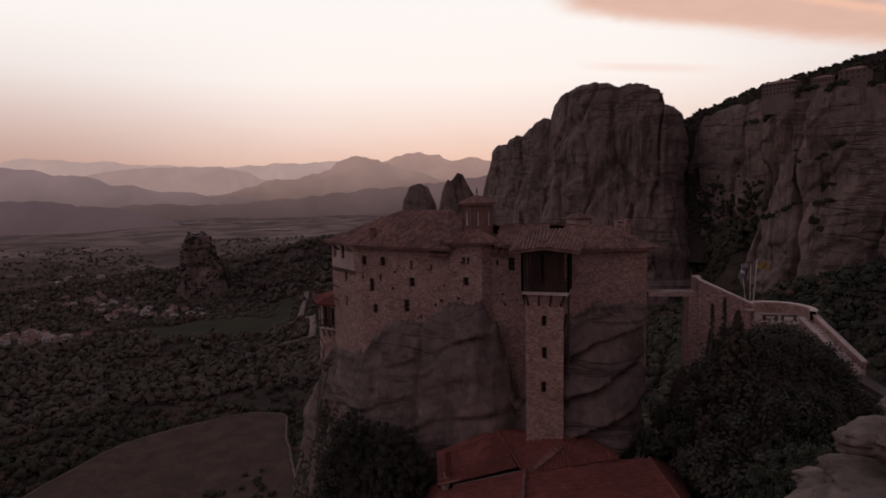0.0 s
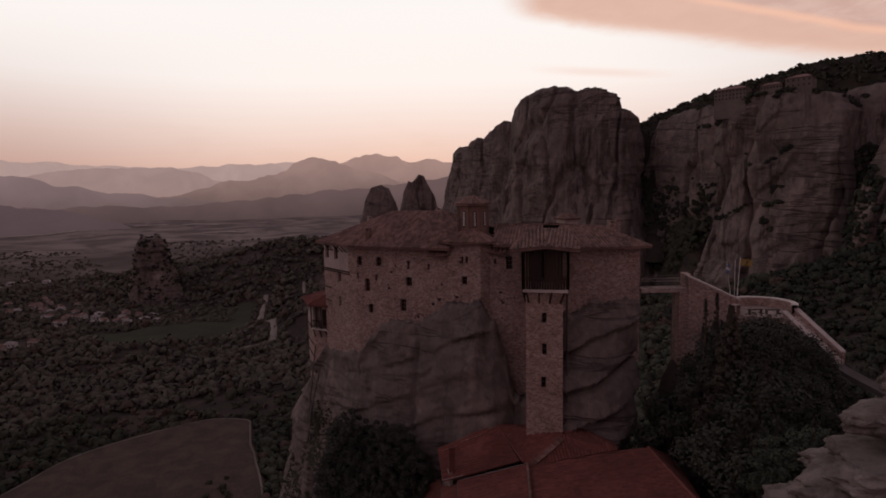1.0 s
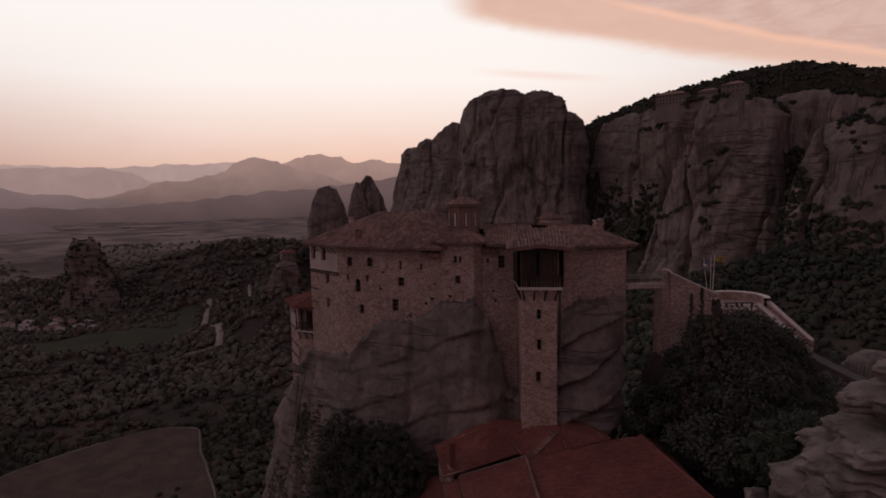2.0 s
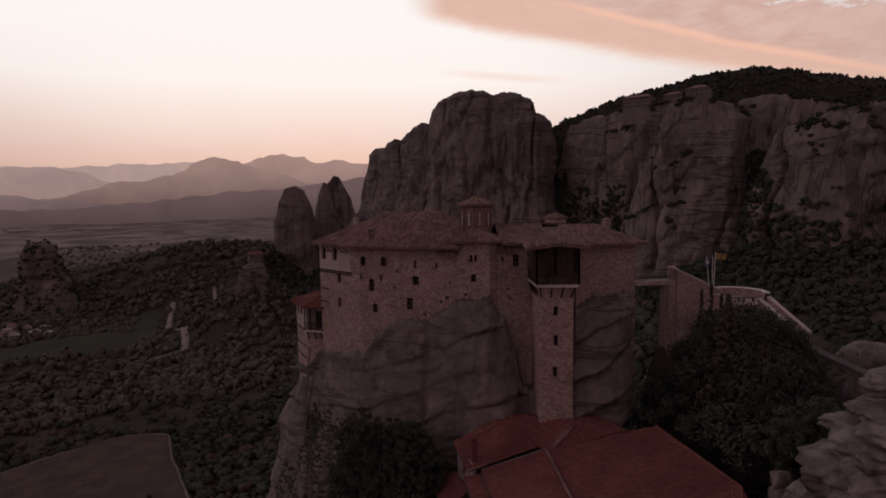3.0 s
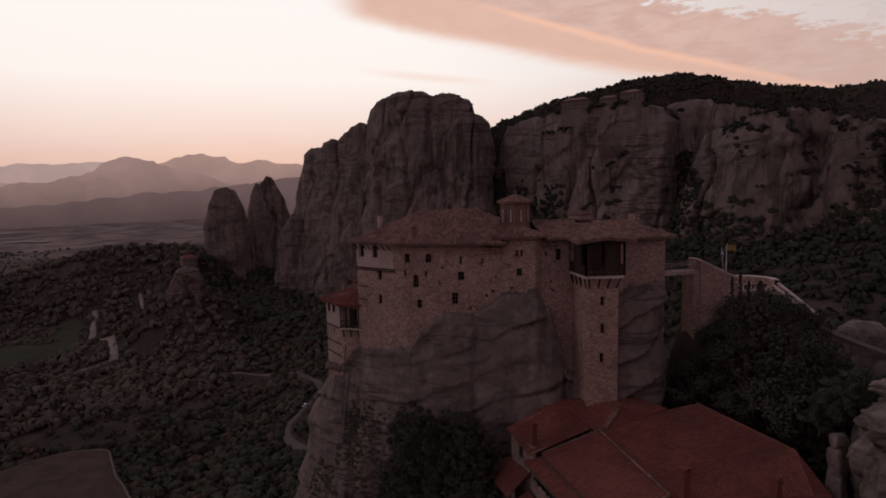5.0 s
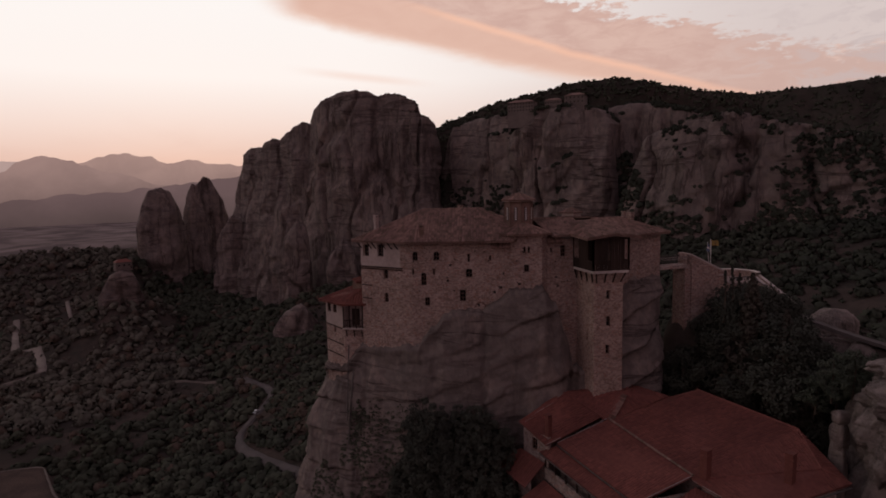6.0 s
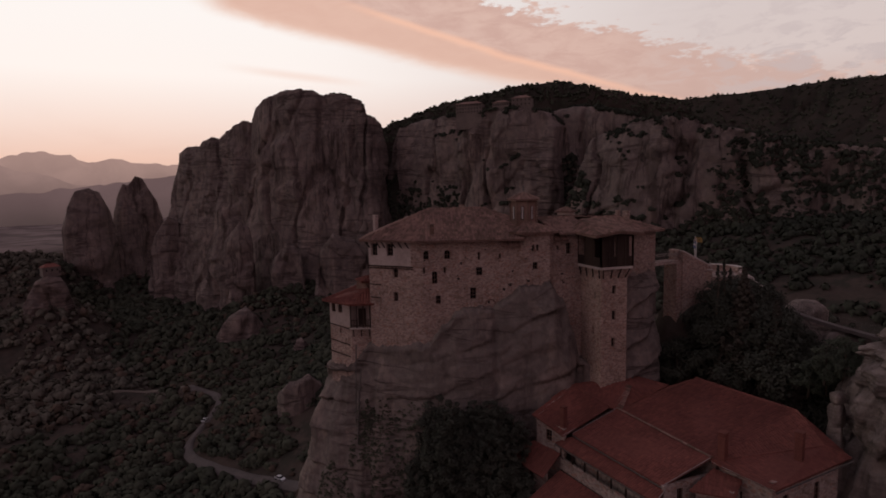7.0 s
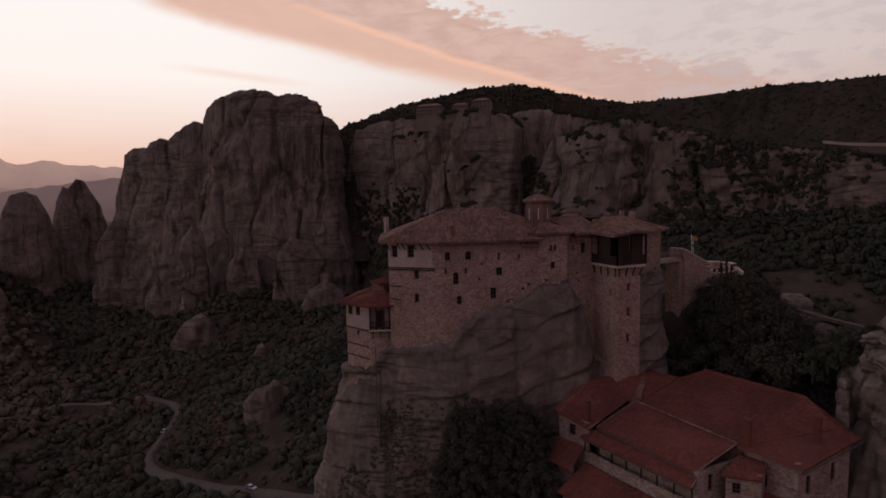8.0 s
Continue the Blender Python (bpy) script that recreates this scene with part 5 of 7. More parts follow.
for k in range(8):
    a, b = Vector(oct8[k]), Vector(oct8[(k + 1) % 8])
    d = (b - a).normalized()
    ang = math.atan2(d.y, d.x)
    o = Vector((d.y, -d.x))
    mid = (a + b) / 2
    # Dark plate on the drum face paints the shade of a recess.
    part("window_recess", boxes((mid.x + o.x * 0.005, mid.y + o.y * 0.005, 96.25, 0.34, 0.03, 1.5, ang)), M_DARK, drum)
    for j in range(6):
        part("lattice_pane", boxes((mid.x + o.x * 0.035, mid.y + o.y * 0.035, 95.68 + 0.235 * j, 0.2, 0.04, 0.15, ang)), M_WHITE, drum, "white lattice pane")
    part("corner_colonnette", boxes((a.x, a.y, 96.0, 0.16, 0.16, 3.1, ang)), M_TILE, drum)
oct9 = [(DX + 1.95 * math.cos(radians(22.5 + 45 * k)), DY + 1.95 * math.sin(radians(22.5 + 45 * k))) for k in range(8)]
part("cornice", prism([(DX + (x - DX) * 0.94, DY + (y - DY) * 0.94) for x, y in oct9], 97.62, 97.78), M_PALE, drum)
for k in range(8):
    roof_plane(mon, (*oct9[(k + 1) % 8], 97.78), (*oct9[k], 97.78), (DX, DY, 98.6), (DX, DY, 98.6), M_TILE, "dome_roof", col=0.24, rise=0.06)
bm = bmesh.new()
rod(bm, (DX, DY, 98.6), (DX, DY, 99.3), 0.05, 0.04)
bmesh.ops.create_uvsphere(bm, u_segments=10, v_segments=6, radius=0.13, matrix=Matrix.Translation((DX, DY, 98.85)))
beam(bm, (DX - 0.16, DY, 99.15), (DX + 0.16, DY, 99.15), 0.04)
part("finial", bm, M_IRON, mon)

# lantern and chimneys
def lantern(x, y, z0, s, mat):
    body = part("roof_lantern", boxes((x, y, z0 + 0.4, s, s, 0.8, 0.35)), M_PLASTER, mon, "small pale roof lantern")
    e = s * 0.72
    c = [(x + e * math.cos(0.35 + math.pi / 4 + k * math.pi / 2) * 1.25, y + e * math.sin(0.35 + math.pi / 4 + k * math.pi / 2) * 1.25, z0 + 0.8) for k in range(4)]
    for k in range(4):
        roof_plane(mon, c[(k + 1) % 4], c[k], (x, y, z0 + 1.45), (x, y, z0 + 1.45), mat, "lantern_roof", col=0.26, rise=0.05)
    return body


def chimney(parent, x, y, z0, z1, w, d, turn, mat, label=""):
    c = part("chimney", boxes((x, y, (z0 + z1) / 2, w, d, z1 - z0, turn, 0.02), (x, y, z1 - 0.32, w + 0.12, d + 0.12, 0.1, turn), (x, y, z1 - 0.22, w + 0.04, d + 0.04, 0.12, turn)), mat, parent, label)
    part("flue_hood", boxes((x, y, z1 + 0.16, w + 0.1, d + 0.1, 0.07, turn), *[(x + sx * w * 0.4 * math.cos(turn), y + sx * w * 0.4 * math.sin(turn), z1 + 0.05, 0.08, d, 0.2, turn) for sx in (-1, 1)]), mat, c)
    # Dark block on the chimney top paints the shade inside the flue.
    part("flue", boxes((x, y, z1 + 0.03, w * 0.6, d * 0.6, 0.1, turn)), M_DARK, c)
    return c


lantern(14.45, 62.3, 95.0, 1.7, M_TILE)
chimney(mon, -7.65, 73.8, 93.6, 95.75, 0.5, 0.45, 0.3, M_PLASTER)
chimney(mon, -7.15, 60.6, 93.6, 95.15, 0.5, 0.45, -0.5, M_TILE)
chimney(mon, 16.35, 53.9, 94.0, 95.8, 0.6, 0.6, 0.2, M_WALL)
chimney(mon, 18.0, 56.7, 93.8, 95.75, 0.42, 0.42, 0.2, M_WALL)
chimney(mon, 0.6, 66.2, 94.8, 96.9, 0.5, 0.5, 0.2, M_WALL)

# ------------------------------------------------ hoist tower
tower = thing("hoist_tower", (8.8, 50.5, 78), "slim pale stone hoist tower with a timber cabin", "tower")
TZ0, TZ1 = 66.0, 90.2
twins = [(1.36, 1.78, 87.45, 88.38), (1.38, 1.8, 84.6, 85.62), (1.31, 1.73, 81.6, 82.6)]
front = part("wall", wall_panel(TL, TR, TZ0, TZ1, twins, 0.45), M_TOWER, tower)
for u0, u1, za, zb in twins:
    window(front, TL, TR, u0, u1, za, zb, bars=(0, 1), lintel=False)
lwins = [(2.9, 3.2, 86.85, 87.65), (2.6, 2.9, 82.9, 83.75)]
side = part("wall", wall_panel(TBL, TL, TZ0, TZ1, lwins, 0.45), M_TOWER, tower)
for u0, u1, za, zb in lwins:
    window(side, TBL, TL, u0, u1, za, zb, bars=(0, 1), lintel=False)
part("wall", wall_panel(TR, TBR, TZ0, TZ1, [], 0.45), M_TOWER, tower)
part("quoin_strip", prism([TL, (TL[0] + 0.25, TL[1] - 0.07), (TL[0] + 0.3, TL[1] + 0.25), (TL[0] + 0.05, TL[1] + 0.3)], TZ0, TZ1), M_TOWER, tower)

# timber cabin on the tower
CFL, CFR, CBL, CBR = (6.72, 48.92), (10.42, 47.84), (7.5, 53.1), (11.55, 51.6)
cz0, cz1 = 90.2, 93.9
cabin = part("cabin_floor", prism([CFL, CFR, CBR, CBL], cz0, cz0 + 0.28), M_PALE, tower, "pale edge slab of the cabin")


def cab(p, q, t, z):
    return (lerp(p[0], q[0], t), lerp(p[1], q[1], t), z)


def cabin_side(p, q, boarded, rail, n):
    """One side of the cabin: posts, plank dado, rail and, where boarded, planks up to the head."""
    for zb, wb in ((cz1 - 0.1, 0.2), (cz0 + 1.25, 0.12)):
        bm = bmesh.new()
        beam(bm, cab(p, q, 0, zb), cab(p, q, 1, zb), wb)
        part("beam", bm, M_WOOD, tower)
    for k in range(n + 1):
        bm = bmesh.new()
        beam(bm, cab(p, q, k / n, cz0 + 0.28), cab(p, q, k / n, cz1), 0.15)
        part("post", bm, M_WOOD, tower)
    L = (Vector(q) - Vector(p)).length
    planks = int(L / 0.22)
    for k in range(planks):
        t = (k + 0.5) / planks
        top = cz1 - 0.1 if boarded(t) else cz0 + 1.2
        low = cz0 + 0.28
        bm = bmesh.new()
        a, b = cab(p, q, t, low), cab(p, q, t, top)
        d = Vector(q) - Vector(p)
        if rail and not boarded(t):
            box(bm, a[0], a[1], (low + top) / 2, 0.07, 0.05, top - low, math.atan2(d.y, d.x))
        else:
            box(bm, a[0], a[1], (low + top) / 2, L / planks - 0.025, 0.04, top - low, math.atan2(d.y, d.x))
        part("plank", bm, M_WOOD, tower)


cabin_side(CFL, CFR, lambda t: t < 0.40 or 0.5 < t < 0.86, False, 4)
cabin_side(CBL, CFL, lambda t: 0.3 < t < 0.72, False, 3)
cabin_side(CFR, CBR, lambda t: t > 0.75, True, 3)
part("back_wall", prism([CBL, CBR, (CBR[0] - 0.1, CBR[1] + 0.3), (CBL[0] - 0.1, CBL[1] + 0.3)], cz0, cz1), M_WOOD, tower)
for t in (0.08, 0.36, 0.64, 0.92):
    for p, q, r, s in ((CFL, CFR, TL, TR), (CBL, CFL, TBL, TL)):
        a, b = cab(p, q, t, cz0), cab(r, s, min(0.97, max(0.03, t)), cz0 - 1.0)
        bm = bmesh.new()
        beam(bm, a, b, 0.12)
        part("bracket", bm, M_WOOD, tower)
# its roof: shallow, with a swept eave
E1, E2, E3, E4 = (5.55, 48.5, 93.9), (11.2, 46.9, 93.95), (12.3, 51.2, 94.3), (6.9, 53.3, 94.1)
em = (8.4, 47.75, 94.3)
top1, top2 = (8.6, 53.8, 95.35), (12.0, 53.2, 95.35)
roof_plane(tower, E1, em, (10.0, 53.5, 95.35), top1, M_TILE, "cabin_roof", thick=0.2)
roof_plane(tower, em, E2, top2, (10.0, 53.5, 95.35), M_TILE, "cabin_roof", thick=0.2)
roof_plane(tower, E4, E1, top1, top1, M_TILE, "cabin_roof", thick=0.2)
roof_plane(tower, E2, E3, top2, top2, M_TILE, "cabin_roof", thick=0.2)
part("cabin_ceiling", prism([CFL, CFR, CBR, CBL], cz1, cz1 + 0.08), M_WOOD, tower)
# drain pipe beside the tower
bm = bmesh.new()
rod(bm, (10.75, 49.3, 90.0), (10.7, 49.2, 78.5), 0.09)
part("drain_pipe", bm, M_IRON, tower)

# ------------------------------------------------ annex with gallery at the west corner
annex = thing("gallery_annex", (-13.3, 69.5, 80), "plastered annex with red tiled roof and timber balcony", "annex")
N1, N2, N3, N4 = (-12.3, 66.1), (-14.25, 67.35), (-15.4, 70.9), (-10.5, 75.0)
awins = [(0.35, 1.05, 84.95, 86.0), (1.55, 2.25, 84.95, 86.0)]
up = part("upper_wall", wall_panel(N3, N2, 83.5, 86.3, awins, 0.3), M_PLASTER, annex, "pale plastered upper wall")
for r in awins:
    window(up, N3, N2, *r, bars=(1, 2), lintel=False, deep=0.12)
part("wall", wall_panel(N3, N2, 76.5, 83.5, [(1.7, 2.0, 82.6, 83.2)], 0.5), M_WALL, annex)
part("wall", wall_panel(N2, N1, 76.5, 83.5, [], 0.5), M_WALL, annex)
part("wall", wall_panel(N4, N3, 76.5, 86.3, [], 0.5), M_PLASTER, annex)
q = wall_point(N2, N1, 1.1, 0, -0.9)
dn = Vector((*N1, 0)) - Vector((*N2, 0))
an = math.atan2(dn.y, dn.x)
part("balcony_wall", boxes((q.x, q.y, 84.9, 2.3, 0.2, 2.8, an)), M_PLASTER, annex)
q = wall_point(N2, N1, 1.2, 0, -0.76)
part("door", boxes((q.x, q.y, 84.55, 0.9, 0.08, 1.95, an, 0.01)), M_WOOD, annex)
for u in (0.02, 0.75, 1.5, 2.28):
    bm = bmesh.new()
    beam(bm, wall_point(N2, N1, u, 83.4, 0.35), wall_point(N2, N1, u, 86.3, 0.35), 0.12)
    part("post", bm, M_WOOD, annex)
q = wall_point(N2, N1, 1.15, 0, 0.0)
part("balcony_floor", boxes((q.x, q.y, 83.4, 2.5, 0.9, 0.14, an)), M_PALE, annex)
for z in (84.4, 83.75):
    bm = bmesh.new()
    beam(bm, wall_point(N2, N1, 0, z, 0.35), wall_point(N2, N1, 2.3, z, 0.35), 0.07)
    part("rail", bm, M_WOOD, annex)
for k in range(13):
    bm = bmesh.new()
    beam(bm, wall_point(N2, N1, 0.1 + k * 0.18, 83.5, 0.35), wall_point(N2, N1, 0.1 + k * 0.18, 84.4, 0.35), 0.045)
    part("baluster", bm, M_WOOD, annex)
for u in (0.3, 1.2, 2.1):
    bm = bmesh.new()
    beam(bm, wall_point(N2, N1, u, 83.35, 0.4), wall_point(N2, N1, u, 82.4, 0.02), 0.1)
    part("bracket", bm, M_WOOD, annex)
for z in (83.5, 81.6, 80.2):
    bm = bmesh.new()
    beam(bm, wall_point(N3, N2, 0, z, 0.02), wall_point(N3, N2, 3.5, z - 0.25, 0.02), 0.11)
    part("tie_beam", bm, M_WOOD, annex)
AE = 86.25
RN1, RN2, RN3, RN4 = (-11.6, 65.0, AE), (-14.7, 66.6, AE), (-16.1, 71.4, AE), (-11.0, 76.0, AE)
AT, AT2 = (-11.6, 68.2, 87.6), (-11.0, 71.5, 87.6)
roof_plane(annex, RN2, RN1, AT, AT, M_RED, "roof")
roof_plane(annex, RN3, RN2, AT, AT2, M_RED, "roof")
roof_plane(annex, RN4, RN3, AT2, AT2, M_RED, "roof")
for p, q in ((RN2, AT), (RN3, AT2)):
    caps = part("ridge_tiles", ridge_caps(p, q), M_RED, annex)
    caps["kind"] = "stuff"
part("roof_turret", boxes((-11.2, 69.4, 87.8, 1.6, 1.8, 1.2, 0.3)), M_TILE, annex)
c = [(-12.3, 68.4, 88.4), (-10.3, 68.0, 88.4), (-9.9, 70.5, 88.4), (-12.0, 70.9, 88.4)]
for k in range(4):
    roof_plane(annex, c[k], c[(k + 1) % 4], (-11.0, 69.4, 88.95), (-11.0, 69.4, 88.95), M_RED, "turret_roof")
bm = bmesh.new()
rod(bm, (-14.0, 66.7, 81.5), (-15.0, 65.3, 73.0), 0.07)
tagged(part("cliff_pipe", bm, M_IRON, None), "dark iron pipe running down the rock face", "pipe")


# ------------------------------------------------ lower house with red roofs
house = thing("red_roofed_house", (6, 40, 66), "rambling pale house with bright red tiled roofs below the tower", "house")


def house_wall(poly_a, poly_b, z0, z1, wins=(), mat=M_HOUSE):
    w = part("wall", wall_panel(poly_a, poly_b, z0, z1, [x[:4] for x in wins], 0.35), mat, house)
    for r in wins:
        window(w, poly_a, poly_b, *r[:4], bars=(1, 2), deep=0.15, lintel=False)
    return w


MW0, MW1 = (6.9, 46.2), (4.9, 33.9)
house_wall(MW0, MW1, 60, 75.6)
house_wall((4.9, 33.6), (5.2, 29.2), 60, 75.2, [(1.2, 2.0, 72.4, 73.6)])
house_wall((5.2, 29.2), (13.4, 28.1), 60, 75.4, [(1.3, 2.0, 72.3, 74.0), (5.2, 5.9, 72.5, 74.2)])
house_wall((13.4, 28.1), (17.2, 44.0), 60, 75.6, [(6, 7, 72.5, 73.8)])
house_wall((17.2, 44.0), (14.0, 51.0), 60, 75.6)
house_wall((4.4, 51.6), (-0.6, 50.9), 60, 75.2)
part("gable", prism([(-0.5, 50.75), (4.5, 51.0), (4.4, 51.25), (-0.5, 51.0)], 75.2, [75.3, 77.2, 77.2, 75.3]), M_HOUSE, house)
house_wall((-0.6, 50.8), (-0.2, 47.2), 60, 74.9, [(1.2, 2.0, 73.0, 74.2)])
z = 78.0
W0, W1 = (6.4, 46.3, 75.55), (4.3, 34.0, 75.55)
R0, R1 = (15.9, 43.6, 78.0), (16.0, 33.0, 77.7)
FA, FB, FC, FD = (4.3, 34.0, 75.5), (4.55, 28.6, 75.2), (14.4, 27.6, 75.6), (13.2, 29.2, 76.4)
roof_plane(house, W0, W1, R1, R0, M_RED, col=0.28, rise=0.05)
roof_plane(house, FA, FD, R1, R1, M_RED, col=0.28, rise=0.05)
roof_plane(house, FB, FC, FD, FA, M_RED, col=0.28, rise=0.05)
roof_plane(house, FC, R1, FD, FD, M_RED, col=0.28, rise=0.05)
roof_plane(house, FC, (19.0, 45.5, 76.0), R0, R1, M_RED, col=0.28, rise=0.05)
roof_plane(house, (19.0, 45.5, 76.0), (14.2, 45.7, 76.85), R0, R0, M_RED, col=0.28, rise=0.05)
roof_plane(house, (14.2, 45.7, 76.8), W0, R0, R0, M_RED, col=0.28, rise=0.05)
# north wing toward the tower
FT = (10.1, 47.9, 77.55)
roof_plane(house, (4.6, 51.4, 77.35), W0, FT, FT, M_RED, col=0.28, rise=0.05)
roof_plane(house, W0, (14.2, 45.7, 76.95), (12.2, 48.9, 77.6), FT, M_RED, col=0.28, rise=0.05)
roof_plane(house, (12.2, 48.9, 77.6), (4.6, 51.4, 77.35), FT, FT, M_RED, col=0.28, rise=0.05)
roof_plane(house, (15.2, 52.0, 75.9), (4.3, 53.0, 76.5), (4.6, 51.4, 77.35), (12.2, 48.9, 77.6), M_RED, col=0.28, rise=0.05)
roof_plane(house, (14.2, 45.7, 76.95), (15.2, 52.0, 75.9), (12.2, 48.9, 77.6), (12.2, 48.9, 77.6), M_RED, col=0.28, rise=0.05)
# small west roof with its own chimney
roof_plane(house, (-0.9, 51.3, 75.3), (-0.75, 46.8, 74.45), (5.9, 46.9, 75.9), (4.6, 51.4, 77.35), M_RED, col=0.28, rise=0.05)
# middle shed roof and the lower strip over the gallery
roof_plane(house, (0.5, 46.7, 74.35), (-0.5, 35.2, 74.2), (4.35, 34.1, 75.75), (6.45, 46.3, 75.75), M_RED, col=0.28, rise=0.05)
roof_plane(house, (-0.75, 47.9, 73.35), (-1.85, 34.8, 73.35), (-0.35, 35.0, 73.95), (0.7, 46.9, 74.05), M_RED, col=0.28, rise=0.05)
part("shed_wall", prism([(0.7, 46.5), (0.9, 46.5), (-0.1, 35.4), (-0.3, 35.4)], 70.5, 74.2), M_HOUSE, house)
for p, q in ((R0, R1), (R0, (19.0, 45.5, 76.0)), (FA, FD), (FD, R1), (FC, FD), ((12.2, 48.9, 77.65), (10.1, 48.0, 77.6)), ((4.6, 51.4, 77.42), (6.2, 46.7, 75.85))):
    caps = part("ridge_tiles", ridge_caps(p, q, 0.13), M_RED, house)
    caps["kind"] = "stuff"
for p, q in (((0.5, 46.75, 74.42), (6.4, 46.35, 75.85)), ((-0.5, 35.15, 74.3), (4.35, 34.05, 75.85)), ((-1.85, 34.75, 73.5), (-0.4, 34.95, 74.05)), ((-0.75, 46.8, 74.5), (1.0, 46.8, 74.85)), ((4.3, 34.0, 75.5), (4.55, 28.6, 75.15))):
    bm = bmesh.new()
    beam(bm, p, q, 0.06, 0.05)
    part("flashing", bm, M_GUTTER, house, "pale metal flashing")
for p, q in ((W0, W1), ((0.48, 46.7, 74.2), (-0.55, 35.2, 74.05)), ((-0.8, 47.9, 73.2), (-1.9, 34.8, 73.2)), ((4.5, 28.5, 75.05), (14.0, 27.3, 75.5))):
    bm = bmesh.new()
    rod(bm, p, q, 0.07)
    part("gutter", bm, M_IRON, house)
for p, q in (((4.4, 34.0, 75.83), (6.5, 46.3, 75.86)),):
    caps = part("ridge_tiles", ridge_caps(p, q, 0.14), M_TILE, house)
    caps["kind"] = "stuff"
# gallery below the strip: parapet, posts, dim interior
g0, g1 = (-0.35, 47.6), (-1.45, 35.0)
part("parapet", wall_panel((g0[0], g0[1]), (g1[0], g1[1]), 66.0, 71.8, [], 0.25), M_HOUSE, house, "pale gallery parapet")
part("gallery_floor", prism([g0, g1, (0.2, 35.2), (1.2, 47.2)], 70.4, 70.6), M_DARK, house)
for k in range(8):
    p = Vector((lerp(g0[0], g1[0], k / 7), lerp(g0[1], g1[1], k / 7)))
    bm = bmesh.new()
    beam(bm, (p.x + 0.1, p.y, 71.7), (p.x + 0.1, p.y, 73.4), 0.13)
    part("post", bm, M_WOOD, house)
bm = bmesh.new()
beam(bm, (g0[0], g0[1], 73.15), (g1[0], g1[1], 73.15), 0.16)
part("beam", bm, M_WOOD, house)
house_wall((-0.6, 35.0), (4.6, 34.0), 66, 74.3, [(1.4, 2.0, 72.2, 73.8)])
# link block with a little roof
roof_plane(house, (1.2, 33.9, 73.9), (3.0, 31.0, 73.9), (4.95, 31.6, 74.7), (4.5, 33.9, 74.9), M_RED, "small_roof", col=0.28, rise=0.05)
house_wall((1.7, 33.6), (3.3, 31.3), 64, 73.8, [(0.5, 1.2, 72.3, 73.3)])
house_wall((3.3, 31.3), (5.1, 31.8), 64, 74.2, [(0.4, 0.7, 71.9, 73.3)])
# lower west roofs
roof_plane(house, (-2.75, 52.7, 70.5), (-2.75, 47.6, 70.35), (-0.5, 47.4, 72.3), (-0.75, 51.2, 72.4), M_RED, "lower_roof", col=0.28, rise=0.05)
house_wall((-2.2, 52.2), (-2.2, 47.8), 58, 70.7, [(1.8, 2.6, 69.0, 70.0)])
house_wall((-0.4, 52.6), (-2.2, 52.2), 58, 71.0)
roof_plane(house, (-4.6, 47.6, 68.7), (-5.2, 34.2, 68.7), (-1.6, 34.6, 70.6), (-0.6, 47.4, 70.6), M_RED, "lower_roof", col=0.28, rise=0.05)
house_wall((-4.0, 47.4), (-4.6, 34.4), 52, 68.9)
roof_plane(house, (-0.6, 34.2, 70.6), (1.0, 26.5, 70.2), (5.2, 28.6, 72.0), (4.8, 33.8, 72.0), M_RED, "lower_roof", col=0.28, rise=0.05)
house_wall((-0.2, 33.8), (1.3, 26.8), 52, 70.4)
chimney(house, 0.1, 47.6, 74.3, 76.9, 0.5, 0.5, 0.1, M_RED)
chimney(house, 5.3, 33.6, 75.4, 77.9, 0.75, 0.6, 0.2, M_RED)
chimney(house, 9.9, 29.6, 75.9, 78.2, 0.7, 0.6, 0.2, M_RED)
bm = bmesh.new()
for k in range(22):
    t = k / 21
    p = (lerp(9.7, 6.9, t), lerp(47.7, 46.5, t), lerp(77.38, 75.86, t))
    rod(bm, (p[0] - 0.2, p[1] + 0.42, p[2] + 0.02), (p[0] + 0.2, p[1] - 0.42, p[2] - 0.1), 0.06, seg=6)
caps = part("valley_tiles", bm, M_TILE, house, "weathered ribbed valley tiles")
caps["kind"] = "stuff"


# ------------------------------------------------ bridge, terrace, stair
bridge = thing("footbridge", (20, 51.5, 89), "narrow concrete footbridge with iron lattice railings", "bridge")
B0, B1 = (18.3, 51.6), (22.6, 51.0)
part("deck", prism([(18.2, 51.0), (22.6, 50.6), (22.8, 52.3), (18.4, 52.6)], 89.4, 89.75), M_HOUSE, bridge)
for off in (0.0, 1.6):
    for z in (90.75, 90.45, 89.95):
        bm = bmesh.new()
        beam(bm, (18.2, 51.05 + off, z), (22.6, 50.65 + off, z), 0.042)
        part("rail", bm, M_GUTTER if off == 0 else M_IRON, bridge)
    for k in range(14):
        t, s = k / 14, (k + 1) / 14
        bm = bmesh.new()
        beam(bm, (lerp(18.2, 22.6, t), lerp(51.05, 50.65, t) + off, 90.45), (lerp(18.2, 22.6, s), lerp(51.05, 50.65, s) + off, 90.75), 0.024)
        beam(bm, (lerp(18.2, 22.6, s), lerp(51.05, 50.65, s) + off, 90.45), (lerp(18.2, 22.6, t), lerp(51.05, 50.65, t) + off, 90.75), 0.024)
        part("lattice_bar", bm, M_GUTTER if off == 0 else M_IRON, bridge)

abut = thing("abutment", (23.5, 51, 84), "stone abutment with a sloping parapet wall", "wall", kind="structure")
part("wall", prism([(22.3, 50.2), (26.6, 49.3), (26.9, 50.2), (22.6, 51.1)], 74.0, [90.9, 88.7, 88.7, 90.9]), M_WALL, abut)
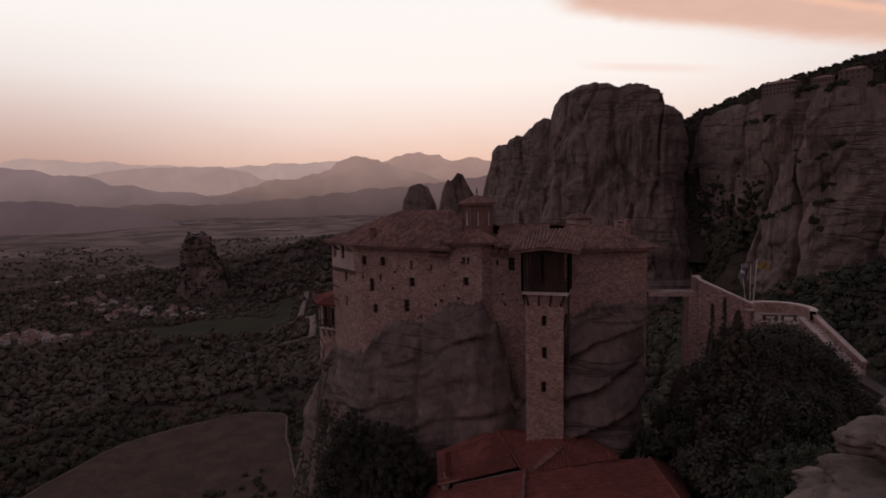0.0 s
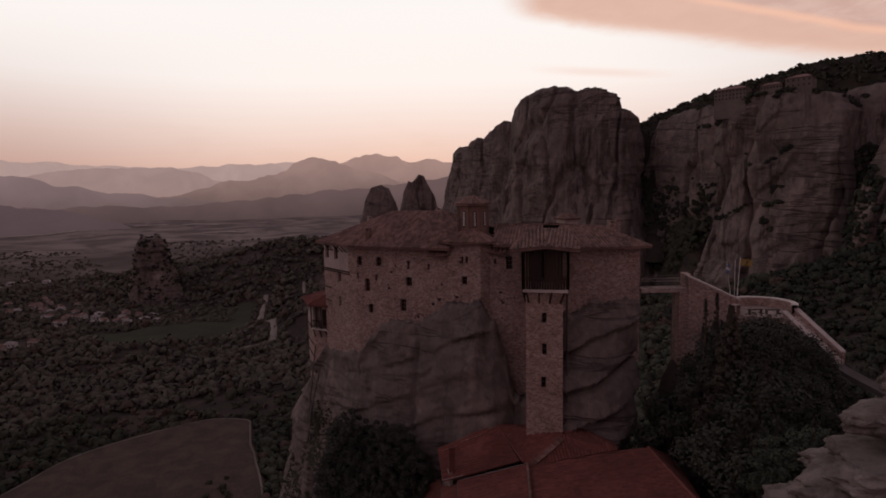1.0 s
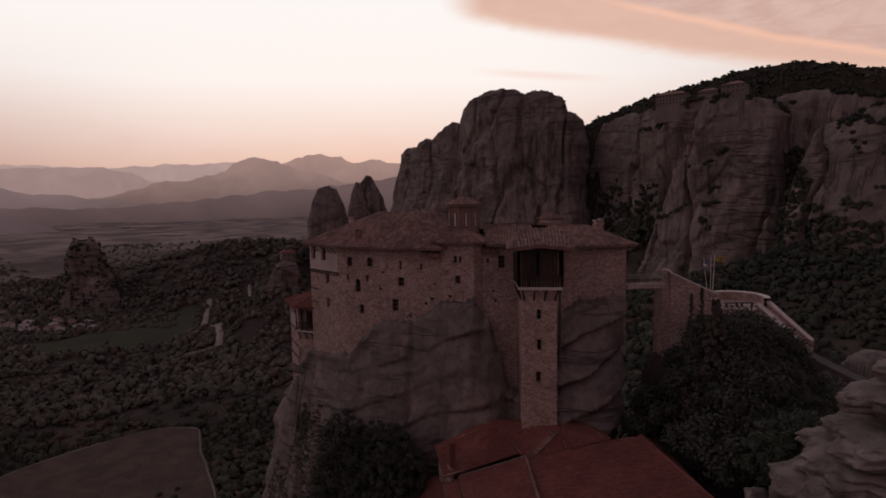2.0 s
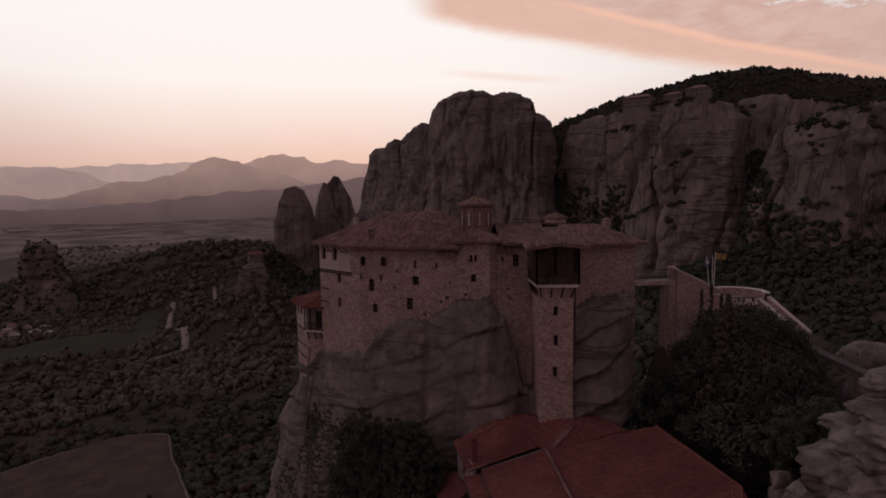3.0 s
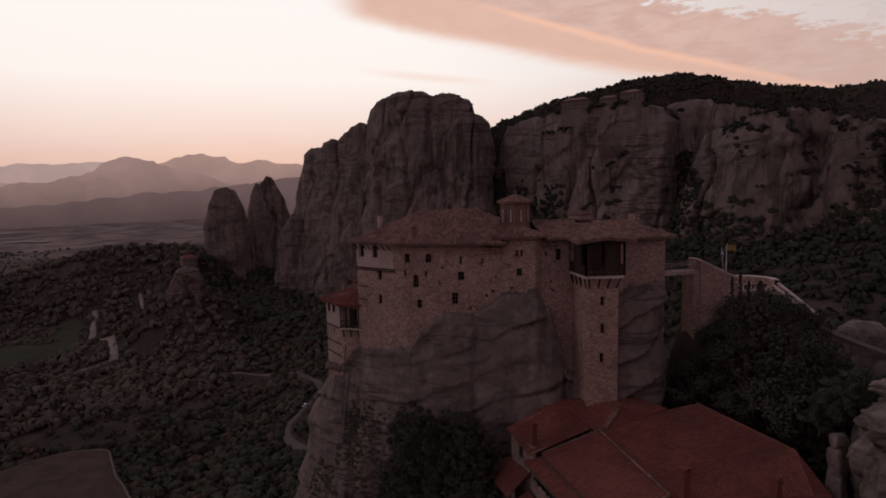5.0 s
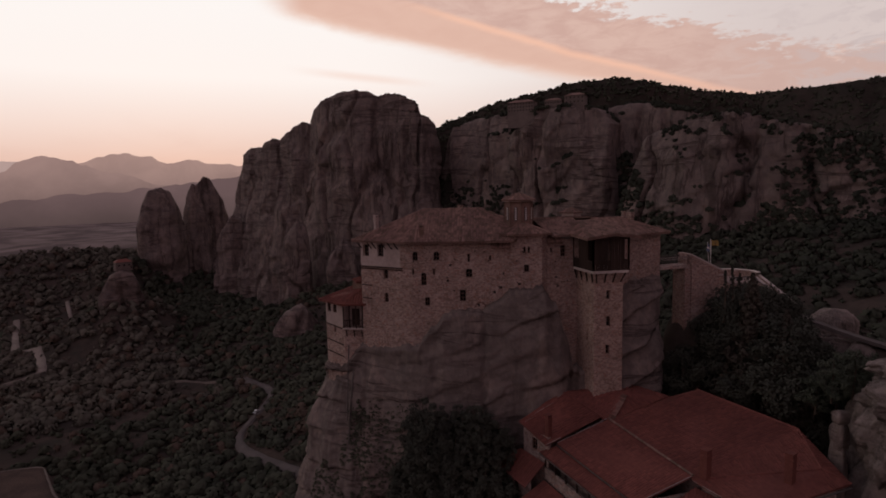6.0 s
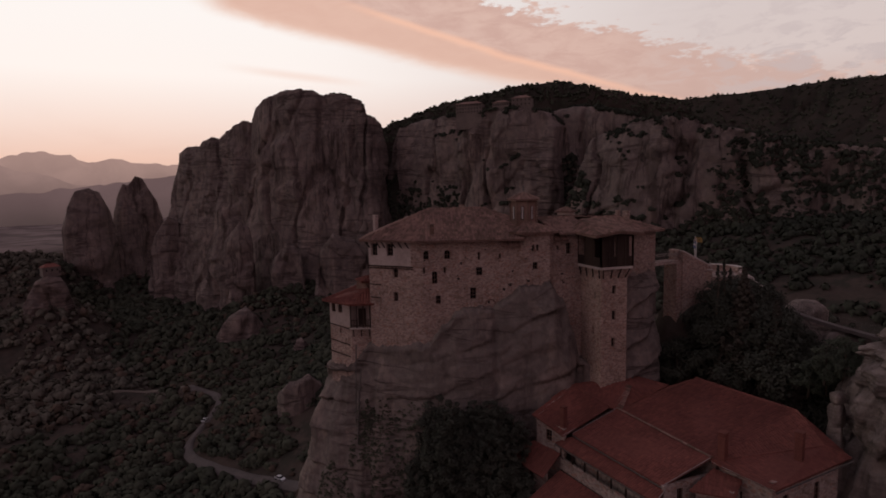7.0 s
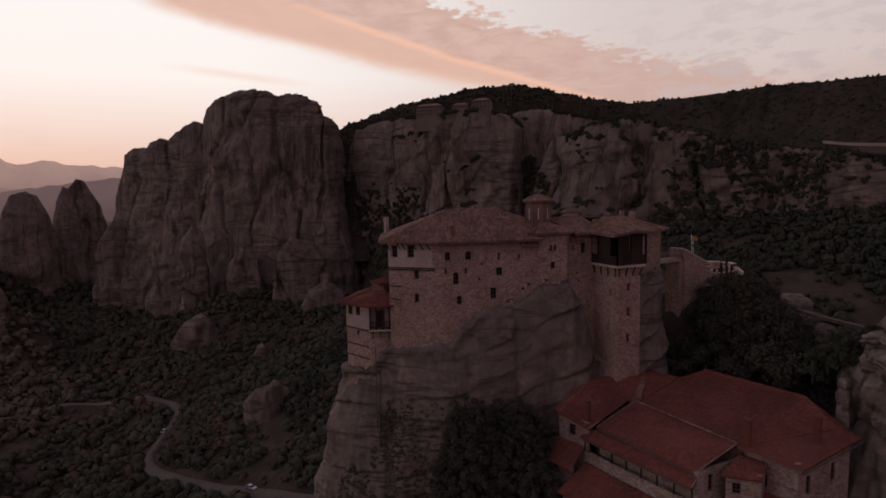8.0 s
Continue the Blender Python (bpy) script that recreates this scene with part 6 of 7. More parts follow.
part("coping", prism([(22.2, 50.1), (26.7, 49.2), (27.0, 50.3), (22.5, 51.2)], [90.9, 88.7, 88.7, 90.9], [91.05, 88.85, 88.85, 91.05]), M_PALE, abut)
part("pier", prism([(21.6, 50.5), (22.6, 50.3), (22.9, 52.4), (21.9, 52.6)], 74.0, 89.4), M_WALL, abut)
part("pier_cap", prism([(22.3, 51.0), (22.9, 50.9), (23.2, 52.4), (22.6, 52.5)], 89.4, 91.0), M_WALL, abut)

terrace = thing("terrace", (29, 49.5, 86), "round paved terrace with a low stone parapet", "terrace", kind="structure")
TC = (29.0, 50.0)
circ = [(TC[0] + 2.9 * math.cos(a), TC[1] + 2.75 * math.sin(a)) for a in [2 * math.pi * k / 48 for k in range(48)]]
part("base_wall", prism(circ, 78.0, 87.35), M_WALL, terrace)
part("paving", prism(circ, 87.36, 87.55), M_HOUSE, terrace)
v, f = [], []
k0, k1 = -6, 27
for k in range(k0, k1 + 1):
    a = 2 * math.pi * k / 48
    for r, zz in ((2.62, 87.5), (2.62, 88.3), (3.05, 88.3), (3.05, 84.0)):
        v.append((TC[0] + r * math.cos(a), TC[1] + r * 0.95 * math.sin(a), zz))
for k in range(k1 - k0):
    for j in range(3):
        f.append((k * 4 + j, k * 4 + j + 1, k * 4 + 5 + j, k * 4 + 4 + j))
part("parapet", (v, f), M_TOWER, terrace)
v2, f2 = [], []
for k in range(k0, k1 + 1):
    a = 2 * math.pi * k / 48
    for r, zz in ((2.55, 88.3), (2.55, 88.42), (3.12, 88.42), (3.12, 88.3)):
        v2.append((TC[0] + r * math.cos(a), TC[1] + r * 0.95 * math.sin(a), zz))
for k in range(k1 - k0):
    for j in range(4):
        f2.append((k * 4 + j, k * 4 + (j + 1) % 4, k * 4 + 4 + (j + 1) % 4, k * 4 + 4 + j))
part("coping", (v2, f2), M_PALE, terrace, "pale stone coping")

stair = thing("stairway", (31.5, 46.5, 84), "stone stairway between pale stone parapets", "stairs", kind="structure")
S_UL, S_UR, S_BL, S_BR = (29.6, 47.4), (31.3, 48.2), (31.6, 44.3), (33.3, 44.9)
for (p, q) in ((S_UL, S_BL), (S_UR, S_BR)):
    w = 0.32
    part("side_wall", prism([(p[0] - w / 2, p[1]), (p[0] + w / 2, p[1]), (q[0] + w / 2, q[1]), (q[0] - w / 2, q[1])], 81.5, [88.0, 88.0, 84.9, 84.9]), M_TOWER, stair)
    part("coping", prism([(p[0] - w / 2 - 0.06, p[1]), (p[0] + w / 2 + 0.06, p[1]), (q[0] + w / 2 + 0.06, q[1]), (q[0] - w / 2 - 0.06, q[1])], [88.0, 88.0, 84.9, 84.9], [88.12, 88.12, 85.02, 85.02]), M_PALE, stair, "pale stone coping")
nst = 17
for k in range(nst):
    t, s = k / nst, (k + 1) / nst
    pts = [cab(S_UL, S_BL, t, 0)[:2], cab(S_UR, S_BR, t, 0)[:2], cab(S_UR, S_BR, s, 0)[:2], cab(S_UL, S_BL, s, 0)[:2]]
    part("step", prism(pts[::-1], 82.0, 87.4 - k * 0.19), M_PALE, stair)

path = thing("footpath", (38, 42, 82), "paved footpath with an iron fence", "path", kind="structure")
PA = [(31.7, 44.2), (32.7, 42.1), (33.7, 40.0), (34.8, 37.7), (36.4, 34.6)]
PB = [(33.0, 44.7), (33.9, 42.6), (34.9, 40.5), (36.0, 38.2), (37.6, 35.1)]
PZ = [84.05, 83.3, 82.6, 81.95, 81.2]
n_path = len(PA)
v = [(*a, z) for a, z in zip(PA, PZ)] + [(*b, z) for b, z in zip(PB, PZ)] + [(*a, z - 0.4) for a, z in zip(PA, PZ)] + [(*b, z - 0.4) for b, z in zip(PB, PZ)]
f = []
for k in range(n_path - 1):
    a, b, c, d = k, n_path + k, 2 * n_path + k, 3 * n_path + k
    f += [(a, a + 1, b + 1, b), (a, c, c + 1, a + 1), (b, b + 1, d + 1, d), (c, d, d + 1, c + 1)]
f += [(0, n_path, 3 * n_path, 2 * n_path), (n_path - 1, 3 * n_path - 1, 4 * n_path - 1, 2 * n_path - 1)]
part("paving", (v, f), M_ROAD, path)
fence = thing("iron_fence", (36, 42.5, 83), "thin black iron fence along the footpath", "fence")
for line in (PB,):
    for (p, q, z0, z1) in zip(line, line[1:], PZ, PZ[1:]):
        for h in (0.15, 0.55, 0.95):
            bm = bmesh.new()
            beam(bm, (p[0], p[1], z0 + h), (q[0], q[1], z1 + h), 0.025)
            part("rail", bm, M_IRON, fence)
        for k in range(8):
            t = k / 8
            a = (lerp(p[0], q[0], t), lerp(p[1], q[1], t), lerp(z0, z1, t))
            bm = bmesh.new()
            beam(bm, (a[0], a[1], a[2] - 0.05), (a[0], a[1], a[2] + 1.0), 0.022)
            part("post", bm, M_IRON, fence)

for n_, (bx, by) in enumerate(((27.9, 48.9), (29.3, 48.6))):
    bench = thing("bench", (bx, by, 87.55), "low dark bench on the terrace", "bench", "terrace benches")
    part("seat", boxes((bx, by, 87.95, 1.3, 0.35, 0.07, -0.1, 0.01)), M_WOOD, bench)
    for s in (-0.5, 0.5):
        part("leg", boxes((bx + s, by - s * 0.1, 87.73, 0.1, 0.3, 0.4, -0.1)), M_IRON, bench)

# flagpoles
for (px, py, tx, ty, tz, cloth) in ((27.6, 52.1, 26.8, 51.9, 92.0, "blue"), (27.9, 52.3, 27.8, 52.2, 92.0, ""), (28.2, 52.5, 28.9, 53.2, 92.2, "yellow")):
    lab = {"blue": "slanting flagpole with a limp blue and white flag", "": "bare upright pale metal flagpole", "yellow": "slanting flagpole with a yellow flag"}[cloth]
    fp = thing("flagpole", (px, py, 87.5), lab, "flagpole", "flagpoles")
    bm = bmesh.new()
    rod(bm, (px, py, 87.0), (tx, ty, tz), 0.05, 0.035)
    part("pole", bm, M_STEEL, fp)
    if cloth:
        nx, nz = 14, 8
        wide, tall = (1.05, 0.65) if cloth == "yellow" else (0.28, 0.95)
        bands = ((0, nz, M_YELLOW),) if cloth == "yellow" else ((0, 3, M_BLUE), (3, 5, M_WHITE), (5, 8, M_BLUE))
        for j0, j1, mt in bands:
            v, f = [], []
            for j in range(j0, j1 + 1):
                for i in range(nx + 1):
                    a, b = i / nx, j / nz
                    v.append((tx + 0.05 + a * wide * 0.93 - b * 0.12, ty - a * wide * 0.35 + 0.07 * math.sin(a * 9 + b * 2), tz - 0.1 - b * tall - a * 0.25 - 0.05 * math.sin(a * 6)))
            w = nx + 1
            for j in range(j1 - j0):
                for i in range(nx):
                    f.append((j * w + i, j * w + i + 1, j * w + w + i + 1, j * w + w + i))
            cl = part("flag", (v, f), mt, fp, "yellow flag cloth" if cloth == "yellow" else "blue and white flag cloth", True)
            so = cl.modifiers.new("cloth", "SOLIDIFY")
            so.thickness = 0.01
        if cloth == "yellow":
            part("emblem", boxes((tx + 0.52, ty - 0.2, tz - 0.54, 0.26, 0.03, 0.28, -0.35)), M_IRON, fp, "dark plain emblem")

# drainpipe from the annex down the rock face
pipe = thing("drainpipe", (-13.9, 66.4, 72), "thin dark drainpipe down the rock face", "pipe")
for k, (p, q) in enumerate((((-13.30, 67.0, 80.6), (-13.75, 66.3, 78.0)), ((-13.75, 66.3, 78.0), (-14.6, 65.3, 74.2)), ((-14.6, 65.3, 74.2), (-15.1, 64.7, 70.5)))):
    bm = bmesh.new()
    rod(bm, p, q, 0.09)
    part("pipe_length", bm, M_IRON, pipe)


# ---------------------------------------------------------------- trees
def leaf_cloud(clumps, per, size, rng, squash=0.8):
    v, f = [], []
    for (cx, cy, cz, cr) in clumps:
        for _ in range(per):
            d = Vector((rng.gauss(0, 1), rng.gauss(0, 1), rng.gauss(0, 1) * squash)).normalized() * cr * rng.uniform(0.45, 1.05)
            c = Vector((cx, cy, cz)) + d
            face = (d.normalized() * 0.9 + Vector((rng.gauss(0, 0.4), rng.gauss(0, 0.4), 0.5 + rng.gauss(0, 0.3)))).normalized()
            a = face.cross(Vector((rng.uniform(-1, 1), rng.uniform(-1, 1), rng.uniform(-1, 1)))).normalized()
            b = face.cross(a)
            s = size * rng.uniform(0.6, 1.3)
            k = len(v)
            v += [c - a * s, c + b * s * 0.55, c + a * s, c - b * s * 0.55]
            f.append((k, k + 1, k + 2, k + 3))
    return v, f


def tree(name, label, seed, tall, wide, mat, kind="broad", per=70, size=0.2, clumps=46):
    """A tree at the origin: tapered trunk, limbs, crown of leaves in clumps with gaps."""
    rng = random.Random(seed)
    t = thing(name, (0, 0, 0), label, "tree")
    bm = bmesh.new()
    rod(bm, (0, 0, -0.6), (0.1, 0.05, tall * 0.45), tall * 0.028, tall * 0.016, 9)
    rod(bm, (0.1, 0.05, tall * 0.45), (0.0, 0.1, tall * 0.9), tall * 0.016, tall * 0.004, 7)
    part("trunk", bm, M_BARK, t)
    cl = []
    if kind == "cypress":
        for k in range(clumps):
            h = rng.uniform(0.04, 1.0)
            r = wide * (1 - h) ** 0.7 * min(1, h * 6) * rng.uniform(0.2, 0.8)
            a = rng.uniform(0, 6.283)
            cl.append((r * math.cos(a), r * math.sin(a), h * tall, wide * 0.5 * (1 - 0.9 * h)))
    elif kind == "fir":
        for k in range(clumps):
            h = (k + rng.random()) / clumps
            r = wide * (1 - h) * rng.uniform(0.35, 1.0)
            a = k * 2.4
            cl.append((r * math.cos(a), r * math.sin(a), tall * (0.12 + 0.88 * h) - r * 0.12, wide * 0.24 * (1.15 - h)))
    elif kind == "shrub":
        for k in range(clumps):
            a, e = rng.uniform(0, 6.283), math.asin(rng.uniform(-0.9, 1))
            q = rng.uniform(0.4, 1.0)
            cl.append((wide * q * math.cos(a) * math.cos(e), wide * q * math.sin(a) * math.cos(e), tall * 0.46 + tall * 0.5 * q * math.sin(e), wide * rng.uniform(0.16, 0.28)))
    else:
        for k in range(clumps):
            a, e = rng.uniform(0, 6.283), math.asin(rng.uniform(-0.35, 1))
            q = rng.uniform(0.45, 1.0)
            cl.append((wide * q * math.cos(a) * math.cos(e), wide * q * math.sin(a) * math.cos(e), tall * 0.58 + tall * 0.38 * q * math.sin(e), wide * rng.uniform(0.2, 0.34)))
        for c in cl[::7]:
            bm = bmesh.new()
            rod(bm, (0.05, 0.03, tall * rng.uniform(0.25, 0.45)), c[:3], tall * 0.011, tall * 0.003, 6)
            part("limb", bm, M_BARK, t)
    part("crown", leaf_cloud(cl, per, size, rng), mat, t)
    return t


def plant(proto, spots, group):
    """Stand copies of a tree on the land."""
    first = True
    for (x, y, s, dz) in spots:
        m = pose(x, y, height(x, y) + dz, 0, 0, (x * 37 + y * 19) % 360) @ Matrix.Scale(s, 4)
        ob = copy_thing(proto, pose(x, y, height(x, y) + dz, 0, 0, (x * 37 + y * 19) % 360))
        ob.scale = (s, s, s)
        ob["group"] = group
    for o in list(proto.children_recursive) + [proto]:
        bpy.data.objects.remove(o)


def scatter(count, seed, spot):
    rng = random.Random(seed)
    out = []
    for _ in range(count * 60):
        p = spot(rng)
        if len(out) < count and p and not any((p[0] - q[0]) ** 2 + (p[1] - q[1]) ** 2 < 1.2 for q in out):
            out.append(p)
    return out


def canopy(x, y):
    """Height of the grove's closed canopy."""
    return 87.9 - 0.11 * max(0.0, 44 - y) * max(0.0, x - 21) - 1.2 * max(0.0, x - 28.5) * smooth(37, 42, y) - 0.55 * max(0.0, 20 - x)


def grove_spot(r):
    x, y = r.uniform(18.8, 32.5), r.uniform(34, 49)
    if (y > 46.8 and 21.5 < x) or (x < 19.5 and y < 46) or (x > 31.2 and y > 42):
        return None
    if y < 42.6 and -2.6 < x - 21.6 - 0.62 * (y - 41.9) < 2.2:
        return None
    room = canopy(x, y) - height(x, y)
    return (x, y, min(1.2 if x < 21.5 else 1.6, max(0.35, room / 8.9 * r.uniform(0.82, 1.0))), -0.3)


oak = tree("broadleaf_tree", "dense dark evergreen tree beside the pillar", 3, 9.0, 2.9, M_LEAF, per=170, size=0.115, clumps=50)
row = [(24.6, 46.0), (26.2, 46.2), (27.8, 46.0), (29.2, 45.0), (30.3, 43.6), (27.0, 44.4), (25.4, 44.2), (28.6, 43.0), (30.9, 41.4), (23.2, 44.6)]
plant(oak, [(x, y, max(0.4, (canopy(x, y) + 0.2 - height(x, y)) / 8.9), -0.3) for x, y in row] + scatter(44, 4, grove_spot), "trees by the pillar")
fir = tree("fir_tree", "tall dark conifer among the evergreens", 8, 13.0, 3.4, M_LEAF3, "fir", 110, 0.17, 110)
plant(fir, [(x, y, (top - height(x, y)) / 13, 0) for x, y, top in ((21.6, 41.9, 89.8), (22.6, 38.8, 86.5))], "conifers")
cyp = tree("cypress", "slender pointed cypress below the terrace", 12, 7.0, 0.46, M_LEAF, "cypress", 80, 0.075, 150)
plant(cyp, [(x, y, 1.45, top - 10.15 - height(x, y)) for x, y, top in ((21.0, 44.7, 89.9), (21.85, 44.5, 90.4), (22.9, 44.4, 89.4))], "cypresses")
olive = tree("olive_shrub", "grey-green bush with upright sprays", 17, 5.0, 2.1, M_LEAF2, "shrub", 90, 0.11, 60)
plant(olive, [(x, y, s, z - height(x, y)) for x, y, s, z in ((20.6, 31.2, 0.85, 80.6), (19.2, 32.2, 0.75, 80.2), (22.4, 31.4, 0.85, 80.4), (21.4, 33.0, 0.8, 78.4), (19.6, 33.8, 0.7, 78.4))], "olive bushes")


def foot_spot(r):
    a, b = r.uniform(-8.4, 8.2), -r.uniform(-0.2, 6.0)
    x, y = -6 + 0.878 * a + 0.479 * b, 54 - 0.479 * a + 0.878 * b
    if x > -3.0 and y < 53.0:
        return None
    room = 77.9 + 0.5 * math.sin(a * 1.3) - 0.2 * max(0.0, -6.5 - a) - height(x, y) - 1.25 * max(0.0, -b - 0.8)
    return (x, y, min(1.45, max(0.4, room / 5.9 * r.uniform(0.8, 1.0))), -0.4)


bush = tree("bush", "dense dark bush at the foot of the pillar", 23, 6.0, 2.0, M_LEAF, "shrub", 130, 0.10, 60)
plant(bush, scatter(96, 9, foot_spot), "bushes at the pillar foot")


# ---------------------------------------------------------------- woods, as countless crowns
def ball(rings=3, segs=6):
    """Unit ball: vertices and triangles."""
    v = [(0, 0, -1)] + [(math.cos(2 * math.pi * (k + 0.5 * (r % 2)) / segs) * math.sin(math.pi * r / rings), math.sin(2 * math.pi * (k + 0.5 * (r % 2)) / segs) * math.sin(math.pi * r / rings), -math.cos(math.pi * r / rings)) for r in range(1, rings) for k in range(segs)] + [(0, 0, 1)]
    f = [(0, 1 + (k + 1) % segs, 1 + k) for k in range(segs)]
    for r in range(rings - 2):
        for k in range(segs):
            a, b, c, d = 1 + r * segs + k, 1 + r * segs + (k + 1) % segs, 1 + (r + 1) * segs + k, 1 + (r + 1) * segs + (k + 1) % segs
            f += [(a, b, c), (b, d, c)]
    f += [(len(v) - 1, 1 + (rings - 2) * segs + k, 1 + (rings - 2) * segs + (k + 1) % segs) for k in range(segs)]
    return np.array(v), np.array(f)


BALL_V, BALL_F = ball()


def crown_shape(rng, lobes=1, leaves=24):
    """A crown of radius about one: a dim rough core hidden in leaf sprays."""
    vs, fs, n = [], [], 0
    knobs = rng.normal(size=(6, 3)) * np.array([1, 1, 0.6])
    knobs /= np.linalg.norm(knobs, axis=1)[:, None]
    for k in range(lobes):
        vs.append(BALL_V * (0.58 * rng.uniform(0.7, 1.25, size=(len(BALL_V), 1))))
        fs.append(BALL_F + n)
        n += len(BALL_V)
    span = 1.9 / math.sqrt(leaves + 6)
    for k in range(leaves):
        d = rng.normal(size=3)
        d /= np.linalg.norm(d)
        d[2] = abs(d[2]) * 0.95 - 0.2
        c = d * (0.5 + 0.5 * max(0.0, float((knobs @ d).max())) ** 3) * rng.uniform(0.8, 1.08)
        face = 0.75 * d + np.array([0, 0, 0.55]) + 0.35 * rng.normal(size=3)
        face /= np.linalg.norm(face)
        a = np.cross(face, rng.normal(size=3))
        a /= np.linalg.norm(a)
        b = np.cross(face, a)
        q = rng.uniform(0.7, 1.2) * span
        vs.append(np.array([c - a * q - b * q * 0.6, c + a * q - b * q * 0.5, c + b * q + d * 0.06]))
        fs.append(np.array([(0, 1, 2)]) + n)
        n += 3
    return np.concatenate(vs), np.concatenate(fs)


def woods(name, label, spots, mat=M_WOODS, lobes=1, leaves=22):
    """spots: (x, y, z, radius) of ragged crowns, joined."""
    rng = np.random.default_rng(7)
    variants = [crown_shape(rng, lobes, leaves) for k in range(14)]
    allv, allf, alln, n = [], [], [], 0
    for i, (x, y, z, r) in enumerate(spots):
        a = rng.uniform(0, 6.28)
        c, s = math.cos(a), math.sin(a)
        w, fc = variants[i % 14]
        allv.append(np.stack([w[:, 0] * c - w[:, 1] * s, w[:, 0] * s + w[:, 1] * c, w[:, 2] * rng.uniform(0.75, 1.35)], 1) * r + np.array([x, y, z + r * 0.5]))
        allf.append(fc + n)
        out = np.stack([w[:, 0] * c - w[:, 1] * s, w[:, 0] * s + w[:, 1] * c, w[:, 2] + 0.35], 1)
        alln.append(out / np.maximum(np.linalg.norm(out, axis=1), 1e-6)[:, None])
        n += len(w)
    V, Fc = np.concatenate(allv), np.concatenate(allf)
    me = bpy.data.meshes.new(name)
    me.vertices.add(len(V))
    me.vertices.foreach_set("co", V.ravel())
    me.loops.add(Fc.size)
    me.loops.foreach_set("vertex_index", Fc.ravel())
    me.polygons.add(len(Fc))
    me.polygons.foreach_set("loop_start", np.arange(0, Fc.size, 3))
    me.update(calc_edges=True)
    me.shade_smooth()
    me.normals_split_custom_set_from_vertices(np.concatenate(alln).tolist())
    me.materials.append(mat)
    return tagged(new(name, me), label, "woods", kind="stuff")


def near_line(x, y, line, d):
    return any((x - px) ** 2 + (y - py) ** 2 < d * d for px, py in line)


def dense(line):
    out = []
    for (a, b), (c, e) in zip(line, line[1:]):
        out += [(lerp(a, c, k / 6), lerp(b, e, k / 6)) for k in range(7)]
    return out


def inside(x, y, poly):
    hit = False
    for (a, b), (c, e) in zip(poly, poly[1:] + poly[:1]):
        if (b > y) != (e > y) and x < (c - a) * (y - b) / (e - b) + a:
            hit = not hit
    return hit


clear = dense(ROAD) + dense(ROAD2[:4]) + dense(TRACK) + dense(TRACK2) + dense(SPUR) + dense(LANE)
FIELD_EDGE = [(lerp(-112, p[0], 1.03), lerp(232, p[1], 1.03)) for p in KNOLL_RIM]
rng = random.Random(11)
spots, rusty = [], []
while len(spots) + len(rusty) < 16500:
    d = 110 * (760 / 110) ** rng.random()
    a = radians(rng.uniform(-62, 40))
    x, y = -20 + d * math.sin(a), 20 + d * math.cos(a)
    if near_line(x, y, clear, 3.4) or near_line(x, y, [(35, 232), (30, 222), (26, 216)], 6):
        continue
    if inside(x, y, FIELD_EDGE) or inside(x, y, MEADOW_EDGE) or near_line(x, y, HAMLETS, 20):
        continue
    open_ground = fbm(x * 0.016, y * 0.016, 2.0, 3) + 0.6 * fbm(x * 0.05, y * 0.05, 7.0, 2)
    if open_ground < -0.3 and rng.random() < 0.75:
        continue
    r = (0.9 + 3.0 * rng.random() ** 2.0) * (1 + d * 0.0007)
    dry = fbm(x * 0.03, y * 0.03, 12.0, 3) > 0.22
    (rusty if (dry and rng.random() < 0.6) or rng.random() < 0.06 else spots).append((x, y, rough_height(x, y), r * (0.75 if dry else 1.0)))


for k in range(9000):
    d, a = rng.uniform(330, 820), radians(rng.uniform(-44, 10))
    x, y = -20 + d * math.sin(a), 20 + d * math.cos(a)
    if near_line(x, y, clear, 7) or inside(x, y, MEADOW_EDGE) or near_line(x, y, HAMLETS, 24):
        continue
    if fbm(x * 0.012, y * 0.012, 21.0, 3) < -0.22 and rng.random() < 0.8:
        continue
    (rusty if rng.random() < 0.12 else spots).append((x, y, rough_height(x, y), (1.4 + 3.4 * rng.random() ** 1.8) * (1 + (d - 330) * 0.0006)))


def eye_side(q):
    return math.hypot(q[0] + 20, q[1] - 20) < 330


def fill(n, x0, x1, y0, y1, r0, r1, keep=3.4):
    """Extra crowns over a stretch of ground, clear of roads and fields."""
    for k in range(n):
        x, y = rng.uniform(x0, x1), rng.uniform(y0, y1)
        if not (near_line(x, y, clear, keep) or inside(x, y, FIELD_EDGE) or near_line(x, y, [(35, 232), (30, 222), (26, 216), (38, 240)], 6)):
            (rusty if rng.random() < 0.12 else spots).append((x, y, rough_height(x, y), lerp(r0, r1, rng.random() ** 1.7)))


fill(1500, -35, 75, 150, 345, 1.0, 3.4)
fill(420, 43, 78, 34, 100, 0.9, 2.1)
fill(500, 25, 115, 375, 470, 1.4, 3.8)
fill(160, -80, -54, 200, 292, 1.2, 3.4)
for k in range(46):
    x, y = rng.uniform(-104, -66), rng.uniform(188, 236)
    if x > -104 + 0.7 * (y - 188) - 6:
        spots.append((x, y, -15.6, rng.uniform(0.9, 2.6)))


def west(q, edge=-10):
    return q[0] + 0.12 * q[1] < edge + 30 * fbm(q[0] * 0.02, q[1] * 0.02, 33.0)


woods("valley_woods", "dark scrub woodland near the foot of the pillar", [q for q in spots if eye_side(q) and not west(q)], leaves=64)
woods("valley_woods", "dark scrub woodland filling the valley", [q for q in spots if not eye_side(q) and not west(q, 35)])
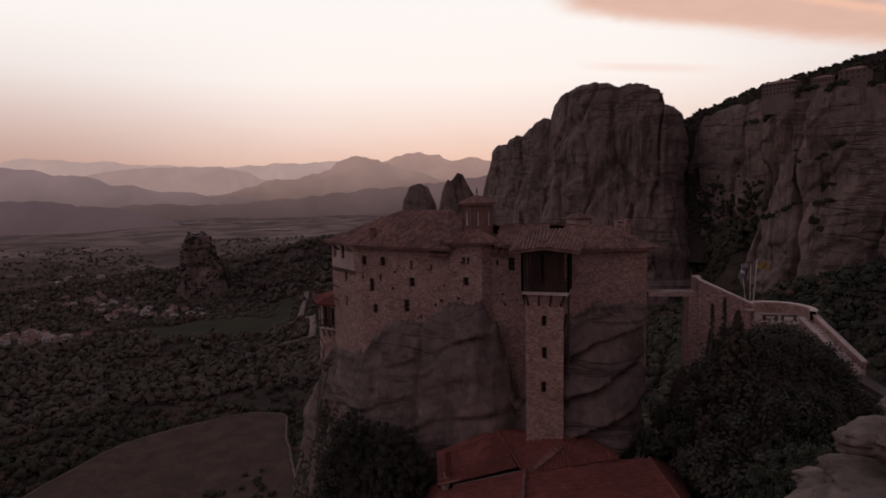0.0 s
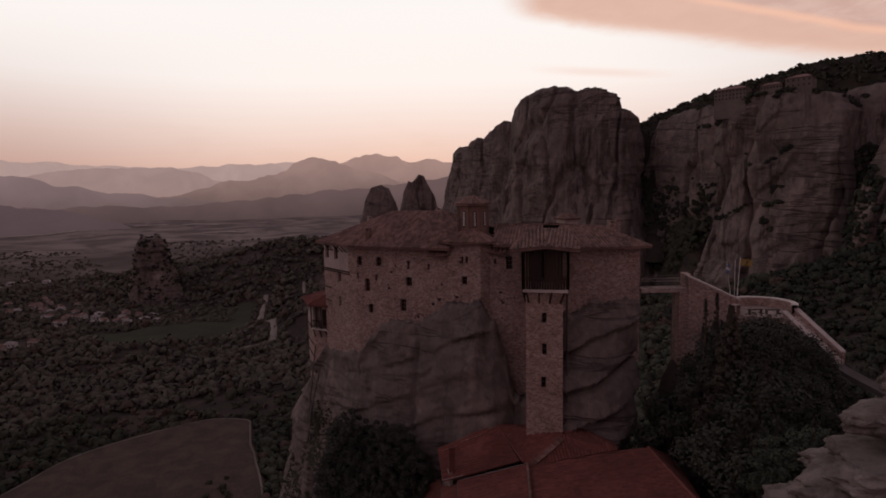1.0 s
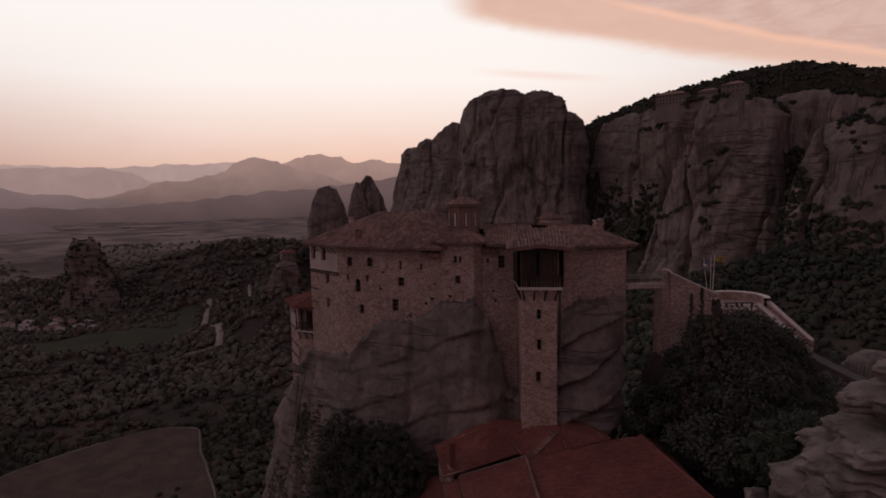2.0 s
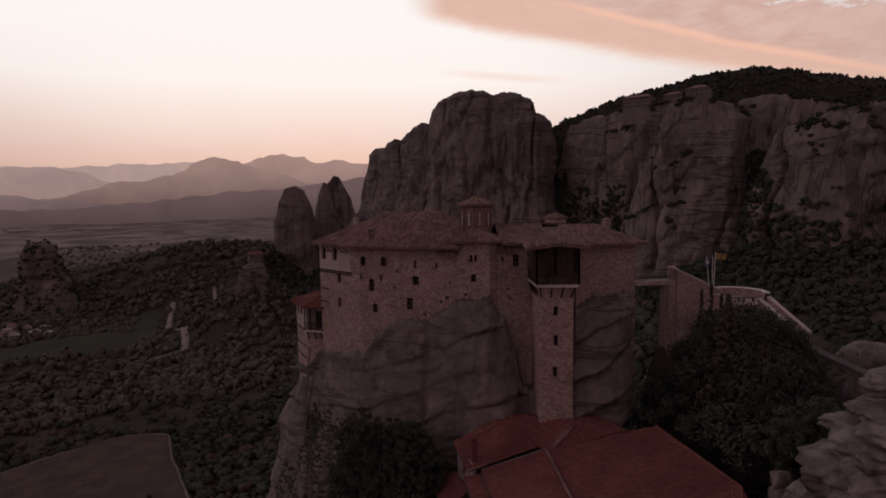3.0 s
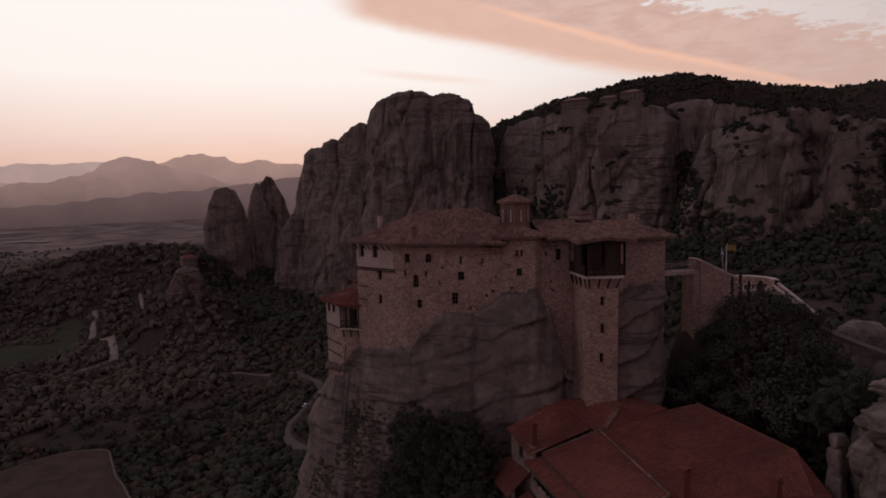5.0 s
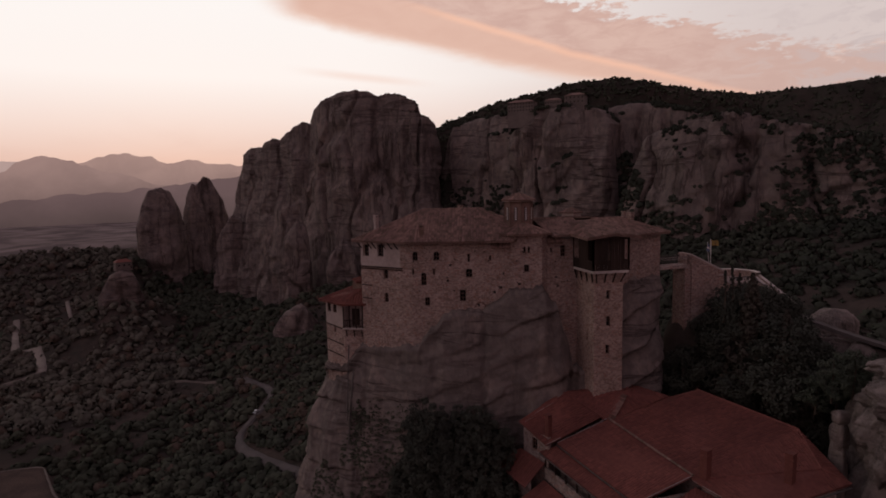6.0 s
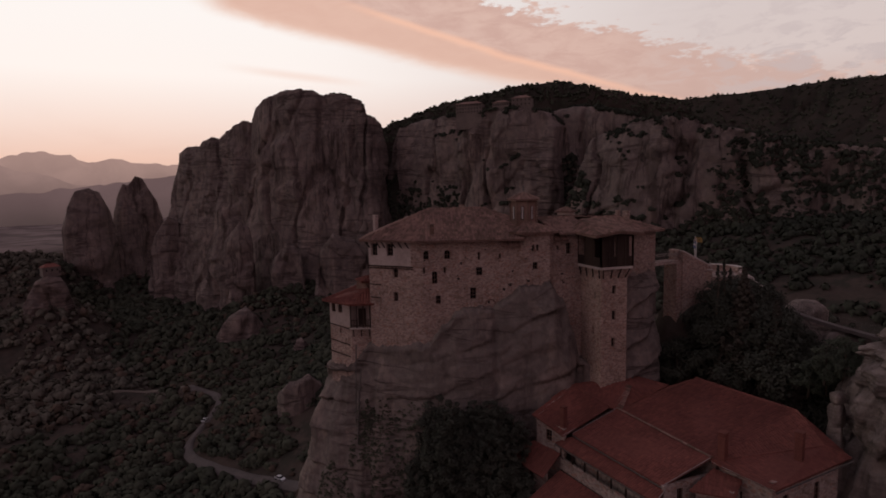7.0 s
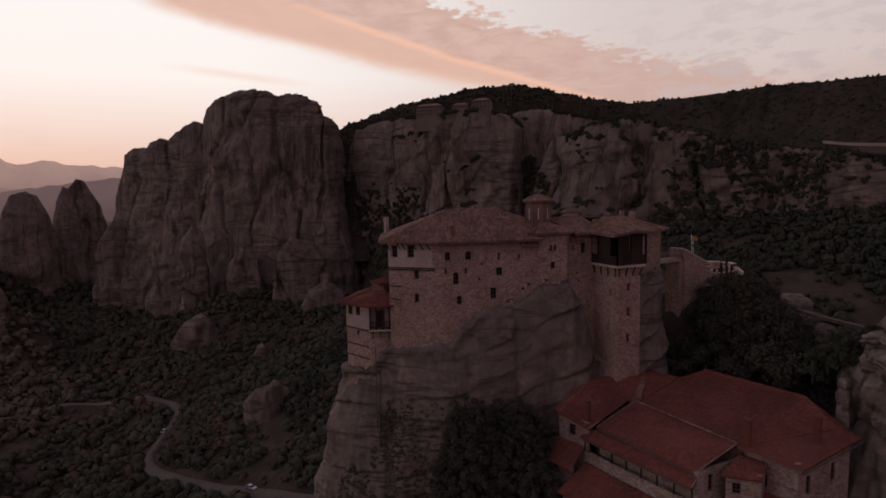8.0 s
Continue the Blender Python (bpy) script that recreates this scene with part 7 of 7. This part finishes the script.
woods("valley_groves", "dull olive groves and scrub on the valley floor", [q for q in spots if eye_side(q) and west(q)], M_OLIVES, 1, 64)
# Far western crowns take the paler colour that stands in for haze.
woods("valley_groves", "groves and woods across the valley, haze painted into their colour", [q for q in spots if not eye_side(q) and west(q, 35)], M_HAZE_GROVES)
woods("dry_scrub", "rust-brown dry bushes among the woods", [q for q in rusty if eye_side(q)], M_WOODS2, 1, 50)
woods("dry_scrub", "rust-brown scrub patches across the valley", [q for q in rusty if not eye_side(q)], M_WOODS2)
spots = []
while len(spots) < 12500:
    x, y = (rng.uniform(42, 330) if rng.random() < 0.8 else rng.uniform(38, 100)), rng.uniform(-40, 275)
    if (x < 43 and 20 < y < 66) or (fbm(x * 0.02, y * 0.02, 5.0) < (-0.6 if x < 130 else -0.45) and rng.random() < 0.8):
        continue
    spots.append((x, y, rough_height(x, y), 1.0 + 2.4 * rng.random() ** 1.6))
woods("slope_woods", "dark woodland on the near slope beside the monastery", [s for s in spots if s[0] < 150], M_EVERGREEN, 1, 60)
woods("slope_woods", "dark woodland below the cliffs", [s for s in spots if s[0] >= 150], M_EVERGREEN)


def drop_on(ob, region, count, r0, r1, seed, flat=0.45):
    """Crowns scattered on an existing rock or hill, seated on its surface."""
    rng = random.Random(seed)
    me = ob.data
    polys = [p for p in me.polygons if p.normal.z > flat and region(p.center)]
    out = []
    for _ in range(count if polys else 0):
        p = rng.choice(polys)
        a, b, d = (me.vertices[k].co for k in p.vertices[:3])
        c = a + (d - b) * rng.random() + (b - a) * rng.random()
        out.append((c.x, c.y, c.z - 0.2, rng.uniform(r0, r1)))
    return out


hills = [o for o in scene.objects if o.name.startswith("wooded_hill")]
spots = []
for h in hills:
    spots += drop_on(h, lambda c: c.z > 60, 5500, 0.9, 2.5, 3, 0.2)
woods("hill_woods", "dark scrub and small trees covering the hills", spots, leaves=13)
spots = []
for o in [o for o in scene.objects if o.name.startswith("rock_tower")]:
    spots += drop_on(o, lambda c: c.z > 130 and c.x > 140, 40, 0.5, 1.1, 5)
woods("summit_scrub", "low scrub on the summit of the massif", spots)
spots = []
for nm in ("monastery_cliff", "long_cliff", "back_cliff", "back_cliff.001"):
    spots += drop_on(scene.objects[nm], lambda c: c.z > 70 and fbm(c.x * 0.045, c.y * 0.045, 8) > 0.02, 800, 0.7, 2.2, 6, 0.5)
spots += drop_on(scene.objects["long_cliff"], lambda c: c.z > 66 and c.x > 236 and fbm(c.x * 0.04, c.y * 0.04, c.z * 0.03) > -0.05, 1900, 0.8, 2.2, 8, -0.1)
# Cleft foliage, thickened so its dark colour also stands in for recess shade.
for nm in ("back_cliff", "back_cliff.001"):
    spots += drop_on(scene.objects[nm], lambda c: c.z < 98 + 26 * fbm(c.x * 0.04, c.y * 0.04, 3), 1300, 1.4, 3.2, 16, -0.6)
spots += drop_on(scene.objects["long_cliff"], lambda c: c.z < 78 + 30 * fbm(c.x * 0.03, c.y * 0.03, 4), 1900, 1.2, 3.0, 18, -0.4)
spots += drop_on(scene.objects["pinnacle"], lambda c: c.z < 66 and fbm(c.x * 0.05, c.y * 0.05, c.z * 0.05) > -0.15, 500, 1.0, 2.6, 9, -0.7)
woods("cliff_scrub", "scrub clinging to the cliff tops and ledges", spots, M_EVERGREEN)
spots = []
for p in scene.objects["rock_pillar"].data.polygons:
    c = p.center
    w = fbm(c.x * 0.22, c.y * 0.22, c.z * 0.10, 3) + 0.9 * smooth(77, 69, c.z) * smooth(2, -4, c.x) - 0.55
    if c.y < 69 and 58 < c.z < 76 and w > 0.1 and rng.random() < 0.34:
        spots.append((c.x, c.y, c.z - 0.15, rng.uniform(0.12, 0.32)))
woods("rock_ivy", "patches of ivy and grass clinging to the pillar", spots, lobes=0, leaves=18)
rng = random.Random(77)
spots = []
for k in range(1000):
    t = rng.random()
    x, y = lerp(-60, 165, t) + rng.gauss(0, 9), lerp(640, 412, t ** 0.8) + rng.gauss(0, 16)
    spots.append((x, y, rough_height(x, y), rng.uniform(1.5, 4.2)))
for k in range(520):
    t = rng.random()
    x, y = lerp(166, 206, t) + rng.gauss(0, 6), lerp(366, 420, t) + rng.gauss(0, 10)
    spots.append((x, y, rough_height(x, y), rng.uniform(1.8, 4.5)))
for k in range(260):
    t = rng.random()
    x, y = lerp(205, 232, t) + rng.gauss(0, 4), lerp(262, 285, t) + rng.gauss(0, 6)
    spots.append((x, y, rough_height(x, y), rng.uniform(1.5, 3.6)))
for k in range(700):
    t = rng.random()
    x, y = lerp(-85, 20, t) + rng.gauss(0, 12), lerp(560, 640, t) + rng.gauss(0, 26)
    spots.append((x, y, rough_height(x, y), rng.uniform(2.0, 5.0)))
woods("foot_woods", "dark trees crowding the foot of the massif", spots, leaves=40)
rng = random.Random(31)
spots = []
while len(spots) < 5000:
    d = 560 * (1500 / 560) ** (rng.random() ** 1.15)
    a = radians(rng.uniform(-52, 30))
    x, y = d * math.sin(a), d * math.cos(a)
    if fbm(x * 0.006, y * 0.004, 2.0) < -0.02:
        continue
    spots.append((x, y, rough_height(x, y), rng.uniform(1.6, 4.0)))
woods("plain_woods", "scattered copses on the far valley plain", spots, M_HAZE_GROVES, leaves=8)


# ---------------------------------------------------------------- far buildings and vehicles
def cottage(wide, deep, tall, roof_mat, wall_mat, name="village_house", label="small pale village house with a tiled roof"):
    h = thing(name, (0, 0, 0), label, "house", "village houses")
    part("wall", boxes((0, 0, tall / 2 - 0.8, wide, deep, tall + 1.6)), wall_mat, h)
    v = [(-wide / 2 - 0.3, -deep / 2 - 0.3, tall), (wide / 2 + 0.3, -deep / 2 - 0.3, tall), (wide / 2 + 0.3, deep / 2 + 0.3, tall), (-wide / 2 - 0.3, deep / 2 + 0.3, tall), (-wide / 4, 0, tall + deep * 0.28), (wide / 4, 0, tall + deep * 0.28)]
    part("roof", (v, [(0, 1, 5, 4), (2, 3, 4, 5), (1, 2, 5), (3, 0, 4), (3, 2, 1, 0)]), roof_mat, h)
    for k in range(3):
        part("window", boxes((-wide * 0.3 + k * wide * 0.3, -deep / 2 - 0.01, tall * 0.55, 0.9, 0.06, 1.2)), M_GLASS, h)
    part("door", boxes((wide * 0.42, -deep / 2 - 0.01, 1.0, 0.9, 0.06, 2.0)), M_WOOD, h)
    return h


rng = random.Random(21)
hs = [cottage(6, 5, 4.2, M_TILE, M_WHITE), cottage(8, 5, 3.2, M_GUTTER, M_WHITE, label="low pale village house with a metal roof"), cottage(6, 5, 4.6, M_TILE, M_PLASTER)]
for cx, cy, n, sp in [(a, b, 8, 19) for a, b in HAMLETS] + [(-395, 620, 8, 40), (-420, 760, 8, 60)]:
    for k in range(n):
        x, y = cx + rng.gauss(0, sp), cy + rng.gauss(0, sp * 0.5)
        copy_thing(hs[rng.randrange(3)], pose(x, y, rough_height(x, y), 0, 0, rng.uniform(-40, 40)))
for h in hs:
    for o in list(h.children_recursive) + [h]:
        bpy.data.objects.remove(o)

chapel = cottage(11, 8, 5, M_RED, M_FARWALL, "chapel", "small red-roofed chapel on a rock knob")
chapel["group"] = ""
chapel.matrix_basis = pose(-56, 500, 43, 0, 0, 15)


def far_block(place, size, turn, wins, label):
    b = thing("clifftop_building", place, label, "monastery", "clifftop monastery")
    w, d, h = size
    m = pose(*place, 0, 0, turn)

    def put(name, bm, mat, par):
        bmesh.ops.transform(bm, matrix=m, verts=bm.verts)
        return part(name, bm, mat, par)

    put("wall", boxes((0, 0, h / 2 - 5, w, d, h + 10)), M_FARWALL, b)
    bm = bmesh.new()
    vs = [bm.verts.new(p) for p in ((-w / 2 - 0.5, -d / 2 - 0.5, h), (w / 2 + 0.5, -d / 2 - 0.5, h), (w / 2 + 0.5, d / 2 + 0.5, h), (-w / 2 - 0.5, d / 2 + 0.5, h), (-w / 2 + d / 2, 0, h + d * 0.25), (w / 2 - d / 2, 0, h + d * 0.25))]
    for q in ((0, 1, 5, 4), (2, 3, 4, 5), (1, 2, 5), (3, 0, 4)):
        bm.faces.new([vs[i] for i in q])
    put("roof", bm, M_TILE, b)
    for r in range(wins[1]):
        for k in range(wins[0]):
            put("window", boxes((-w / 2 + w * (k + 0.5) / wins[0], -d / 2 - 0.02, h * (r + 0.55) / wins[1], 0.7, 0.1, 1.0)), M_DARK, b)
    return b


far_block((187.9, 332.5, 145.2), (17.5, 8, 6.2), -51.6, (9, 3), "three-storey clifftop monastery block with rows of windows")
far_block((201.0, 315.8, 148.0), (11.0, 6, 3.2), -51.6, (7, 1), "long arcaded clifftop monastery terrace wing")
far_block((209.4, 305.0, 147.6), (12.5, 8, 5.4), -51.6, (5, 2), "tall clifftop monastery church block")
woods("garden_trees", "dark trees in the clifftop monastery garden", [(193.6 + k * 0.9, 320.0 - k * 1.2, 146.2, 1.6 + 0.5 * (k % 2)) for k in range(4)], leaves=60)
far_block((158, 445, 156.0), (4, 4, 3.4), -20, (2, 1), "small lookout building on the massif")


def car(place, turn, label):
    c = thing("car", place, label, "car", "cars on the road")
    m = pose(*place, 0, 0, turn)

    def put(name, bm, mat, par):
        bmesh.ops.transform(bm, matrix=m, verts=bm.verts)
        return part(name, bm, mat, par)

    prof = [(-2.1, 0.35), (-2.1, 0.85), (-1.3, 0.95), (1.0, 0.95), (2.0, 0.8), (2.1, 0.35)]
    bm = bmesh.new()
    rows = [[bm.verts.new((x, s * 0.85, z)) for x, z in prof] for s in (-1, 1)]
    for k in range(6):
        bm.faces.new((rows[0][k], rows[0][(k + 1) % 6], rows[1][(k + 1) % 6], rows[1][k]))
    bm.faces.new(rows[0]), bm.faces.new(rows[1][::-1])
    put("body", bm, M_CARPAINT, c)
    cabp = [(-1.7, 0.93), (-1.2, 1.42), (0.3, 1.42), (1.0, 0.93)]
    bm = bmesh.new()
    rows = [[bm.verts.new((x, s * (0.75 if z < 1 else 0.62), z)) for x, z in cabp] for s in (-1, 1)]
    for k in range(4):
        bm.faces.new((rows[0][k], rows[0][(k + 1) % 4], rows[1][(k + 1) % 4], rows[1][k]))
    bm.faces.new(rows[0]), bm.faces.new(rows[1][::-1])
    put("cabin_glass", bm, M_GLASS, c)
    put("roof", boxes((-0.45, 0, 1.44, 1.5, 1.24, 0.05)), M_CARPAINT, c)
    for x in (-1.35, 1.3):
        for y in (-0.78, 0.78):
            bm = bmesh.new()
            rod(bm, (x, y - 0.1, 0.32), (x, y + 0.1, 0.32), 0.32, seg=14)
            wh = put("wheel", bm, M_RUBBER, c)
    return c


car((15.0, 206.0, rough_height(15, 206) + 1.0), -65, "silver car on the valley road")
car((6.0, 298.0, rough_height(6, 298) + 1.0), 57, "small pale car on the valley road")
